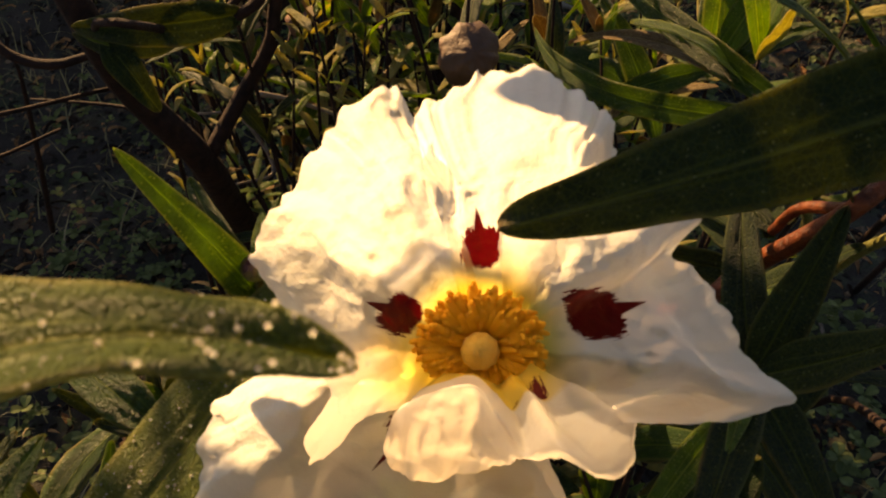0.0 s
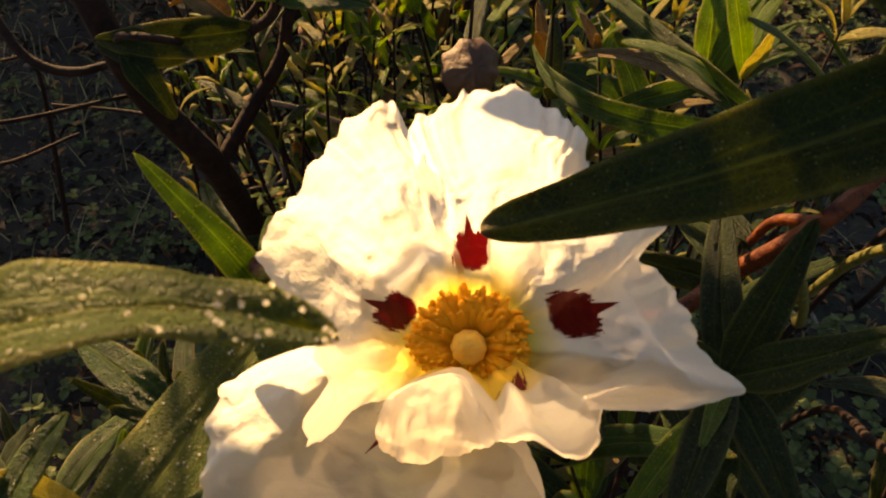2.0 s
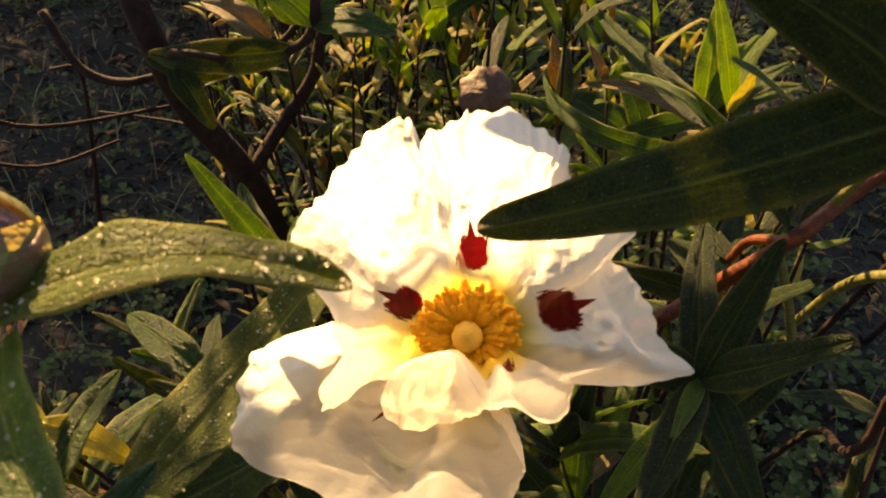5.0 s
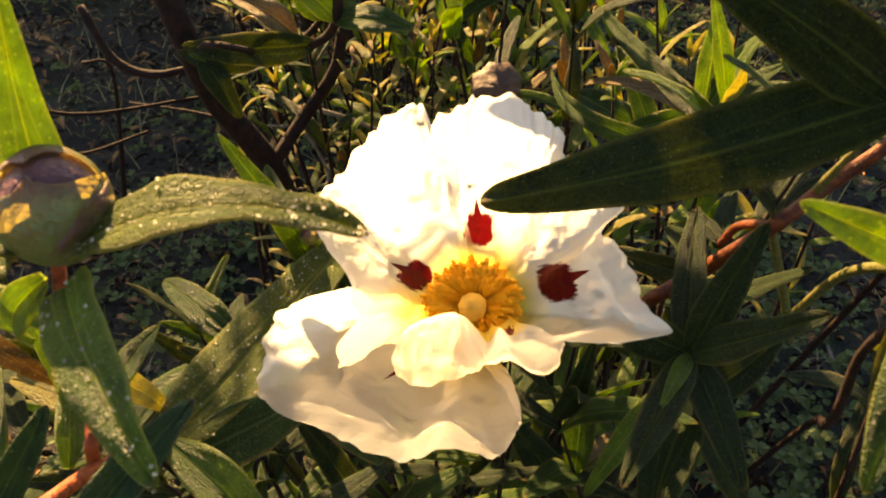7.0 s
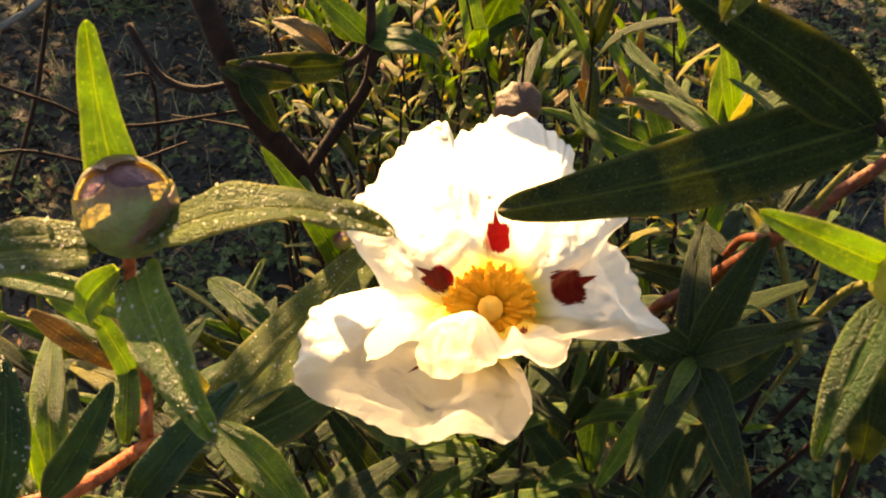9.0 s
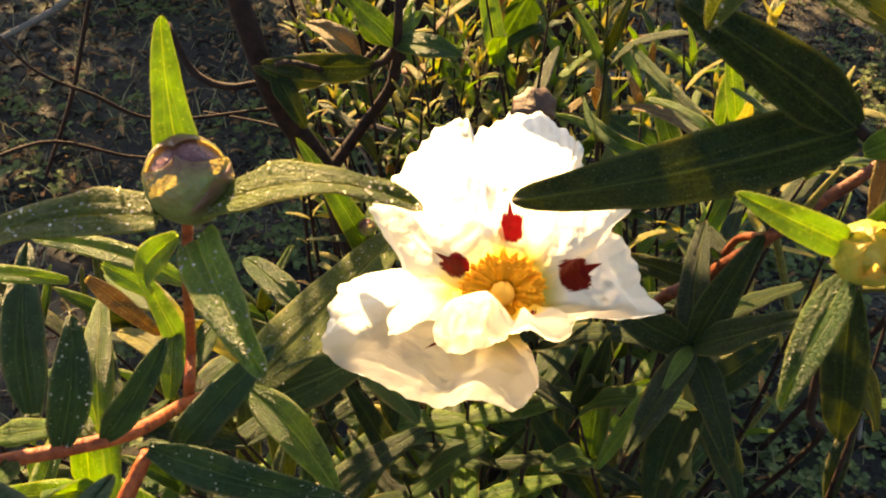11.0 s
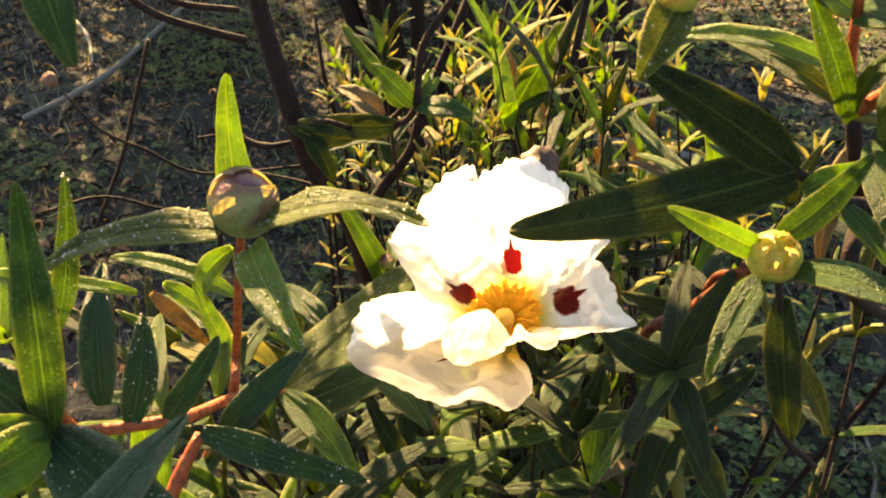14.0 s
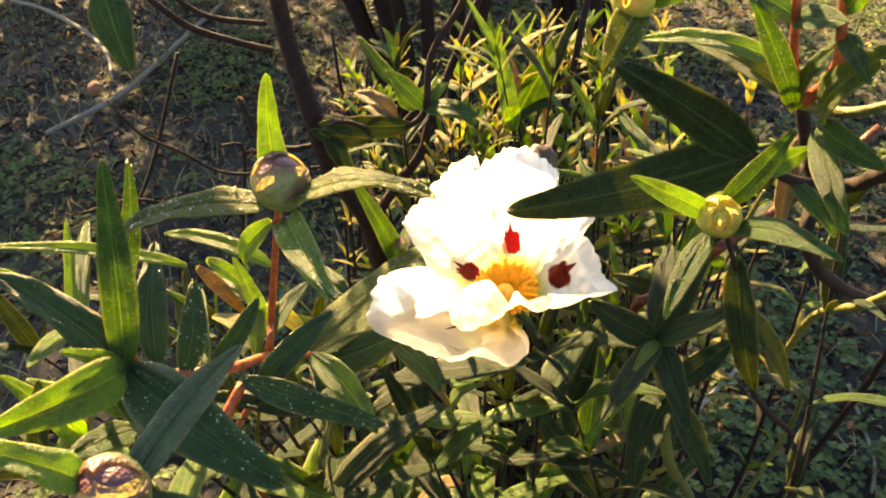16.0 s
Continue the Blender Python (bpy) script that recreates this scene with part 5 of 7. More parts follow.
dry_capsule = thing("dry_capsule", (-0.0666, 0.4310, 0.3367), "withered brown seed capsule on a dark twig", "seed capsule", "dry capsules")
capsule(dry_capsule, (-0.0666, 0.4315, 0.3375), 0.0062, 7)

second_capsule = thing("dry_capsule", (-0.0331, 0.4342, 0.3285), "withered brown seed capsule on a dark twig", "seed capsule", "dry capsules")
capsule(second_capsule, (-0.0331, 0.4345, 0.3291), 0.0052, 8)

spent_flower = thing("spent_flower", (0.0178, 0.2502, 0.4282), "shrivelled brown spent flower behind the white petals", "spent flower")
spent_bloom(spent_flower, (0.0176, 0.2582, 0.4220), 0.007)

rear_right_shoot = thing("leafy_shoot", (0.0847, 0.2379, 0.4098), "shoot of narrow arching leaves in golden light", "shrub shoot", "rockrose shoots")
stem(rear_right_shoot, [(0.1126, 0.4598, -0.0100), (0.1513, 0.4255, 0.1726), (0.1139, 0.2770, 0.3235), (0.0933, 0.2473, 0.3913), (0.0811, 0.2259, 0.4270)], [0.0018, 0.0016, 0.0015, 0.0012, 0.0009], stem_green)
leaf(rear_right_shoot, (0.0811, 0.2259, 0.4270), (0.0317, 0.2609, 0.4275), 0.0058, (-0.55, -0.79, 0.27), 0.3, 0.4, leaf_green)
leaf(rear_right_shoot, (0.0811, 0.2259, 0.4270), (0.0438, 0.2727, 0.4398), 0.0058, (-0.54, -0.59, 0.60), 0.12, 0.4, leaf_green)
leaf(rear_right_shoot, (0.0811, 0.2259, 0.4270), (0.0395, 0.2679, 0.4194), 0.0051, (-0.31, -0.13, 0.94), 0.15, 0.4, leaf_dry)
leaf(rear_right_shoot, (0.0743, 0.2760, 0.4089), (0.0755, 0.2890, 0.4343), 0.0080, (0.08, -0.89, 0.45), 0.03, 0.25, leaf_young)
leaf(rear_right_shoot, (0.0756, 0.2766, 0.4103), (0.0861, 0.2796, 0.4306), 0.0086, (-0.70, -0.56, 0.44), 0.05, 0.25, leaf_young)
leaf(rear_right_shoot, (0.0771, 0.2757, 0.4092), (0.0950, 0.2795, 0.4232), 0.0068, (-0.50, -0.43, 0.75), 0.08, 0.25, leaf_green)
leaf(rear_right_shoot, (0.0772, 0.2749, 0.4080), (0.0981, 0.2762, 0.4186), 0.0068, (-0.40, -0.39, 0.83), 0.08, 0.25, leaf_green)
leaf(rear_right_shoot, (0.0744, 0.2838, 0.4024), (0.0480, 0.2898, 0.3884), 0.0065, (-0.41, -0.80, 0.44), 0.1, 0.25, leaf_green)
leaf(rear_right_shoot, (0.0760, 0.2829, 0.4013), (0.0603, 0.3087, 0.4022), 0.0067, (-0.28, -0.20, 0.94), 0.1, 0.25, leaf_young)
leaf(rear_right_shoot, (0.0655, 0.2919, 0.3758), (0.0492, 0.3130, 0.4088), 0.0086, (0.27, -0.74, 0.61), 0.1, 0.25, leaf_green)
leaf(rear_right_shoot, (0.0572, 0.3082, 0.3810), (0.0368, 0.3147, 0.3904), 0.0125, (0.23, -0.50, 0.84), 0.1, 0.25, leaf_green)
leaf(rear_right_shoot, (0.0625, 0.3060, 0.3784), (0.0476, 0.3007, 0.3688), 0.0078, (-0.32, -0.53, 0.79), 0.1, 0.25, leaf_green)

glowing_sprig = thing("leafy_sprig", (-0.0263, 0.2604, 0.4362), "dark twig ending in bright backlit young leaves", "shrub shoot", "rockrose shoots")
stem(glowing_sprig, [(-0.2050, 0.6450, -0.0100), (-0.2109, 0.5719, 0.2372), (-0.0526, 0.2313, 0.4444), (-0.0356, 0.2319, 0.4438), (-0.0233, 0.2319, 0.4469), (-0.0169, 0.2316, 0.4540), (-0.0148, 0.2344, 0.4716), (-0.0049, 0.2378, 0.4882), (0.0001, 0.2386, 0.5043)], [0.0009, 0.0008, 0.0007, 0.0009, 0.0011, 0.0012, 0.0012, 0.0012, 0.0012], bark_dark)
leaf(glowing_sprig, (-0.0169, 0.2316, 0.4540), (-0.0144, 0.2416, 0.4618), 0.0050, (0.17, -0.63, 0.75), 0.06, 0.25, leaf_young)
leaf(glowing_sprig, (-0.0164, 0.2330, 0.4566), (-0.0117, 0.2413, 0.4595), 0.0039, (0.44, -0.51, 0.74), 0.06, 0.25, leaf_young)
leaf(glowing_sprig, (-0.0169, 0.2316, 0.4540), (-0.0287, 0.2284, 0.4680), 0.0070, (0.68, -0.58, 0.45), 0.06, 0.25, leaf_green)
leaf(glowing_sprig, (-0.0169, 0.2316, 0.4540), (0.0016, 0.2302, 0.4529), 0.0077, (0.02, -0.45, 0.89), 0.12, 0.25, leaf_green)
leaf(glowing_sprig, (-0.0169, 0.2316, 0.4540), (-0.0033, 0.2395, 0.4510), 0.0053, (0.52, -0.74, 0.43), 0.06, 0.25, leaf_dry)
leaf(glowing_sprig, (-0.0233, 0.2319, 0.4469), (-0.0541, 0.2263, 0.4477), 0.0086, (0.18, -0.97, 0.15), 0.15, 0.5, leaf_shade_dark)
leaf(glowing_sprig, (-0.0277, 0.2317, 0.4495), (-0.0432, 0.2351, 0.4563), 0.0072, (0.28, -0.43, 0.86), 0.15, 0.5, leaf_dry)
# sprig prolonged out of view, only to carry leaves that shade the overhanging blades
stem(glowing_sprig, [(0.0001, 0.2386, 0.5043), (-0.008, 0.246, 0.530), (-0.020, 0.258, 0.552)], [0.0012, 0.0010, 0.0007], bark_dark)
shading_twig(glowing_sprig, (-0.020, 0.258, 0.552), (((0.0755, 0.1537, 0.4813), BLADE, 0.030, 0.017, 0.15), ((0.0445, 0.1487, 0.4728), BLADE, 0.019, 0.015, 0.16), ((0.0560, 0.1490, 0.4800), BLADE, 0.022, 0.006, 0.155), ((0.068, 0.1505, 0.4955), (-0.032, -0.009, 0.024), 0.042, 0.015, 0.14)))
stem(main_stem, [(-0.0905, 0.2814, 0.4930), (-0.0767, 0.2059, 0.5297), (-0.0719, 0.1603, 0.5275), (-0.0647, 0.1385, 0.5218)], [0.0018, 0.0011, 0.0008, 0.0006], bark_dark, "twig")
leaf(main_stem, (-0.0646, 0.1387, 0.5224), (-0.0595, 0.1348, 0.5032), 0.0100, (0.26, -0.93, 0.26), 0.05, 0.25, leaf_shade_teal)

upper_twig = thing("bare_twig", (-0.1116, 0.2227, 0.4937), "thin dark bare twig reaching across the stems", "twig", "bare twigs")
stem(upper_twig, [(-0.1077, 0.2144, 0.4983), (-0.0954, 0.2226, 0.4820), (-0.0830, 0.2323, 0.4732), (-0.0748, 0.2403, 0.4676)], [0.0010, 0.0012, 0.0012, 0.0014], bark_dark)
stem(upper_twig, [(-0.0974, 0.2194, 0.4935), (-0.0890, 0.2270, 0.4837), (-0.0745, 0.2385, 0.4780)], [0.0008, 0.0010, 0.0010], bark_dark, "twig")

dead_twig = thing("dead_twig", (-0.1072, 0.2279, 0.4206), "thin dry black twig with a withered orange tip", "twig", "bare twigs")
stem(dead_twig, [(-0.1347, 0.2248, 0.4515), (-0.1252, 0.2256, 0.4388), (-0.1148, 0.2338, 0.4278), (-0.1045, 0.2504, 0.4107), (-0.0792, 0.2829, 0.3994)], [0.0004, 0.0005, 0.0006, 0.0006, 0.0006], bark_dark)
capsule(dead_twig, (-0.1379, 0.2244, 0.4559), 0.0022, 9)

pale_stick = thing("fallen_stick", (-0.8346, 1.0135, 0.0060), "pale grey weathered stick lying on the soil", "stick", "fallen sticks")
stem(pale_stick, [(-0.8346, 1.0135, 0.0060), (-0.8065, 1.1122, 0.0060), (-0.7997, 1.2017, 0.0060), (-0.8222, 1.4184, 0.0060), (-0.8398, 1.6050, 0.0060)], [0.0036, 0.0047, 0.0048, 0.0043, 0.0035], twig_grey, "stick")

grass_stalk = thing("fallen_stick", (-1.2956, 1.5641, 0.0060), "thin bleached stalk curving over the soil", "stick", "fallen sticks")
stem(grass_stalk, [(-1.2956, 1.5641, 0.0060), (-1.1849, 1.5190, 0.0060), (-1.0314, 1.4183, 0.0060), (-0.9237, 1.3200, 0.0060), (-0.8438, 1.2065, 0.0060)], [0.0039, 0.0037, 0.0034, 0.0032, 0.0020], bark_pale, "stick")

rear_stick = thing("fallen_stick", (-0.1020, 1.1348, 0.0060), "grey stick lying behind the shrub", "stick", "fallen sticks")
stem(rear_stick, [(-0.1020, 1.1348, 0.0060), (-0.0434, 1.1045, 0.0060), (0.0387, 1.0897, 0.0060), (0.0982, 1.0717, 0.0060)], [0.0043, 0.0056, 0.0055, 0.0041], twig_grey, "stick")

right_stalk = thing("fallen_stick", (0.2324, 0.6699, 0.0060), "bleached stalk bent upright from the weeds", "stick", "fallen sticks")
stem(right_stalk, [(0.2324, 0.6699, 0.0060), (0.2405, 0.6054, 0.0060), (0.2438, 0.5727, 0.0060), (0.2382, 0.5391, 0.0060)], [0.0017, 0.0016, 0.0016, 0.0015], bark_pale, "stick")

low_stick = thing("fallen_stick", (0.0887, 0.5588, 0.0250), "short dry twig in the weeds", "stick", "fallen sticks")
stem(low_stick, [(0.0887, 0.5588, 0.0250), (0.1105, 0.6059, 0.0250), (0.1342, 0.6492, 0.0250)], [0.0015, 0.0021, 0.0016], twig_grey, "stick")

rear_shoot = thing("rear_shoot", (-0.0345, 0.3960, -0.0100), "leafy shoot of narrow green leaves behind the flower", "shrub shoot", "rear shoots")
leafy(rear_shoot, (-0.0345, 0.3960, -0.0100), (-0.0399, 0.3709, 0.4078), 7, 0.05, 300, leaf_young, bark_dark, 0.3)

rear_shoot = thing("rear_shoot", (-0.0246, 0.4418, -0.0100), "leafy shoot of narrow green leaves behind the flower", "shrub shoot", "rear shoots")
leafy(rear_shoot, (-0.0246, 0.4418, -0.0100), (-0.0341, 0.4140, 0.4019), 7, 0.05, 301, leaf_green, bark_dark, 0.3)

rear_shoot = thing("rear_shoot", (-0.0244, 0.3935, -0.0100), "leafy shoot of narrow green leaves behind the flower", "shrub shoot", "rear shoots")
leafy(rear_shoot, (-0.0244, 0.3935, -0.0100), (-0.0117, 0.3534, 0.4050), 6, 0.05, 302, leaf_green, bark_dark, 0.3)

rear_shoot = thing("rear_shoot", (0.0140, 0.4567, -0.0100), "leafy shoot of narrow green leaves behind the flower", "shrub shoot", "rear shoots")
leafy(rear_shoot, (0.0140, 0.4567, -0.0100), (-0.0045, 0.3967, 0.4002), 7, 0.05, 303, leaf_green, bark_dark, 0.3)

rear_shoot = thing("rear_shoot", (0.0201, 0.3738, -0.0100), "leafy shoot of narrow green leaves behind the flower", "shrub shoot", "rear shoots")
leafy(rear_shoot, (0.0201, 0.3738, -0.0100), (0.0158, 0.3427, 0.3975), 6, 0.045, 304, leaf_young, bark_dark, 0.3)

rear_shoot = thing("rear_shoot", (0.0115, 0.4725, -0.0100), "leafy shoot of narrow green leaves behind the flower", "shrub shoot", "rear shoots")
leafy(rear_shoot, (0.0115, 0.4725, -0.0100), (0.0168, 0.4386, 0.3906), 7, 0.055, 305, leaf_green, bark_dark, 0.3)

rear_shoot = thing("rear_shoot", (-0.0266, 0.3522, -0.0100), "leafy shoot of narrow green leaves behind the flower", "shrub shoot", "rear shoots")
leafy(rear_shoot, (-0.0266, 0.3522, -0.0100), (-0.0224, 0.3269, 0.4013), 6, 0.045, 306, leaf_green, bark_dark, 0.3)

rear_shoot = thing("rear_shoot", (0.0096, 0.3765, -0.0100), "leafy shoot of narrow green leaves behind the flower", "shrub shoot", "rear shoots")
leafy(rear_shoot, (0.0096, 0.3765, -0.0100), (0.0351, 0.3101, 0.3967), 6, 0.045, 307, leaf_green, bark_dark, 0.3)

rear_shoot = thing("rear_shoot", (0.0428, 0.4131, -0.0100), "leafy shoot of narrow green leaves behind the flower", "shrub shoot", "rear shoots")
leafy(rear_shoot, (0.0428, 0.4131, -0.0100), (0.0494, 0.3527, 0.3910), 6, 0.05, 308, leaf_young, bark_dark, 0.3)

rear_shoot = thing("rear_shoot", (0.0103, 0.3924, -0.0100), "leafy shoot of narrow green leaves behind the flower", "shrub shoot", "rear shoots")
leafy(rear_shoot, (0.0103, 0.3924, -0.0100), (-0.0029, 0.3628, 0.3751), 6, 0.045, 309, leaf_green, bark_dark, 0.3)

rear_shoot = thing("rear_shoot", (0.0080, 0.3864, -0.0100), "leafy shoot of narrow green leaves behind the flower", "shrub shoot", "rear shoots")
leafy(rear_shoot, (0.0080, 0.3864, -0.0100), (0.0261, 0.3350, 0.3609), 6, 0.045, 310, leaf_green, bark_dark, 0.3)

rear_shoot = thing("rear_shoot", (0.0376, 0.3576, -0.0100), "leafy shoot of narrow green leaves behind the flower", "shrub shoot", "rear shoots")
leafy(rear_shoot, (0.0376, 0.3576, -0.0100), (0.0471, 0.2949, 0.3706), 6, 0.045, 311, leaf_green, bark_dark, 0.3)

rear_shoot = thing("rear_shoot", (-0.0379, 0.4120, -0.0100), "leafy shoot of narrow green leaves behind the flower", "shrub shoot", "rear shoots")
leafy(rear_shoot, (-0.0379, 0.4120, -0.0100), (-0.0886, 0.3876, 0.3772), 6, 0.05, 312, leaf_young, bark_dark, 0.3)

rear_shoot = thing("rear_shoot", (-0.0366, 0.4168, -0.0100), "leafy shoot of narrow green leaves behind the flower", "shrub shoot", "rear shoots")
leafy(rear_shoot, (-0.0366, 0.4168, -0.0100), (-0.0681, 0.3632, 0.3621), 6, 0.045, 313, leaf_green, bark_dark, 0.3)

rear_shoot = thing("rear_shoot", (0.0204, 0.2788, -0.0100), "leafy shoot of narrow green leaves behind the flower", "shrub shoot", "rear shoots")
leafy(rear_shoot, (0.0204, 0.2788, -0.0100), (0.0336, 0.2499, 0.3454), 6, 0.05, 314, leaf_green, bark_dark, 0.3)

rear_shoot = thing("rear_shoot", (0.0278, 0.2912, -0.0100), "leafy shoot of narrow green leaves behind the flower", "shrub shoot", "rear shoots")
leafy(rear_shoot, (0.0278, 0.2912, -0.0100), (0.0481, 0.2667, 0.3653), 6, 0.05, 315, leaf_green, bark_dark, 0.3)

rear_shoot = thing("rear_shoot", (0.0673, 0.3503, -0.0100), "leafy shoot of narrow green leaves behind the flower", "shrub shoot", "rear shoots")
leafy(rear_shoot, (0.0673, 0.3503, -0.0100), (0.0831, 0.2870, 0.3612), 6, 0.045, 316, leaf_young, bark_dark, 0.3)

# most low shoots have shade put into their leaf colour
rear_shoot = thing("rear_shoot", (-0.0345, 0.2700, -0.0100), "leafy shoot of green leaves below the flower", "shrub shoot", "rear shoots")
leafy(rear_shoot, (-0.0345, 0.2700, -0.0100), (-0.0607, 0.1495, 0.4204), 6, 0.045, 317, leaf_shade_dark, bark_dark, 0.15)

rear_shoot = thing("rear_shoot", (-0.0101, 0.2700, -0.0100), "leafy shoot of green leaves below the flower", "shrub shoot", "rear shoots")
leafy(rear_shoot, (-0.0101, 0.2700, -0.0100), (-0.0442, 0.1830, 0.3983), 6, 0.045, 318, leaf_shade_dark, bark_dark, 0.15)

rear_shoot = thing("rear_shoot", (0.0012, 0.2700, -0.0100), "leafy shoot of green leaves below the flower", "shrub shoot", "rear shoots")
leafy(rear_shoot, (0.0012, 0.2700, -0.0100), (-0.0235, 0.1650, 0.3829), 6, 0.045, 319, leaf_shade_dark, bark_dark, 0.15)

rear_shoot = thing("rear_shoot", (-0.0005, 0.2700, -0.0100), "leafy shoot of green leaves below the flower", "shrub shoot", "rear shoots")
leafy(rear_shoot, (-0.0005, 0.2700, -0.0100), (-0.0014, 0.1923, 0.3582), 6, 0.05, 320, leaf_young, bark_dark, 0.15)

rear_shoot = thing("rear_shoot", (0.0135, 0.2700, -0.0100), "leafy shoot of green leaves below the flower", "shrub shoot", "rear shoots")
leafy(rear_shoot, (0.0135, 0.2700, -0.0100), (0.0159, 0.2067, 0.3541), 6, 0.045, 321, leaf_shade_dark, bark_dark, 0.15)

rear_shoot = thing("rear_shoot", (-0.0639, 0.2700, -0.0100), "leafy shoot of green leaves below the flower", "shrub shoot", "rear shoots")
leafy(rear_shoot, (-0.0639, 0.2700, -0.0100), (-0.0838, 0.1467, 0.4190), 6, 0.045, 322, leaf_shade_dark, bark_dark, 0.15)

rear_shoot = thing("rear_shoot", (-0.0446, 0.2700, -0.0100), "leafy shoot of green leaves below the flower", "shrub shoot", "rear shoots")
leafy(rear_shoot, (-0.0446, 0.2700, -0.0100), (-0.0951, 0.1143, 0.4297), 6, 0.045, 323, leaf_shade_dark, bark_dark, 0.15)

rear_shoot = thing("rear_shoot", (-0.0163, 0.2700, -0.0100), "leafy shoot of green leaves below the flower", "shrub shoot", "rear shoots")
leafy(rear_shoot, (-0.0163, 0.2700, -0.0100), (-0.0125, 0.1606, 0.3594), 6, 0.045, 325, leaf_shade_dark, bark_dark, 0.15)

rear_shoot = thing("rear_shoot", (-0.0066, 0.2700, -0.0100), "leafy shoot of green leaves below the flower", "shrub shoot", "rear shoots")
leafy(rear_shoot, (-0.0066, 0.2700, -0.0100), (-0.0441, 0.1293, 0.3882), 6, 0.045, 327, leaf_shade_dark, bark_dark, 0.15)

rear_shoot = thing("rear_shoot", (-0.0301, 0.2700, -0.0100), "leafy shoot of green leaves below the flower", "shrub shoot", "rear shoots")
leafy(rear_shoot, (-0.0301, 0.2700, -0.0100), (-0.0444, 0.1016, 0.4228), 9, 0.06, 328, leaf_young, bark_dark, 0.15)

rear_shoot = thing("rear_shoot", (-0.0062, 0.2700, -0.0100), "leafy shoot of green leaves below the flower", "shrub shoot", "rear shoots")
leafy(rear_shoot, (-0.0062, 0.2700, -0.0100), (-0.0192, 0.1167, 0.3929), 9, 0.065, 329, leaf_shade_dark, bark_dark, 0.15)

rear_shoot = thing("rear_shoot", (-0.0150, 0.2700, -0.0100), "leafy shoot of green leaves below the flower", "shrub shoot", "rear shoots")
leafy(rear_shoot, (-0.0150, 0.2700, -0.0100), (-0.0154, 0.1669, 0.3968), 9, 0.065, 330, leaf_shade_dark, bark_dark, 0.15)

rear_shoot = thing("rear_shoot", (-0.0059, 0.2700, -0.0100), "leafy shoot of green leaves below the flower", "shrub shoot", "rear shoots")
leafy(rear_shoot, (-0.0059, 0.2700, -0.0100), (0.0021, 0.1527, 0.3753), 9, 0.065, 331, leaf_shade_dark, bark_dark, 0.15)

rear_shoot = thing("rear_shoot", (0.0232, 0.2700, -0.0100), "leafy shoot of green leaves below the flower", "shrub shoot", "rear shoots")
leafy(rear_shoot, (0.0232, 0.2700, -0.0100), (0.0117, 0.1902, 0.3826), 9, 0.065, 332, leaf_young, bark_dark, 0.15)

rear_shoot = thing("rear_shoot", (-0.0007, 0.2700, -0.0100), "leafy shoot of green leaves below the flower", "shrub shoot", "rear shoots")
leafy(rear_shoot, (-0.0007, 0.2700, -0.0100), (0.0280, 0.2063, 0.3823), 9, 0.065, 333, leaf_shade_dark, bark_dark, 0.15)

rear_shoot = thing("rear_shoot", (0.0350, 0.2700, -0.0100), "leafy shoot of green leaves below the flower", "shrub shoot", "rear shoots")
leafy(rear_shoot, (0.0350, 0.2700, -0.0100), (0.0406, 0.1884, 0.3745), 9, 0.065, 334, leaf_shade_dark, bark_dark, 0.15)

rear_shoot = thing("rear_shoot", (0.0201, 0.2700, -0.0100), "leafy shoot of green leaves below the flower", "shrub shoot", "rear shoots")
leafy(rear_shoot, (0.0201, 0.2700, -0.0100), (0.0510, 0.2127, 0.3710), 9, 0.05, 335, leaf_shade_dark, bark_dark, 0.15)

rear_shoot = thing("rear_shoot", (-0.0483, 0.2700, -0.0100), "leafy shoot of green leaves below the flower", "shrub shoot", "rear shoots")
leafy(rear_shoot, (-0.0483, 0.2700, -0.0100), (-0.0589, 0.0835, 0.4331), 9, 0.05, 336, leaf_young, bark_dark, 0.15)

rear_shoot = thing("rear_shoot", (-0.0583, 0.2700, -0.0100), "leafy shoot of green leaves below the flower", "shrub shoot", "rear shoots")
leafy(rear_shoot, (-0.0583, 0.2700, -0.0100), (-0.0668, 0.0749, 0.4326), 9, 0.05, 337, leaf_shade_dark, bark_dark, 0.15)

rear_shoot = thing("rear_shoot", (-0.0095, 0.2700, -0.0100), "leafy shoot of green leaves below the flower", "shrub shoot", "rear shoots")
leafy(rear_shoot, (-0.0095, 0.2700, -0.0100), (-0.0423, 0.1932, 0.3762), 9, 0.05, 338, leaf_shade_dark, bark_dark, 0.15)

rear_shoot = thing("rear_shoot", (-0.0392, 0.2700, -0.0100), "leafy shoot of green leaves below the flower", "shrub shoot", "rear shoots")
leafy(rear_shoot, (-0.0392, 0.2700, -0.0100), (-0.0809, 0.1620, 0.3992), 9, 0.05, 339, leaf_shade_dark, bark_dark, 0.15)

rear_shoot = thing("rear_shoot", (-0.0665, 0.2700, -0.0100), "leafy shoot of green leaves below the flower", "shrub shoot", "rear shoots")
leafy(rear_shoot, (-0.0665, 0.2700, -0.0100), (-0.0787, 0.1133, 0.4479), 9, 0.045, 340, leaf_young, bark_dark, 0.15)

rear_shoot = thing("rear_shoot", (0.0012, 0.2700, -0.0100), "leafy shoot of green leaves below the flower", "shrub shoot", "rear shoots")
leafy(rear_shoot, (0.0012, 0.2700, -0.0100), (-0.0291, 0.1309, 0.4114), 9, 0.045, 341, leaf_shade_dark, bark_dark, 0.15)

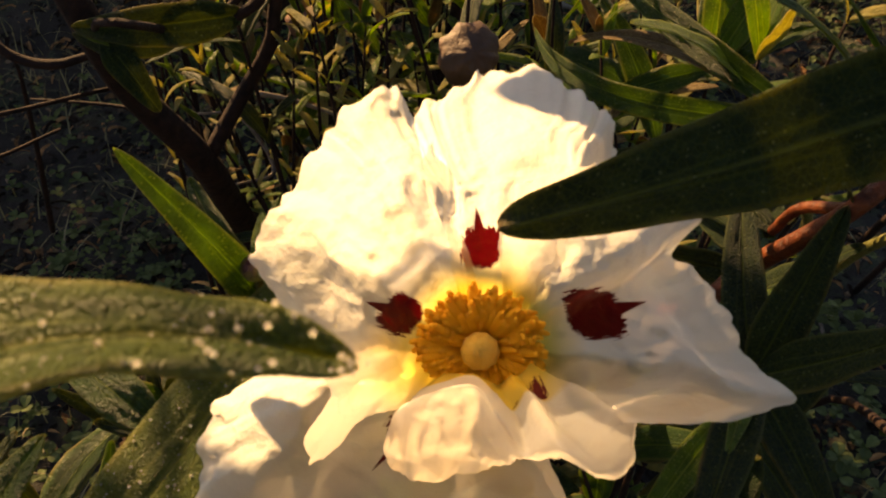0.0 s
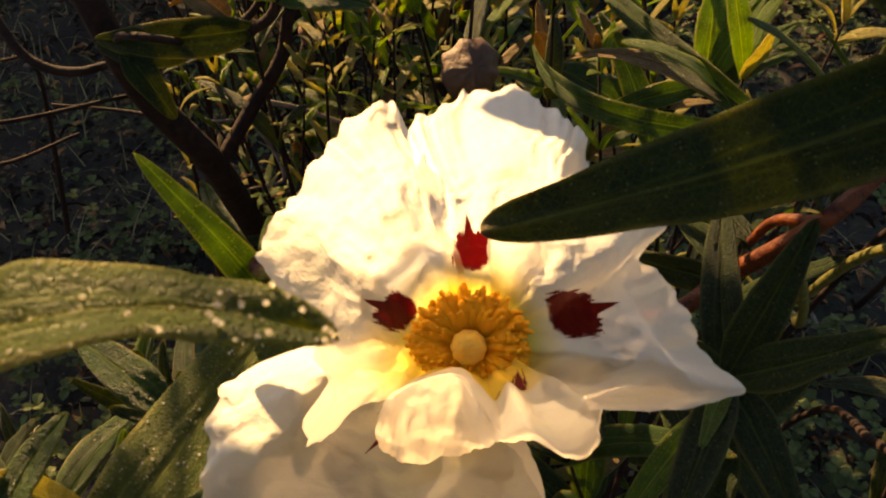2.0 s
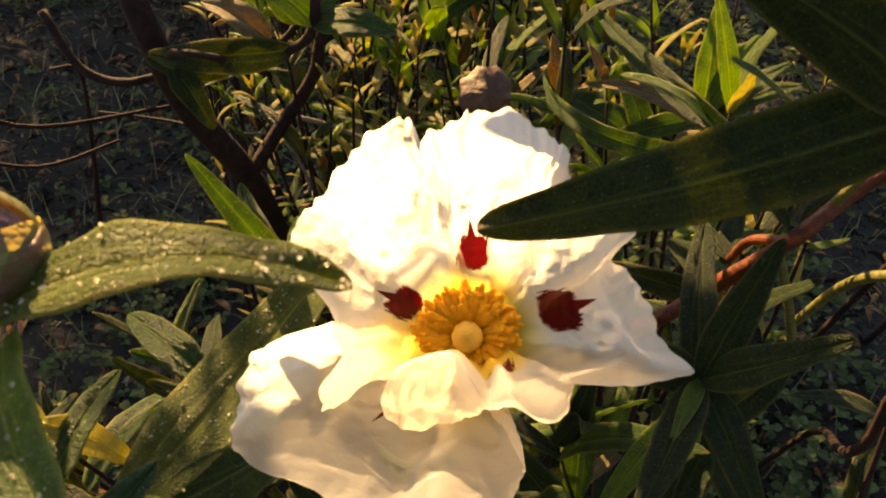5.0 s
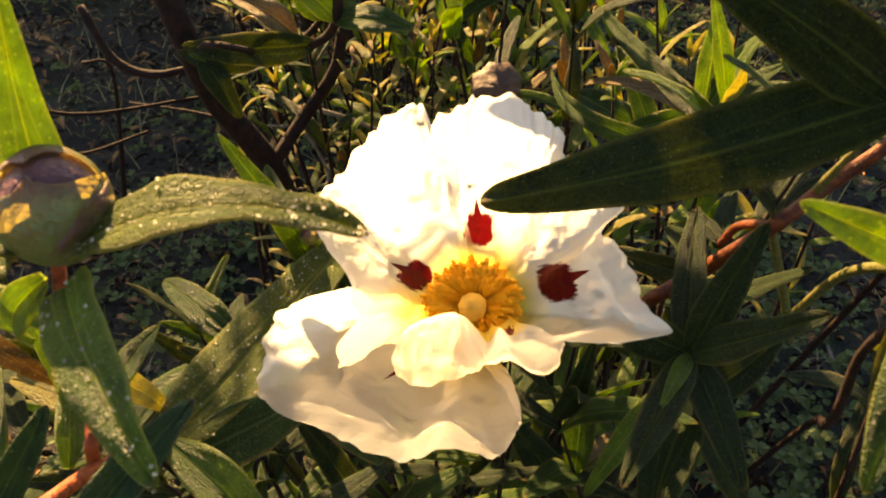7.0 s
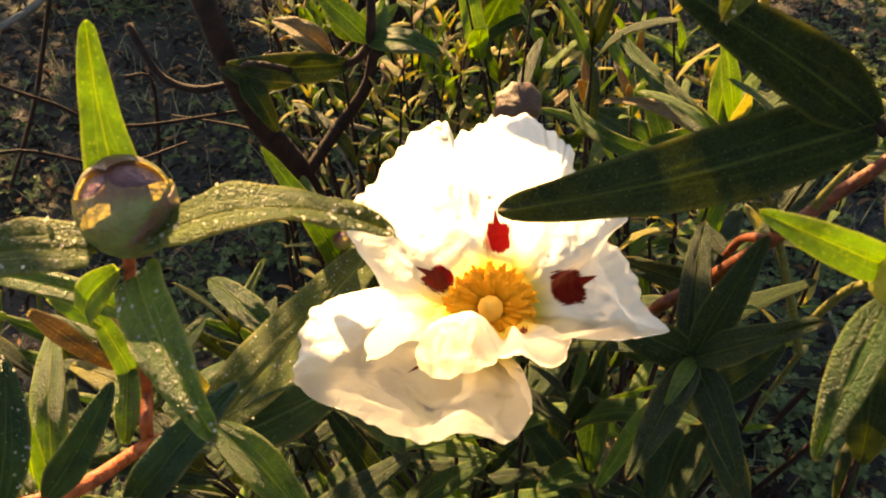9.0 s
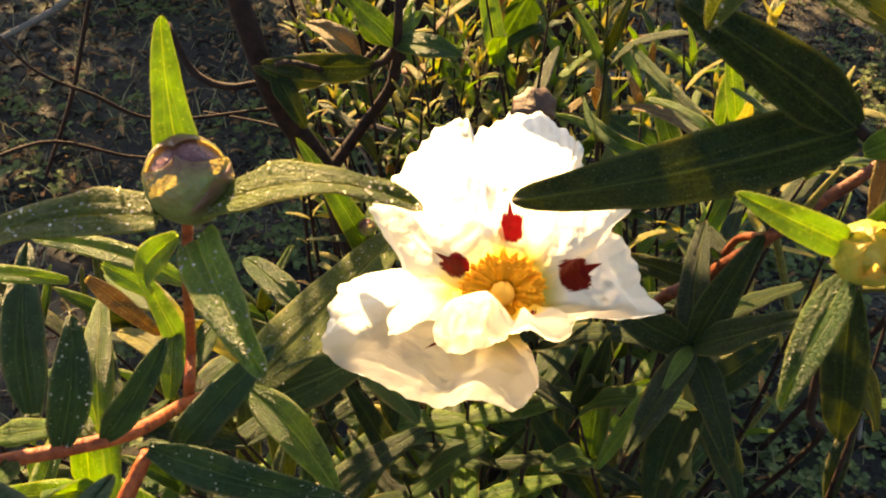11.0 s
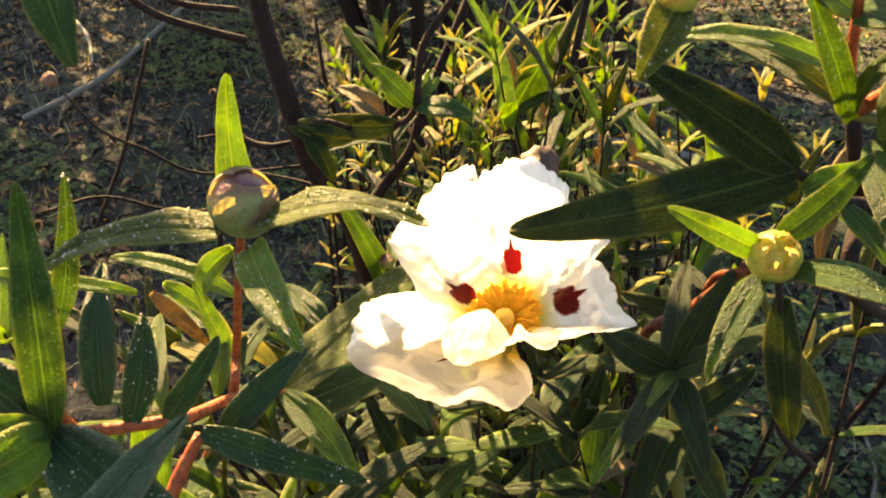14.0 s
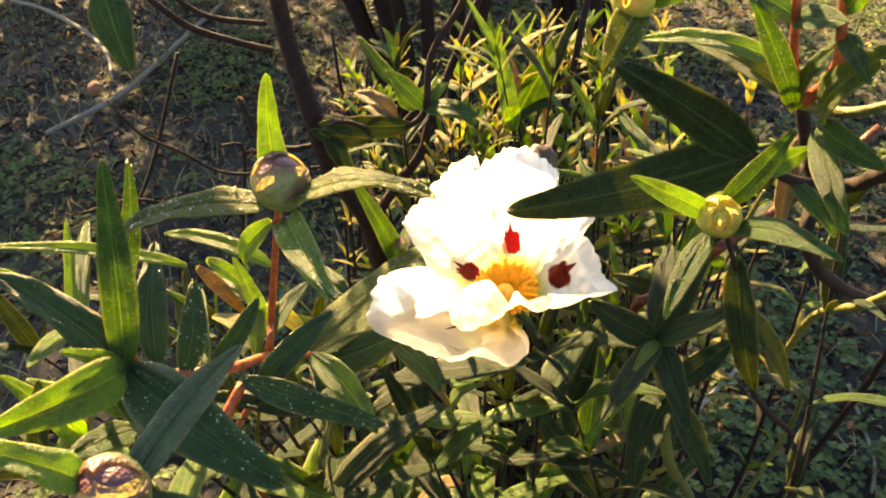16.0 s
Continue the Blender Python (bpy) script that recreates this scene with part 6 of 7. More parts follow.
rear_shoot = thing("rear_shoot", (0.0067, 0.2700, -0.0100), "leafy shoot of green leaves below the flower", "shrub shoot", "rear shoots")
leafy(rear_shoot, (0.0067, 0.2700, -0.0100), (0.0171, 0.2002, 0.3324), 9, 0.05, 342, leaf_shade_dark, bark_dark, 0.15)

rear_shoot = thing("rear_shoot", (0.0602, 0.2744, -0.0100), "leafy shoot of green leaves below the flower", "shrub shoot", "rear shoots")
leafy(rear_shoot, (0.0602, 0.2744, -0.0100), (0.0924, 0.2135, 0.4446), 9, 0.05, 343, leaf_shade_dark, bark_dark, 0.15)

rear_shoot = thing("rear_shoot", (0.0363, 0.2700, -0.0100), "leafy shoot of green leaves below the flower", "shrub shoot", "rear shoots")
leafy(rear_shoot, (0.0363, 0.2700, -0.0100), (0.0743, 0.2336, 0.4381), 9, 0.05, 344, leaf_young, bark_dark, 0.15)

rear_shoot = thing("rear_shoot", (0.0673, 0.2700, -0.0100), "leafy shoot of green leaves below the flower", "shrub shoot", "rear shoots")
leafy(rear_shoot, (0.0673, 0.2700, -0.0100), (0.1158, 0.2105, 0.4448), 9, 0.05, 345, leaf_shade_dark, bark_dark, 0.15)

rear_shoot = thing("rear_shoot", (0.0172, 0.3437, -0.0100), "leafy shoot of green leaves below the flower", "shrub shoot", "rear shoots")
leafy(rear_shoot, (0.0172, 0.3437, -0.0100), (0.0365, 0.2757, 0.4362), 9, 0.05, 346, leaf_shade_dark, bark_dark, 0.15)

rear_shoot = thing("rear_shoot", (0.0045, 0.3004, -0.0100), "leafy shoot of green leaves below the flower", "shrub shoot", "rear shoots")
leafy(rear_shoot, (0.0045, 0.3004, -0.0100), (0.0187, 0.2799, 0.4512), 9, 0.05, 347, leaf_shade_dark, bark_dark, 0.15)

rear_shoot = thing("rear_shoot", (-0.0231, 0.3343, -0.0100), "leafy shoot of green leaves below the flower", "shrub shoot", "rear shoots")
leafy(rear_shoot, (-0.0231, 0.3343, -0.0100), (-0.0082, 0.3058, 0.4464), 9, 0.05, 348, leaf_young, bark_dark, 0.15)

rear_shoot = thing("rear_shoot", (-0.0189, 0.3400, -0.0100), "leafy shoot of green leaves below the flower", "shrub shoot", "rear shoots")
leafy(rear_shoot, (-0.0189, 0.3400, -0.0100), (-0.0503, 0.3019, 0.4382), 9, 0.05, 349, leaf_shade_dark, bark_dark, 0.15)

rear_shoot = thing("rear_shoot", (-0.0347, 0.4189, -0.0100), "leafy shoot of narrow green leaves behind the flower", "shrub shoot", "rear shoots")
leafy(rear_shoot, (-0.0347, 0.4189, -0.0100), (-0.0438, 0.3940, 0.4186), 8, 0.034, 350, leaf_green, bark_dark, 0.3)

rear_shoot = thing("rear_shoot", (0.0064, 0.4059, -0.0100), "leafy shoot of narrow green leaves behind the flower", "shrub shoot", "rear shoots")
leafy(rear_shoot, (0.0064, 0.4059, -0.0100), (-0.0214, 0.3647, 0.4151), 8, 0.034, 351, leaf_young, bark_dark, 0.3)

rear_shoot = thing("rear_shoot", (-0.0248, 0.4599, -0.0100), "leafy shoot of narrow green leaves behind the flower", "shrub shoot", "rear shoots")
leafy(rear_shoot, (-0.0248, 0.4599, -0.0100), (-0.0218, 0.4369, 0.4044), 8, 0.034, 352, leaf_young, bark_dark, 0.3)

rear_shoot = thing("rear_shoot", (-0.0276, 0.3943, -0.0100), "leafy shoot of narrow green leaves behind the flower", "shrub shoot", "rear shoots")
leafy(rear_shoot, (-0.0276, 0.3943, -0.0100), (-0.0163, 0.3658, 0.3904), 8, 0.034, 353, leaf_young, bark_dark, 0.3)

rear_shoot = thing("rear_shoot", (0.0081, 0.4136, -0.0100), "leafy shoot of narrow green leaves behind the flower", "shrub shoot", "rear shoots")
leafy(rear_shoot, (0.0081, 0.4136, -0.0100), (0.0016, 0.3862, 0.3797), 8, 0.034, 354, leaf_green, bark_dark, 0.3)

rear_shoot = thing("rear_shoot", (-0.0289, 0.3680, -0.0100), "leafy shoot of narrow green leaves behind the flower", "shrub shoot", "rear shoots")
leafy(rear_shoot, (-0.0289, 0.3680, -0.0100), (-0.0175, 0.3234, 0.3970), 8, 0.034, 355, leaf_young, bark_dark, 0.3)

rear_shoot = thing("rear_shoot", (-0.0119, 0.5234, -0.0100), "leafy shoot of narrow green leaves behind the flower", "shrub shoot", "rear shoots")
leafy(rear_shoot, (-0.0119, 0.5234, -0.0100), (-0.0032, 0.4535, 0.3839), 8, 0.034, 356, leaf_young, bark_dark, 0.3)

rear_shoot = thing("rear_shoot", (-0.0105, 0.5276, -0.0100), "leafy shoot of narrow green leaves behind the flower", "shrub shoot", "rear shoots")
leafy(rear_shoot, (-0.0105, 0.5276, -0.0100), (0.0076, 0.4811, 0.3965), 8, 0.034, 357, leaf_young, bark_dark, 0.3)

rear_shoot = thing("rear_shoot", (-0.0424, 0.4599, -0.0100), "leafy shoot of narrow green leaves behind the flower", "shrub shoot", "rear shoots")
leafy(rear_shoot, (-0.0424, 0.4599, -0.0100), (-0.0889, 0.4194, 0.4034), 8, 0.034, 358, leaf_green, bark_dark, 0.3)

rear_shoot = thing("rear_shoot", (-0.0372, 0.4298, -0.0100), "leafy shoot of narrow green leaves behind the flower", "shrub shoot", "rear shoots")
leafy(rear_shoot, (-0.0372, 0.4298, -0.0100), (-0.0945, 0.3859, 0.3834), 8, 0.034, 359, leaf_young, bark_dark, 0.3)

rear_shoot = thing("rear_shoot", (-0.0407, 0.4135, -0.0100), "leafy shoot of narrow green leaves behind the flower", "shrub shoot", "rear shoots")
leafy(rear_shoot, (-0.0407, 0.4135, -0.0100), (-0.0507, 0.3730, 0.3752), 8, 0.034, 360, leaf_young, bark_dark, 0.3)

rear_shoot = thing("rear_shoot", (-0.0036, 0.4552, -0.0100), "leafy shoot of narrow green leaves behind the flower", "shrub shoot", "rear shoots")
leafy(rear_shoot, (-0.0036, 0.4552, -0.0100), (0.0248, 0.4141, 0.3869), 8, 0.034, 361, leaf_young, bark_dark, 0.3)

rear_shoot = thing("rear_shoot", (0.0200, 0.5031, -0.0100), "leafy shoot of narrow green leaves behind the flower", "shrub shoot", "rear shoots")
leafy(rear_shoot, (0.0200, 0.5031, -0.0100), (0.0501, 0.4387, 0.3907), 8, 0.034, 362, leaf_green, bark_dark, 0.3)

rear_shoot = thing("rear_shoot", (0.0533, 0.4165, -0.0100), "leafy shoot of narrow green leaves behind the flower", "shrub shoot", "rear shoots")
leafy(rear_shoot, (0.0533, 0.4165, -0.0100), (0.0668, 0.3716, 0.3870), 8, 0.034, 363, leaf_young, bark_dark, 0.3)

rear_shoot = thing("rear_shoot", (-0.0906, 0.4569, -0.0100), "leafy shoot of narrow green leaves behind the flower", "shrub shoot", "rear shoots")
leafy(rear_shoot, (-0.0906, 0.4569, -0.0100), (-0.1198, 0.4242, 0.3871), 8, 0.034, 364, leaf_young, bark_dark, 0.3)

rear_shoot = thing("rear_shoot", (-0.0006, 0.3721, -0.0100), "leafy shoot of narrow green leaves behind the flower", "shrub shoot", "rear shoots")
leafy(rear_shoot, (-0.0006, 0.3721, -0.0100), (0.0162, 0.3417, 0.3776), 8, 0.034, 365, leaf_young, bark_dark, 0.3)

# small rear shoots, many given the gold colour that imitates sunlight
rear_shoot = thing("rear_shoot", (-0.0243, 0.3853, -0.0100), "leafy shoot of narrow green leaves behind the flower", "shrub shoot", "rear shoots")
leafy(rear_shoot, (-0.0243, 0.3853, -0.0100), (-0.0227, 0.3218, 0.4279), 9, 0.026, 366, leaf_lit_gold, bark_dark, 0.3)

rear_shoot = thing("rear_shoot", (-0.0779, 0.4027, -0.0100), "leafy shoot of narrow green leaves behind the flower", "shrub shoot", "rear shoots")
leafy(rear_shoot, (-0.0779, 0.4027, -0.0100), (-0.1060, 0.3801, 0.3862), 9, 0.018, 367, leaf_lit_gold, bark_dark, 0.3)

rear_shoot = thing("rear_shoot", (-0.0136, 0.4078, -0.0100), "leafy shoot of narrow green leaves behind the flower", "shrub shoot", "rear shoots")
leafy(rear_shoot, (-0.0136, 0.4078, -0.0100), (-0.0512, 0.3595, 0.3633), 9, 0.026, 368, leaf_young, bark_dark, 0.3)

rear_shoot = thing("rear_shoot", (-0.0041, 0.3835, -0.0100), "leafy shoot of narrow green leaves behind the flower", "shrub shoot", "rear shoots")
leafy(rear_shoot, (-0.0041, 0.3835, -0.0100), (-0.0396, 0.3434, 0.3922), 9, 0.026, 369, leaf_lit_gold, bark_dark, 0.3)

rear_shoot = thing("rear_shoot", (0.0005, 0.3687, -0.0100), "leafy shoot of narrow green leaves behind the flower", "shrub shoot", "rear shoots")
leafy(rear_shoot, (0.0005, 0.3687, -0.0100), (-0.0259, 0.3160, 0.4439), 9, 0.018, 370, leaf_lit_gold, bark_dark, 0.3)

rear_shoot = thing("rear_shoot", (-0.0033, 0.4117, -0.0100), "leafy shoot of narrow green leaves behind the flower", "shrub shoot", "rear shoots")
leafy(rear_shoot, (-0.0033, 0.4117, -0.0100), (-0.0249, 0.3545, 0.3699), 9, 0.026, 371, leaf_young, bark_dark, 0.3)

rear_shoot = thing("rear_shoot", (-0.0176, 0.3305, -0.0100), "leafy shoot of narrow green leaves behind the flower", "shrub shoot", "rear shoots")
leafy(rear_shoot, (-0.0176, 0.3305, -0.0100), (-0.0289, 0.3058, 0.4081), 9, 0.022, 372, leaf_lit_gold, bark_dark, 0.3)

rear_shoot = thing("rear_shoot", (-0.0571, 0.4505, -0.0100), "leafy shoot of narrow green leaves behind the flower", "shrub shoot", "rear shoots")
leafy(rear_shoot, (-0.0571, 0.4505, -0.0100), (-0.0760, 0.3868, 0.4093), 9, 0.018, 373, leaf_lit_gold, bark_dark, 0.3)

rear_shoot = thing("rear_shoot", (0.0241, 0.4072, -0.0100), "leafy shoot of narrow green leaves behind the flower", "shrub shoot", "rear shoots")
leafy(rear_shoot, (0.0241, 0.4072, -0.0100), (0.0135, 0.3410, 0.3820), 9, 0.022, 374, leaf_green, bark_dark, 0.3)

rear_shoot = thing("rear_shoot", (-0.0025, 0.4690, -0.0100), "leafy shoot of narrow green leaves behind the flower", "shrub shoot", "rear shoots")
leafy(rear_shoot, (-0.0025, 0.4690, -0.0100), (0.0067, 0.4162, 0.4058), 9, 0.022, 375, leaf_lit_gold, bark_dark, 0.3)

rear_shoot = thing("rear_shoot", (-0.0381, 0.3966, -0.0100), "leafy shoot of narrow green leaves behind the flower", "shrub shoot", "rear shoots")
leafy(rear_shoot, (-0.0381, 0.3966, -0.0100), (-0.0835, 0.3445, 0.4134), 9, 0.018, 376, leaf_lit_gold, bark_dark, 0.3)

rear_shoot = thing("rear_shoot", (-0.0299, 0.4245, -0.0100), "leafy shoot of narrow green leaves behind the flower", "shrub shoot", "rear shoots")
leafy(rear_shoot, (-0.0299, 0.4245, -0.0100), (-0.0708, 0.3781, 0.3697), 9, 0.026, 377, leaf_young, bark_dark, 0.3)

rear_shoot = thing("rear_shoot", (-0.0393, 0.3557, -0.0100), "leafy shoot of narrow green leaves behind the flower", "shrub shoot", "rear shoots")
leafy(rear_shoot, (-0.0393, 0.3557, -0.0100), (-0.0759, 0.3014, 0.4044), 9, 0.018, 378, leaf_lit_gold, bark_dark, 0.3)

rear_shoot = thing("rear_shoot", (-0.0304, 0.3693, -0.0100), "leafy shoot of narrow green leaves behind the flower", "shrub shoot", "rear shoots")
leafy(rear_shoot, (-0.0304, 0.3693, -0.0100), (-0.0352, 0.3031, 0.3981), 9, 0.018, 379, leaf_lit_gold, bark_dark, 0.3)

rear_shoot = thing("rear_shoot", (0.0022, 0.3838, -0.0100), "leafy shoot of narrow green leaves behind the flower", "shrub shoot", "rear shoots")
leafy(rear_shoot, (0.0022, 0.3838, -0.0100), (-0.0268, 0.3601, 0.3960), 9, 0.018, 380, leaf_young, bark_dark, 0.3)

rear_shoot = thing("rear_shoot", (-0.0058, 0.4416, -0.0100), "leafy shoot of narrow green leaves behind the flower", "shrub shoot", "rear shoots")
leafy(rear_shoot, (-0.0058, 0.4416, -0.0100), (-0.0411, 0.3735, 0.4031), 9, 0.018, 381, leaf_lit_gold, bark_dark, 0.3)

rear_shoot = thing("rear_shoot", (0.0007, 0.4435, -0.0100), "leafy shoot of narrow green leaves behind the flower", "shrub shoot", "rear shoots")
leafy(rear_shoot, (0.0007, 0.4435, -0.0100), (-0.0101, 0.4213, 0.4073), 9, 0.026, 382, leaf_lit_gold, bark_dark, 0.3)

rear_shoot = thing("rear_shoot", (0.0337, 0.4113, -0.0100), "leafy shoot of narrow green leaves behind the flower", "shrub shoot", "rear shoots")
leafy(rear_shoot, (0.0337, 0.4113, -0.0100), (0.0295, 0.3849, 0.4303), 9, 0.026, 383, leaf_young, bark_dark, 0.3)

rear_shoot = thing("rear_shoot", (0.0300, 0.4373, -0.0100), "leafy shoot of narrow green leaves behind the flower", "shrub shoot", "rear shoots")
leafy(rear_shoot, (0.0300, 0.4373, -0.0100), (0.0187, 0.3840, 0.3746), 9, 0.026, 384, leaf_lit_gold, bark_dark, 0.3)

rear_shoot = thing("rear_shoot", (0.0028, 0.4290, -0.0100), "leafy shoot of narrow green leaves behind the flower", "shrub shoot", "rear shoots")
leafy(rear_shoot, (0.0028, 0.4290, -0.0100), (0.0340, 0.4007, 0.4198), 9, 0.018, 385, leaf_lit_gold, bark_dark, 0.3)

rear_shoot = thing("rear_shoot", (-0.0417, 0.4192, -0.0100), "leafy shoot of narrow green leaves behind the flower", "shrub shoot", "rear shoots")
leafy(rear_shoot, (-0.0417, 0.4192, -0.0100), (-0.0785, 0.3707, 0.3924), 9, 0.026, 386, leaf_green, bark_dark, 0.3)

rear_shoot = thing("rear_shoot", (-0.0066, 0.4433, -0.0100), "leafy shoot of narrow green leaves behind the flower", "shrub shoot", "rear shoots")
leafy(rear_shoot, (-0.0066, 0.4433, -0.0100), (-0.0275, 0.3769, 0.3890), 9, 0.022, 387, leaf_lit_gold, bark_dark, 0.3)

rear_shoot = thing("rear_shoot", (-0.0529, 0.3391, -0.0100), "leafy shoot of narrow green leaves behind the flower", "shrub shoot", "rear shoots")
leafy(rear_shoot, (-0.0529, 0.3391, -0.0100), (-0.0694, 0.3189, 0.3872), 9, 0.018, 388, leaf_lit_gold, bark_dark, 0.3)

rear_shoot = thing("rear_shoot", (-0.0059, 0.3680, -0.0100), "leafy shoot of narrow green leaves behind the flower", "shrub shoot", "rear shoots")
leafy(rear_shoot, (-0.0059, 0.3680, -0.0100), (-0.0380, 0.3474, 0.3669), 9, 0.018, 389, leaf_young, bark_dark, 0.3)

rear_shoot = thing("rear_shoot", (-0.0014, 0.3247, -0.0100), "leafy shoot of narrow green leaves behind the flower", "shrub shoot", "rear shoots")
leafy(rear_shoot, (-0.0014, 0.3247, -0.0100), (-0.0274, 0.2989, 0.4213), 9, 0.018, 390, leaf_lit_gold, bark_dark, 0.3)

rear_shoot = thing("rear_shoot", (-0.0222, 0.3909, -0.0100), "leafy shoot of narrow green leaves behind the flower", "shrub shoot", "rear shoots")
leafy(rear_shoot, (-0.0222, 0.3909, -0.0100), (-0.0576, 0.3318, 0.4159), 9, 0.018, 391, leaf_lit_gold, bark_dark, 0.3)

rear_shoot = thing("rear_shoot", (-0.0167, 0.4073, -0.0100), "leafy shoot of narrow green leaves behind the flower", "shrub shoot", "rear shoots")
leafy(rear_shoot, (-0.0167, 0.4073, -0.0100), (-0.0530, 0.3598, 0.4167), 9, 0.018, 392, leaf_young, bark_dark, 0.3)

rear_shoot = thing("rear_shoot", (-0.0437, 0.3926, -0.0100), "leafy shoot of narrow green leaves behind the flower", "shrub shoot", "rear shoots")
leafy(rear_shoot, (-0.0437, 0.3926, -0.0100), (-0.0982, 0.3625, 0.3707), 9, 0.022, 393, leaf_lit_gold, bark_dark, 0.3)

rear_shoot = thing("rear_shoot", (-0.0212, 0.3882, -0.0100), "leafy shoot of narrow green leaves behind the flower", "shrub shoot", "rear shoots")
leafy(rear_shoot, (-0.0212, 0.3882, -0.0100), (-0.0467, 0.3517, 0.3814), 9, 0.018, 394, leaf_lit_gold, bark_dark, 0.3)

rear_shoot = thing("rear_shoot", (-0.0145, 0.4722, -0.0100), "leafy shoot of narrow green leaves behind the flower", "shrub shoot", "rear shoots")
leafy(rear_shoot, (-0.0145, 0.4722, -0.0100), (-0.0502, 0.4135, 0.4002), 9, 0.022, 395, leaf_young, bark_dark, 0.3)

rear_shoot = thing("rear_shoot", (-0.0152, 0.3967, -0.0100), "leafy shoot of narrow green leaves behind the flower", "shrub shoot", "rear shoots")
leafy(rear_shoot, (-0.0152, 0.3967, -0.0100), (-0.0235, 0.3504, 0.3695), 9, 0.018, 396, leaf_lit_gold, bark_dark, 0.3)

rear_shoot = thing("rear_shoot", (-0.0267, 0.4309, -0.0100), "leafy shoot of narrow green leaves behind the flower", "shrub shoot", "rear shoots")
leafy(rear_shoot, (-0.0267, 0.4309, -0.0100), (-0.0130, 0.4091, 0.4095), 9, 0.022, 397, leaf_lit_gold, bark_dark, 0.3)

rear_shoot = thing("rear_shoot", (-0.0542, 0.4016, -0.0100), "leafy shoot of narrow green leaves behind the flower", "shrub shoot", "rear shoots")
leafy(rear_shoot, (-0.0542, 0.4016, -0.0100), (-0.0967, 0.3572, 0.3594), 9, 0.022, 398, leaf_green, bark_dark, 0.3)

rear_shoot = thing("rear_shoot", (0.0354, 0.4137, -0.0100), "leafy shoot of narrow green leaves behind the flower", "shrub shoot", "rear shoots")
leafy(rear_shoot, (0.0354, 0.4137, -0.0100), (0.0348, 0.3633, 0.3663), 9, 0.018, 399, leaf_lit_gold, bark_dark, 0.3)

rear_shoot = thing("rear_shoot", (-0.0720, 0.4106, -0.0100), "leafy shoot of narrow green leaves behind the flower", "shrub shoot", "rear shoots")
leafy(rear_shoot, (-0.0720, 0.4106, -0.0100), (-0.0959, 0.3725, 0.3948), 9, 0.022, 400, leaf_lit_gold, bark_dark, 0.3)

rear_shoot = thing("rear_shoot", (0.0072, 0.3776, -0.0100), "leafy shoot of narrow green leaves behind the flower", "shrub shoot", "rear shoots")
leafy(rear_shoot, (0.0072, 0.3776, -0.0100), (-0.0058, 0.3314, 0.3806), 9, 0.018, 401, leaf_young, bark_dark, 0.3)

rear_shoot = thing("rear_shoot", (-0.0446, 0.4757, -0.0100), "leafy shoot of narrow green leaves behind the flower", "shrub shoot", "rear shoots")
leafy(rear_shoot, (-0.0446, 0.4757, -0.0100), (-0.0418, 0.4138, 0.3967), 9, 0.026, 402, leaf_lit_gold, bark_dark, 0.3)

rear_shoot = thing("rear_shoot", (0.0081, 0.3323, -0.0100), "leafy shoot of narrow green leaves behind the flower", "shrub shoot", "rear shoots")
leafy(rear_shoot, (0.0081, 0.3323, -0.0100), (-0.0084, 0.3080, 0.4126), 9, 0.022, 403, leaf_lit_gold, bark_dark, 0.3)

rear_shoot = thing("rear_shoot", (-0.0480, 0.4132, -0.0100), "leafy shoot of narrow green leaves behind the flower", "shrub shoot", "rear shoots")
leafy(rear_shoot, (-0.0480, 0.4132, -0.0100), (-0.0830, 0.3742, 0.3857), 9, 0.026, 404, leaf_young, bark_dark, 0.3)

rear_shoot = thing("rear_shoot", (0.0231, 0.4348, -0.0100), "leafy shoot of narrow green leaves behind the flower", "shrub shoot", "rear shoots")
leafy(rear_shoot, (0.0231, 0.4348, -0.0100), (0.0194, 0.3992, 0.4156), 9, 0.026, 405, leaf_lit_gold, bark_dark, 0.3)

rear_shoot = thing("rear_shoot", (0.0169, 0.4614, -0.0100), "leafy shoot of pale leaves with sunlight put into their colour", "shrub shoot", "rear shoots")
leafy(rear_shoot, (0.0169, 0.4614, -0.0100), (0.0061, 0.4164, 0.4147), 9, 0.026, 420, leaf_lit_gold, bark_dark, 0.4)

rear_shoot = thing("rear_shoot", (0.0329, 0.4290, -0.0100), "leafy shoot of pale leaves with sunlight put into their colour", "shrub shoot", "rear shoots")
leafy(rear_shoot, (0.0329, 0.4290, -0.0100), (0.0261, 0.3840, 0.4093), 9, 0.024, 421, leaf_lit_gold, bark_dark, 0.4)

rear_shoot = thing("rear_shoot", (0.0417, 0.4897, -0.0100), "leafy shoot of pale leaves with sunlight put into their colour", "shrub shoot", "rear shoots")
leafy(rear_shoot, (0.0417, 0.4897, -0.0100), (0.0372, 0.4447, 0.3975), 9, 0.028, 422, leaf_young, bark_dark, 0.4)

rear_shoot = thing("rear_shoot", (0.0296, 0.4042, -0.0100), "leafy shoot of pale leaves with sunlight put into their colour", "shrub shoot", "rear shoots")
leafy(rear_shoot, (0.0296, 0.4042, -0.0100), (0.0220, 0.3592, 0.4035), 9, 0.022, 423, leaf_lit_gold, bark_dark, 0.4)

rear_shoot = thing("rear_shoot", (0.0415, 0.4412, -0.0100), "leafy shoot of pale leaves with sunlight put into their colour", "shrub shoot", "rear shoots")
leafy(rear_shoot, (0.0415, 0.4412, -0.0100), (0.0369, 0.3962, 0.3854), 9, 0.024, 424, leaf_lit_gold, bark_dark, 0.4)

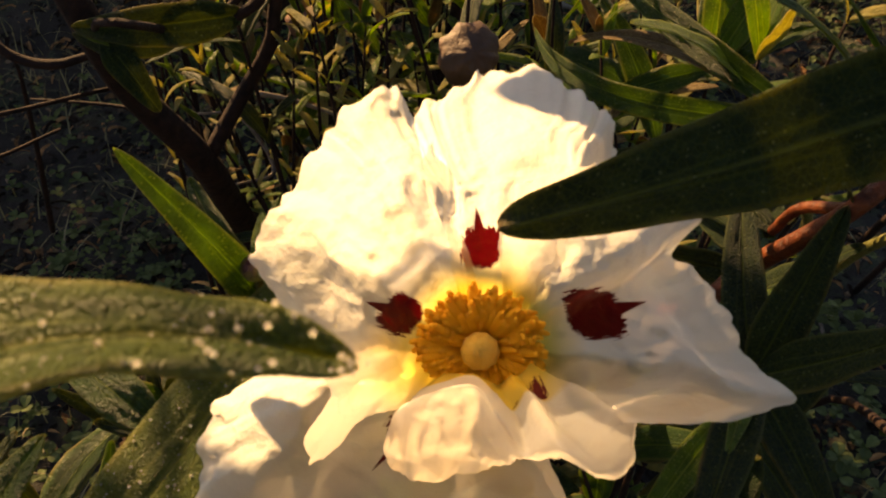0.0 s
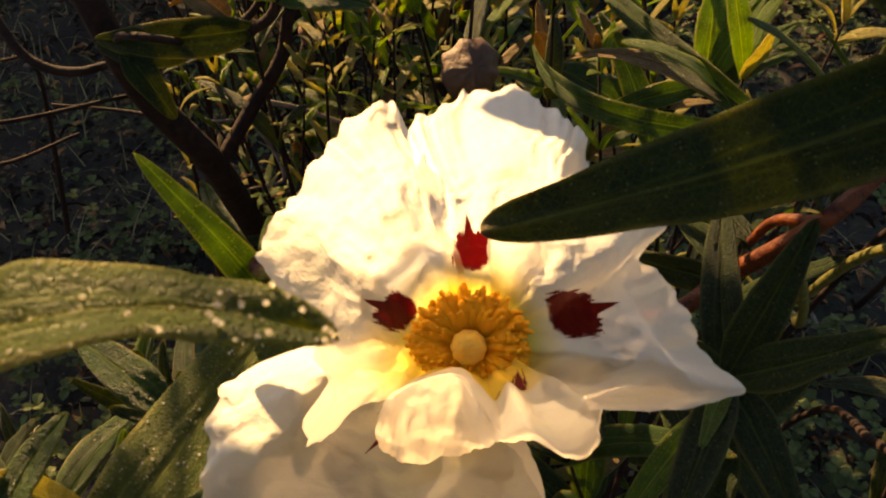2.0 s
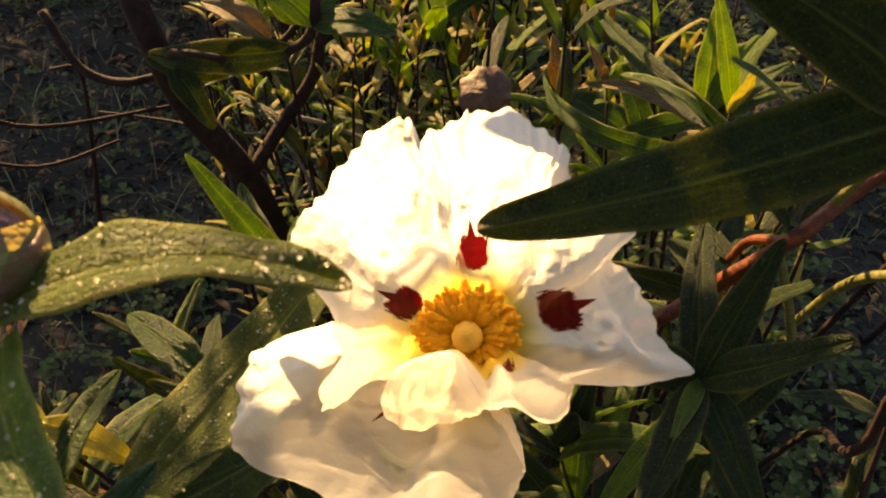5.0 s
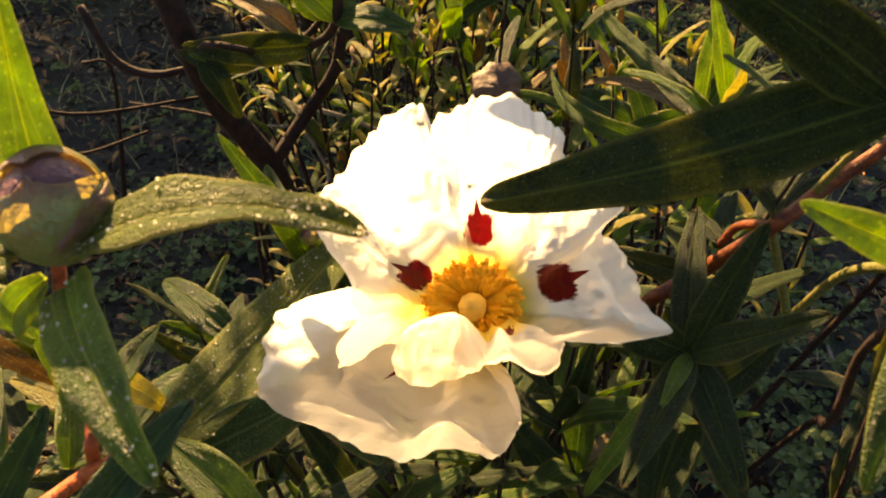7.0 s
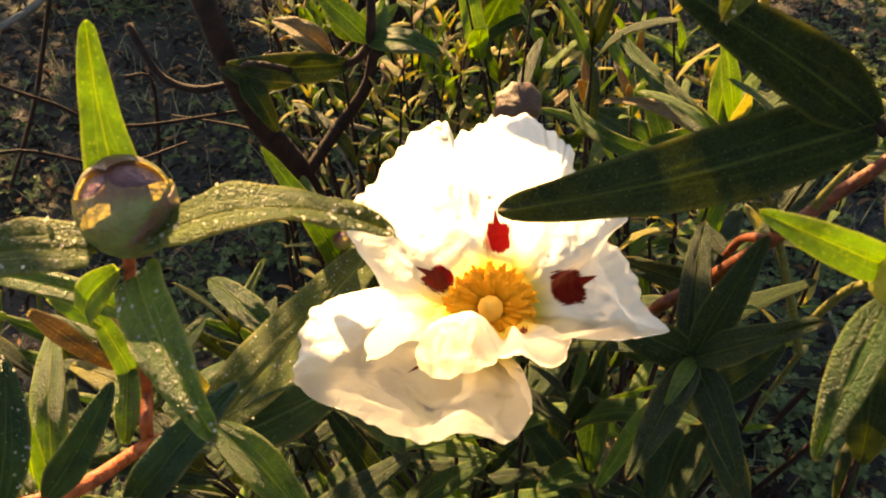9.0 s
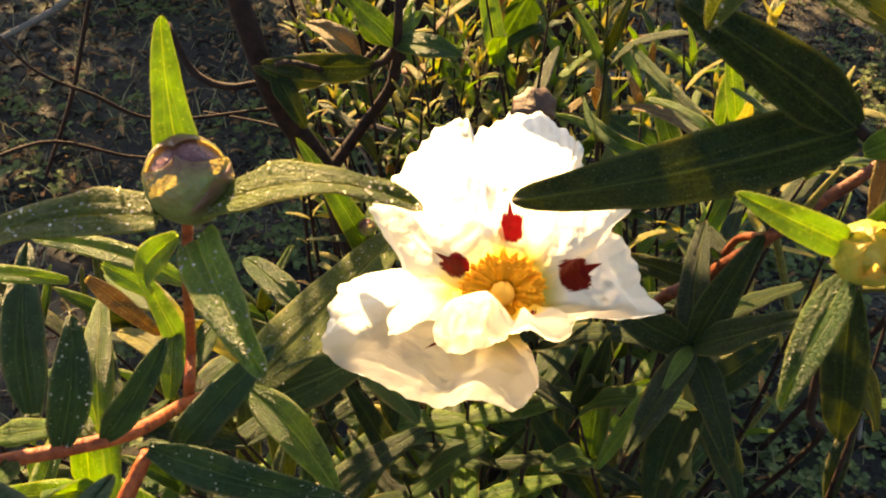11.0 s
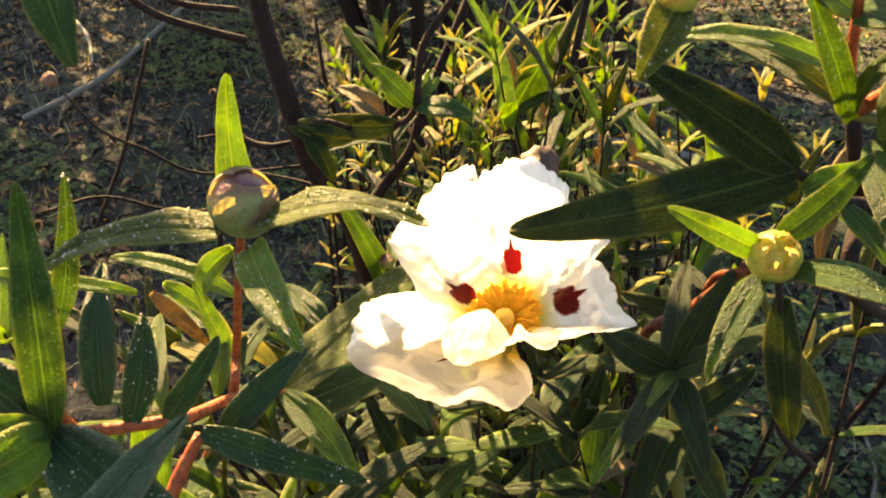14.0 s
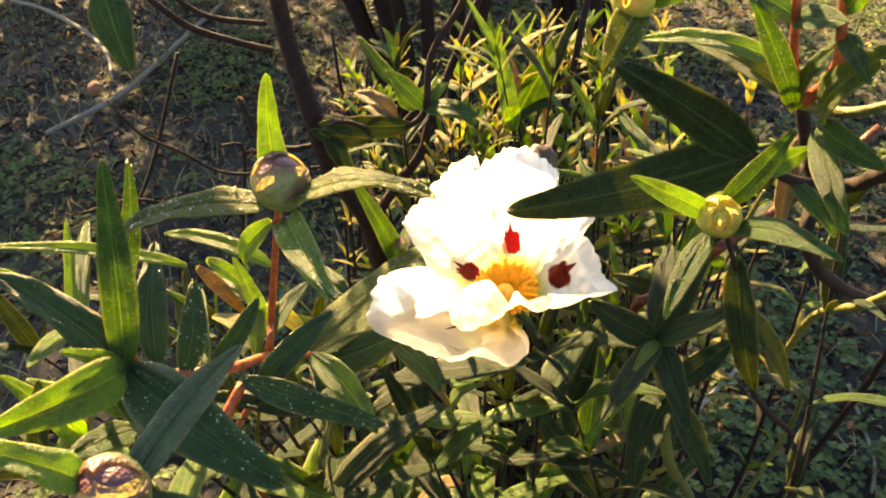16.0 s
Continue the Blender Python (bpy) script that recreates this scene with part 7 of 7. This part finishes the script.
rear_shoot = thing("rear_shoot", (0.0002, 0.5078, -0.0100), "leafy shoot of pale leaves with sunlight put into their colour", "shrub shoot", "rear shoots")
leafy(rear_shoot, (0.0002, 0.5078, -0.0100), (-0.0148, 0.4628, 0.4027), 9, 0.028, 425, leaf_lit_gold, bark_dark, 0.4)

rear_shoot = thing("rear_shoot", (0.0515, 0.5130, -0.0100), "leafy shoot of pale leaves with sunlight put into their colour", "shrub shoot", "rear shoots")
leafy(rear_shoot, (0.0515, 0.5130, -0.0100), (0.0494, 0.4680, 0.4017), 9, 0.026, 426, leaf_lit_gold, bark_dark, 0.4)

rear_shoot = thing("rear_shoot", (0.0020, 0.4611, -0.0100), "leafy shoot of pale leaves with sunlight put into their colour", "shrub shoot", "rear shoots")
leafy(rear_shoot, (0.0020, 0.4611, -0.0100), (-0.0124, 0.4161, 0.3933), 9, 0.024, 427, leaf_lit_gold, bark_dark, 0.4)

rear_shoot = thing("rear_shoot", (0.0282, 0.5310, -0.0100), "leafy shoot of pale leaves with sunlight put into their colour", "shrub shoot", "rear shoots")
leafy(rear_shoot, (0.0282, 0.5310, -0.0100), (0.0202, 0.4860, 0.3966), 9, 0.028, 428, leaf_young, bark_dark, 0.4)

rear_shoot = thing("rear_shoot", (0.0729, 0.3981, -0.0100), "leafy shoot of pale leaves with sunlight put into their colour", "shrub shoot", "rear shoots")
leafy(rear_shoot, (0.0729, 0.3981, -0.0100), (0.0761, 0.3531, 0.3874), 9, 0.022, 429, leaf_lit_gold, bark_dark, 0.4)

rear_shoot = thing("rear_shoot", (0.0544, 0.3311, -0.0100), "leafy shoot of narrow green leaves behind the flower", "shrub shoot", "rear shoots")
leafy(rear_shoot, (0.0544, 0.3311, -0.0100), (0.1084, 0.2868, 0.4216), 8, 0.026, 406, leaf_lit_gold, bark_dark, 0.3)

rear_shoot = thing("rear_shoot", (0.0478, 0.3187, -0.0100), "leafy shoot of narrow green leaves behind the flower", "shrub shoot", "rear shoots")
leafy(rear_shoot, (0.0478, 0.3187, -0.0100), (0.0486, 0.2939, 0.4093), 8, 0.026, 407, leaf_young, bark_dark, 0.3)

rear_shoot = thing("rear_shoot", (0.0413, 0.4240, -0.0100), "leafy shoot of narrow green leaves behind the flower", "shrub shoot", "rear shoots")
leafy(rear_shoot, (0.0413, 0.4240, -0.0100), (0.0946, 0.3730, 0.4088), 8, 0.026, 408, leaf_lit_gold, bark_dark, 0.3)

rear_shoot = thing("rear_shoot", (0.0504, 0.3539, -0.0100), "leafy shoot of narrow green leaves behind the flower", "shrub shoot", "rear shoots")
leafy(rear_shoot, (0.0504, 0.3539, -0.0100), (0.0583, 0.3083, 0.4385), 8, 0.026, 409, leaf_lit_gold, bark_dark, 0.3)

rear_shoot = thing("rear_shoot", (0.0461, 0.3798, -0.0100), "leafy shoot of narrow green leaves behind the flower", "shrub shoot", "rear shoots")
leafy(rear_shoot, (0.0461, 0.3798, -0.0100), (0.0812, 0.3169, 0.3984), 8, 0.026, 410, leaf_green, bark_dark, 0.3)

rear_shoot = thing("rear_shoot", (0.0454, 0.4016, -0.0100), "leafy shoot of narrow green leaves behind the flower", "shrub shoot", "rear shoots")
leafy(rear_shoot, (0.0454, 0.4016, -0.0100), (0.0573, 0.3783, 0.3700), 8, 0.026, 411, leaf_lit_gold, bark_dark, 0.3)

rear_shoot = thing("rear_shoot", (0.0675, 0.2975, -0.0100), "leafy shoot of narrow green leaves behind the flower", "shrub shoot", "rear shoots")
leafy(rear_shoot, (0.0675, 0.2975, -0.0100), (0.0870, 0.2677, 0.3999), 8, 0.026, 412, leaf_lit_gold, bark_dark, 0.3)

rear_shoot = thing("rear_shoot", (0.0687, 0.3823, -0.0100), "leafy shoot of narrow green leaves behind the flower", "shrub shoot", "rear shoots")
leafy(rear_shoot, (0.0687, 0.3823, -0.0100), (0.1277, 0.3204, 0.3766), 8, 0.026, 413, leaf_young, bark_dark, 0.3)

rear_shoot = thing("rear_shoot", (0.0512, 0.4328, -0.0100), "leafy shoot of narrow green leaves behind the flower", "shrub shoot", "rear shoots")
leafy(rear_shoot, (0.0512, 0.4328, -0.0100), (0.0905, 0.3729, 0.3715), 8, 0.026, 414, leaf_lit_gold, bark_dark, 0.3)

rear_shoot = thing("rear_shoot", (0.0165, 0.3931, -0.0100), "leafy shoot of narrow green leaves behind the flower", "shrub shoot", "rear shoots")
leafy(rear_shoot, (0.0165, 0.3931, -0.0100), (0.0496, 0.3294, 0.3817), 8, 0.026, 415, leaf_lit_gold, bark_dark, 0.3)

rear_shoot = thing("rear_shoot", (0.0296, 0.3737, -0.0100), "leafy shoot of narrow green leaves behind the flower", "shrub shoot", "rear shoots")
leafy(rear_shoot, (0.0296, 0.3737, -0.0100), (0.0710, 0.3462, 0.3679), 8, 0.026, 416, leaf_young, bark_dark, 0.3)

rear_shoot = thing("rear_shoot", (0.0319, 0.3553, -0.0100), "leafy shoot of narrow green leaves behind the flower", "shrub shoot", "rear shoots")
leafy(rear_shoot, (0.0319, 0.3553, -0.0100), (0.0535, 0.3184, 0.3837), 8, 0.026, 417, leaf_lit_gold, bark_dark, 0.3)

twig_a = thing("bare_twig", (4.0000, 12.0000, 0.4600), "thin dark bare twig among the stems", "twig", "bare twigs")
stem(twig_a, [(-0.1947, 0.3997, 0.3423), (-0.1838, 0.4046, 0.3385), (-0.1980, 0.4194, 0.2911), (-0.2291, 0.4475, 0.2061)], [0.0008, 0.0008, 0.0012, 0.0017], bark_dark)

twig_b = thing("bare_twig", (33.0000, 6.0000, 0.4400), "thin dark bare twig among the stems", "twig", "bare twigs")
stem(twig_b, [(-0.1246, 0.4178, 0.3509), (-0.1310, 0.4287, 0.3100), (-0.1394, 0.4465, 0.2470), (-0.1594, 0.4917, 0.1464)], [0.0008, 0.0008, 0.0012, 0.0018], bark_dark)

twig_c = thing("bare_twig", (45.5000, 35.0000, 0.3600), "thin pale bare twig among the stems", "twig", "bare twigs")
stem(twig_c, [(-0.0716, 0.3276, 0.3317), (-0.0641, 0.3489, 0.3217), (-0.0721, 0.3496, 0.3447), (-0.0827, 0.3387, 0.3538)], [0.0004, 0.0007, 0.0007, 0.0004], bark_pale)

twig_d = thing("bare_twig", (2.0000, 33.0000, 0.4500), "thin dark bare twig among the stems", "twig", "bare twigs")
stem(twig_d, [(-0.2086, 0.3150, 0.3336), (-0.1915, 0.3242, 0.3685), (-0.1825, 0.3338, 0.3972), (-0.1735, 0.3394, 0.4233)], [0.0008, 0.0010, 0.0010, 0.0010], bark_dark)

twig_e = thing("bare_twig", (60.0000, 42.0000, 0.5200), "thin dark bare twig among the stems", "twig", "bare twigs")
stem(twig_e, [(-0.0988, 0.4099, 0.2458), (-0.0955, 0.3868, 0.3185), (-0.0937, 0.3785, 0.3648), (-0.0944, 0.3852, 0.4034)], [0.0015, 0.0011, 0.0010, 0.0007], bark_dark)

twig_f = thing("bare_twig", (84.0000, 33.0000, 0.5200), "thin dark bare twig among the stems", "twig", "bare twigs")
stem(twig_f, [(-0.0425, 0.4270, 0.2968), (-0.0317, 0.3971, 0.3635), (-0.0245, 0.3932, 0.4000), (-0.0202, 0.3949, 0.4306)], [0.0015, 0.0011, 0.0010, 0.0008], bark_dark)

twig_g = thing("bare_twig", (59.0000, 42.0000, 0.5600), "thin dark bare twig among the stems", "twig", "bare twigs")
stem(twig_g, [(-0.1260, 0.4214, 0.2543), (-0.1095, 0.4039, 0.3328), (-0.1127, 0.3933, 0.3841), (-0.1154, 0.3952, 0.4192)], [0.0017, 0.0012, 0.0011, 0.0008], bark_dark)

twig_h = thing("bare_twig", (3.0000, 33.0000, 0.4400), "thin dark bare twig among the stems", "twig", "bare twigs")
stem(twig_h, [(-0.2078, 0.2817, 0.3625), (-0.1921, 0.3069, 0.3582), (-0.1655, 0.3279, 0.3402), (-0.1431, 0.3531, 0.3376)], [0.0008, 0.0008, 0.0008, 0.0006], bark_dark)

twig_i = thing("bare_twig", (138.0000, 64.0000, 0.4400), "ochre bare twig leaning over the weeds", "twig", "bare twigs")
stem(twig_i, [(0.1178, 0.2943, 0.3164), (0.1227, 0.2653, 0.3628), (0.1324, 0.2342, 0.3918), (0.1422, 0.2204, 0.4117)], [0.0016, 0.0016, 0.0017, 0.0016], stem_green)
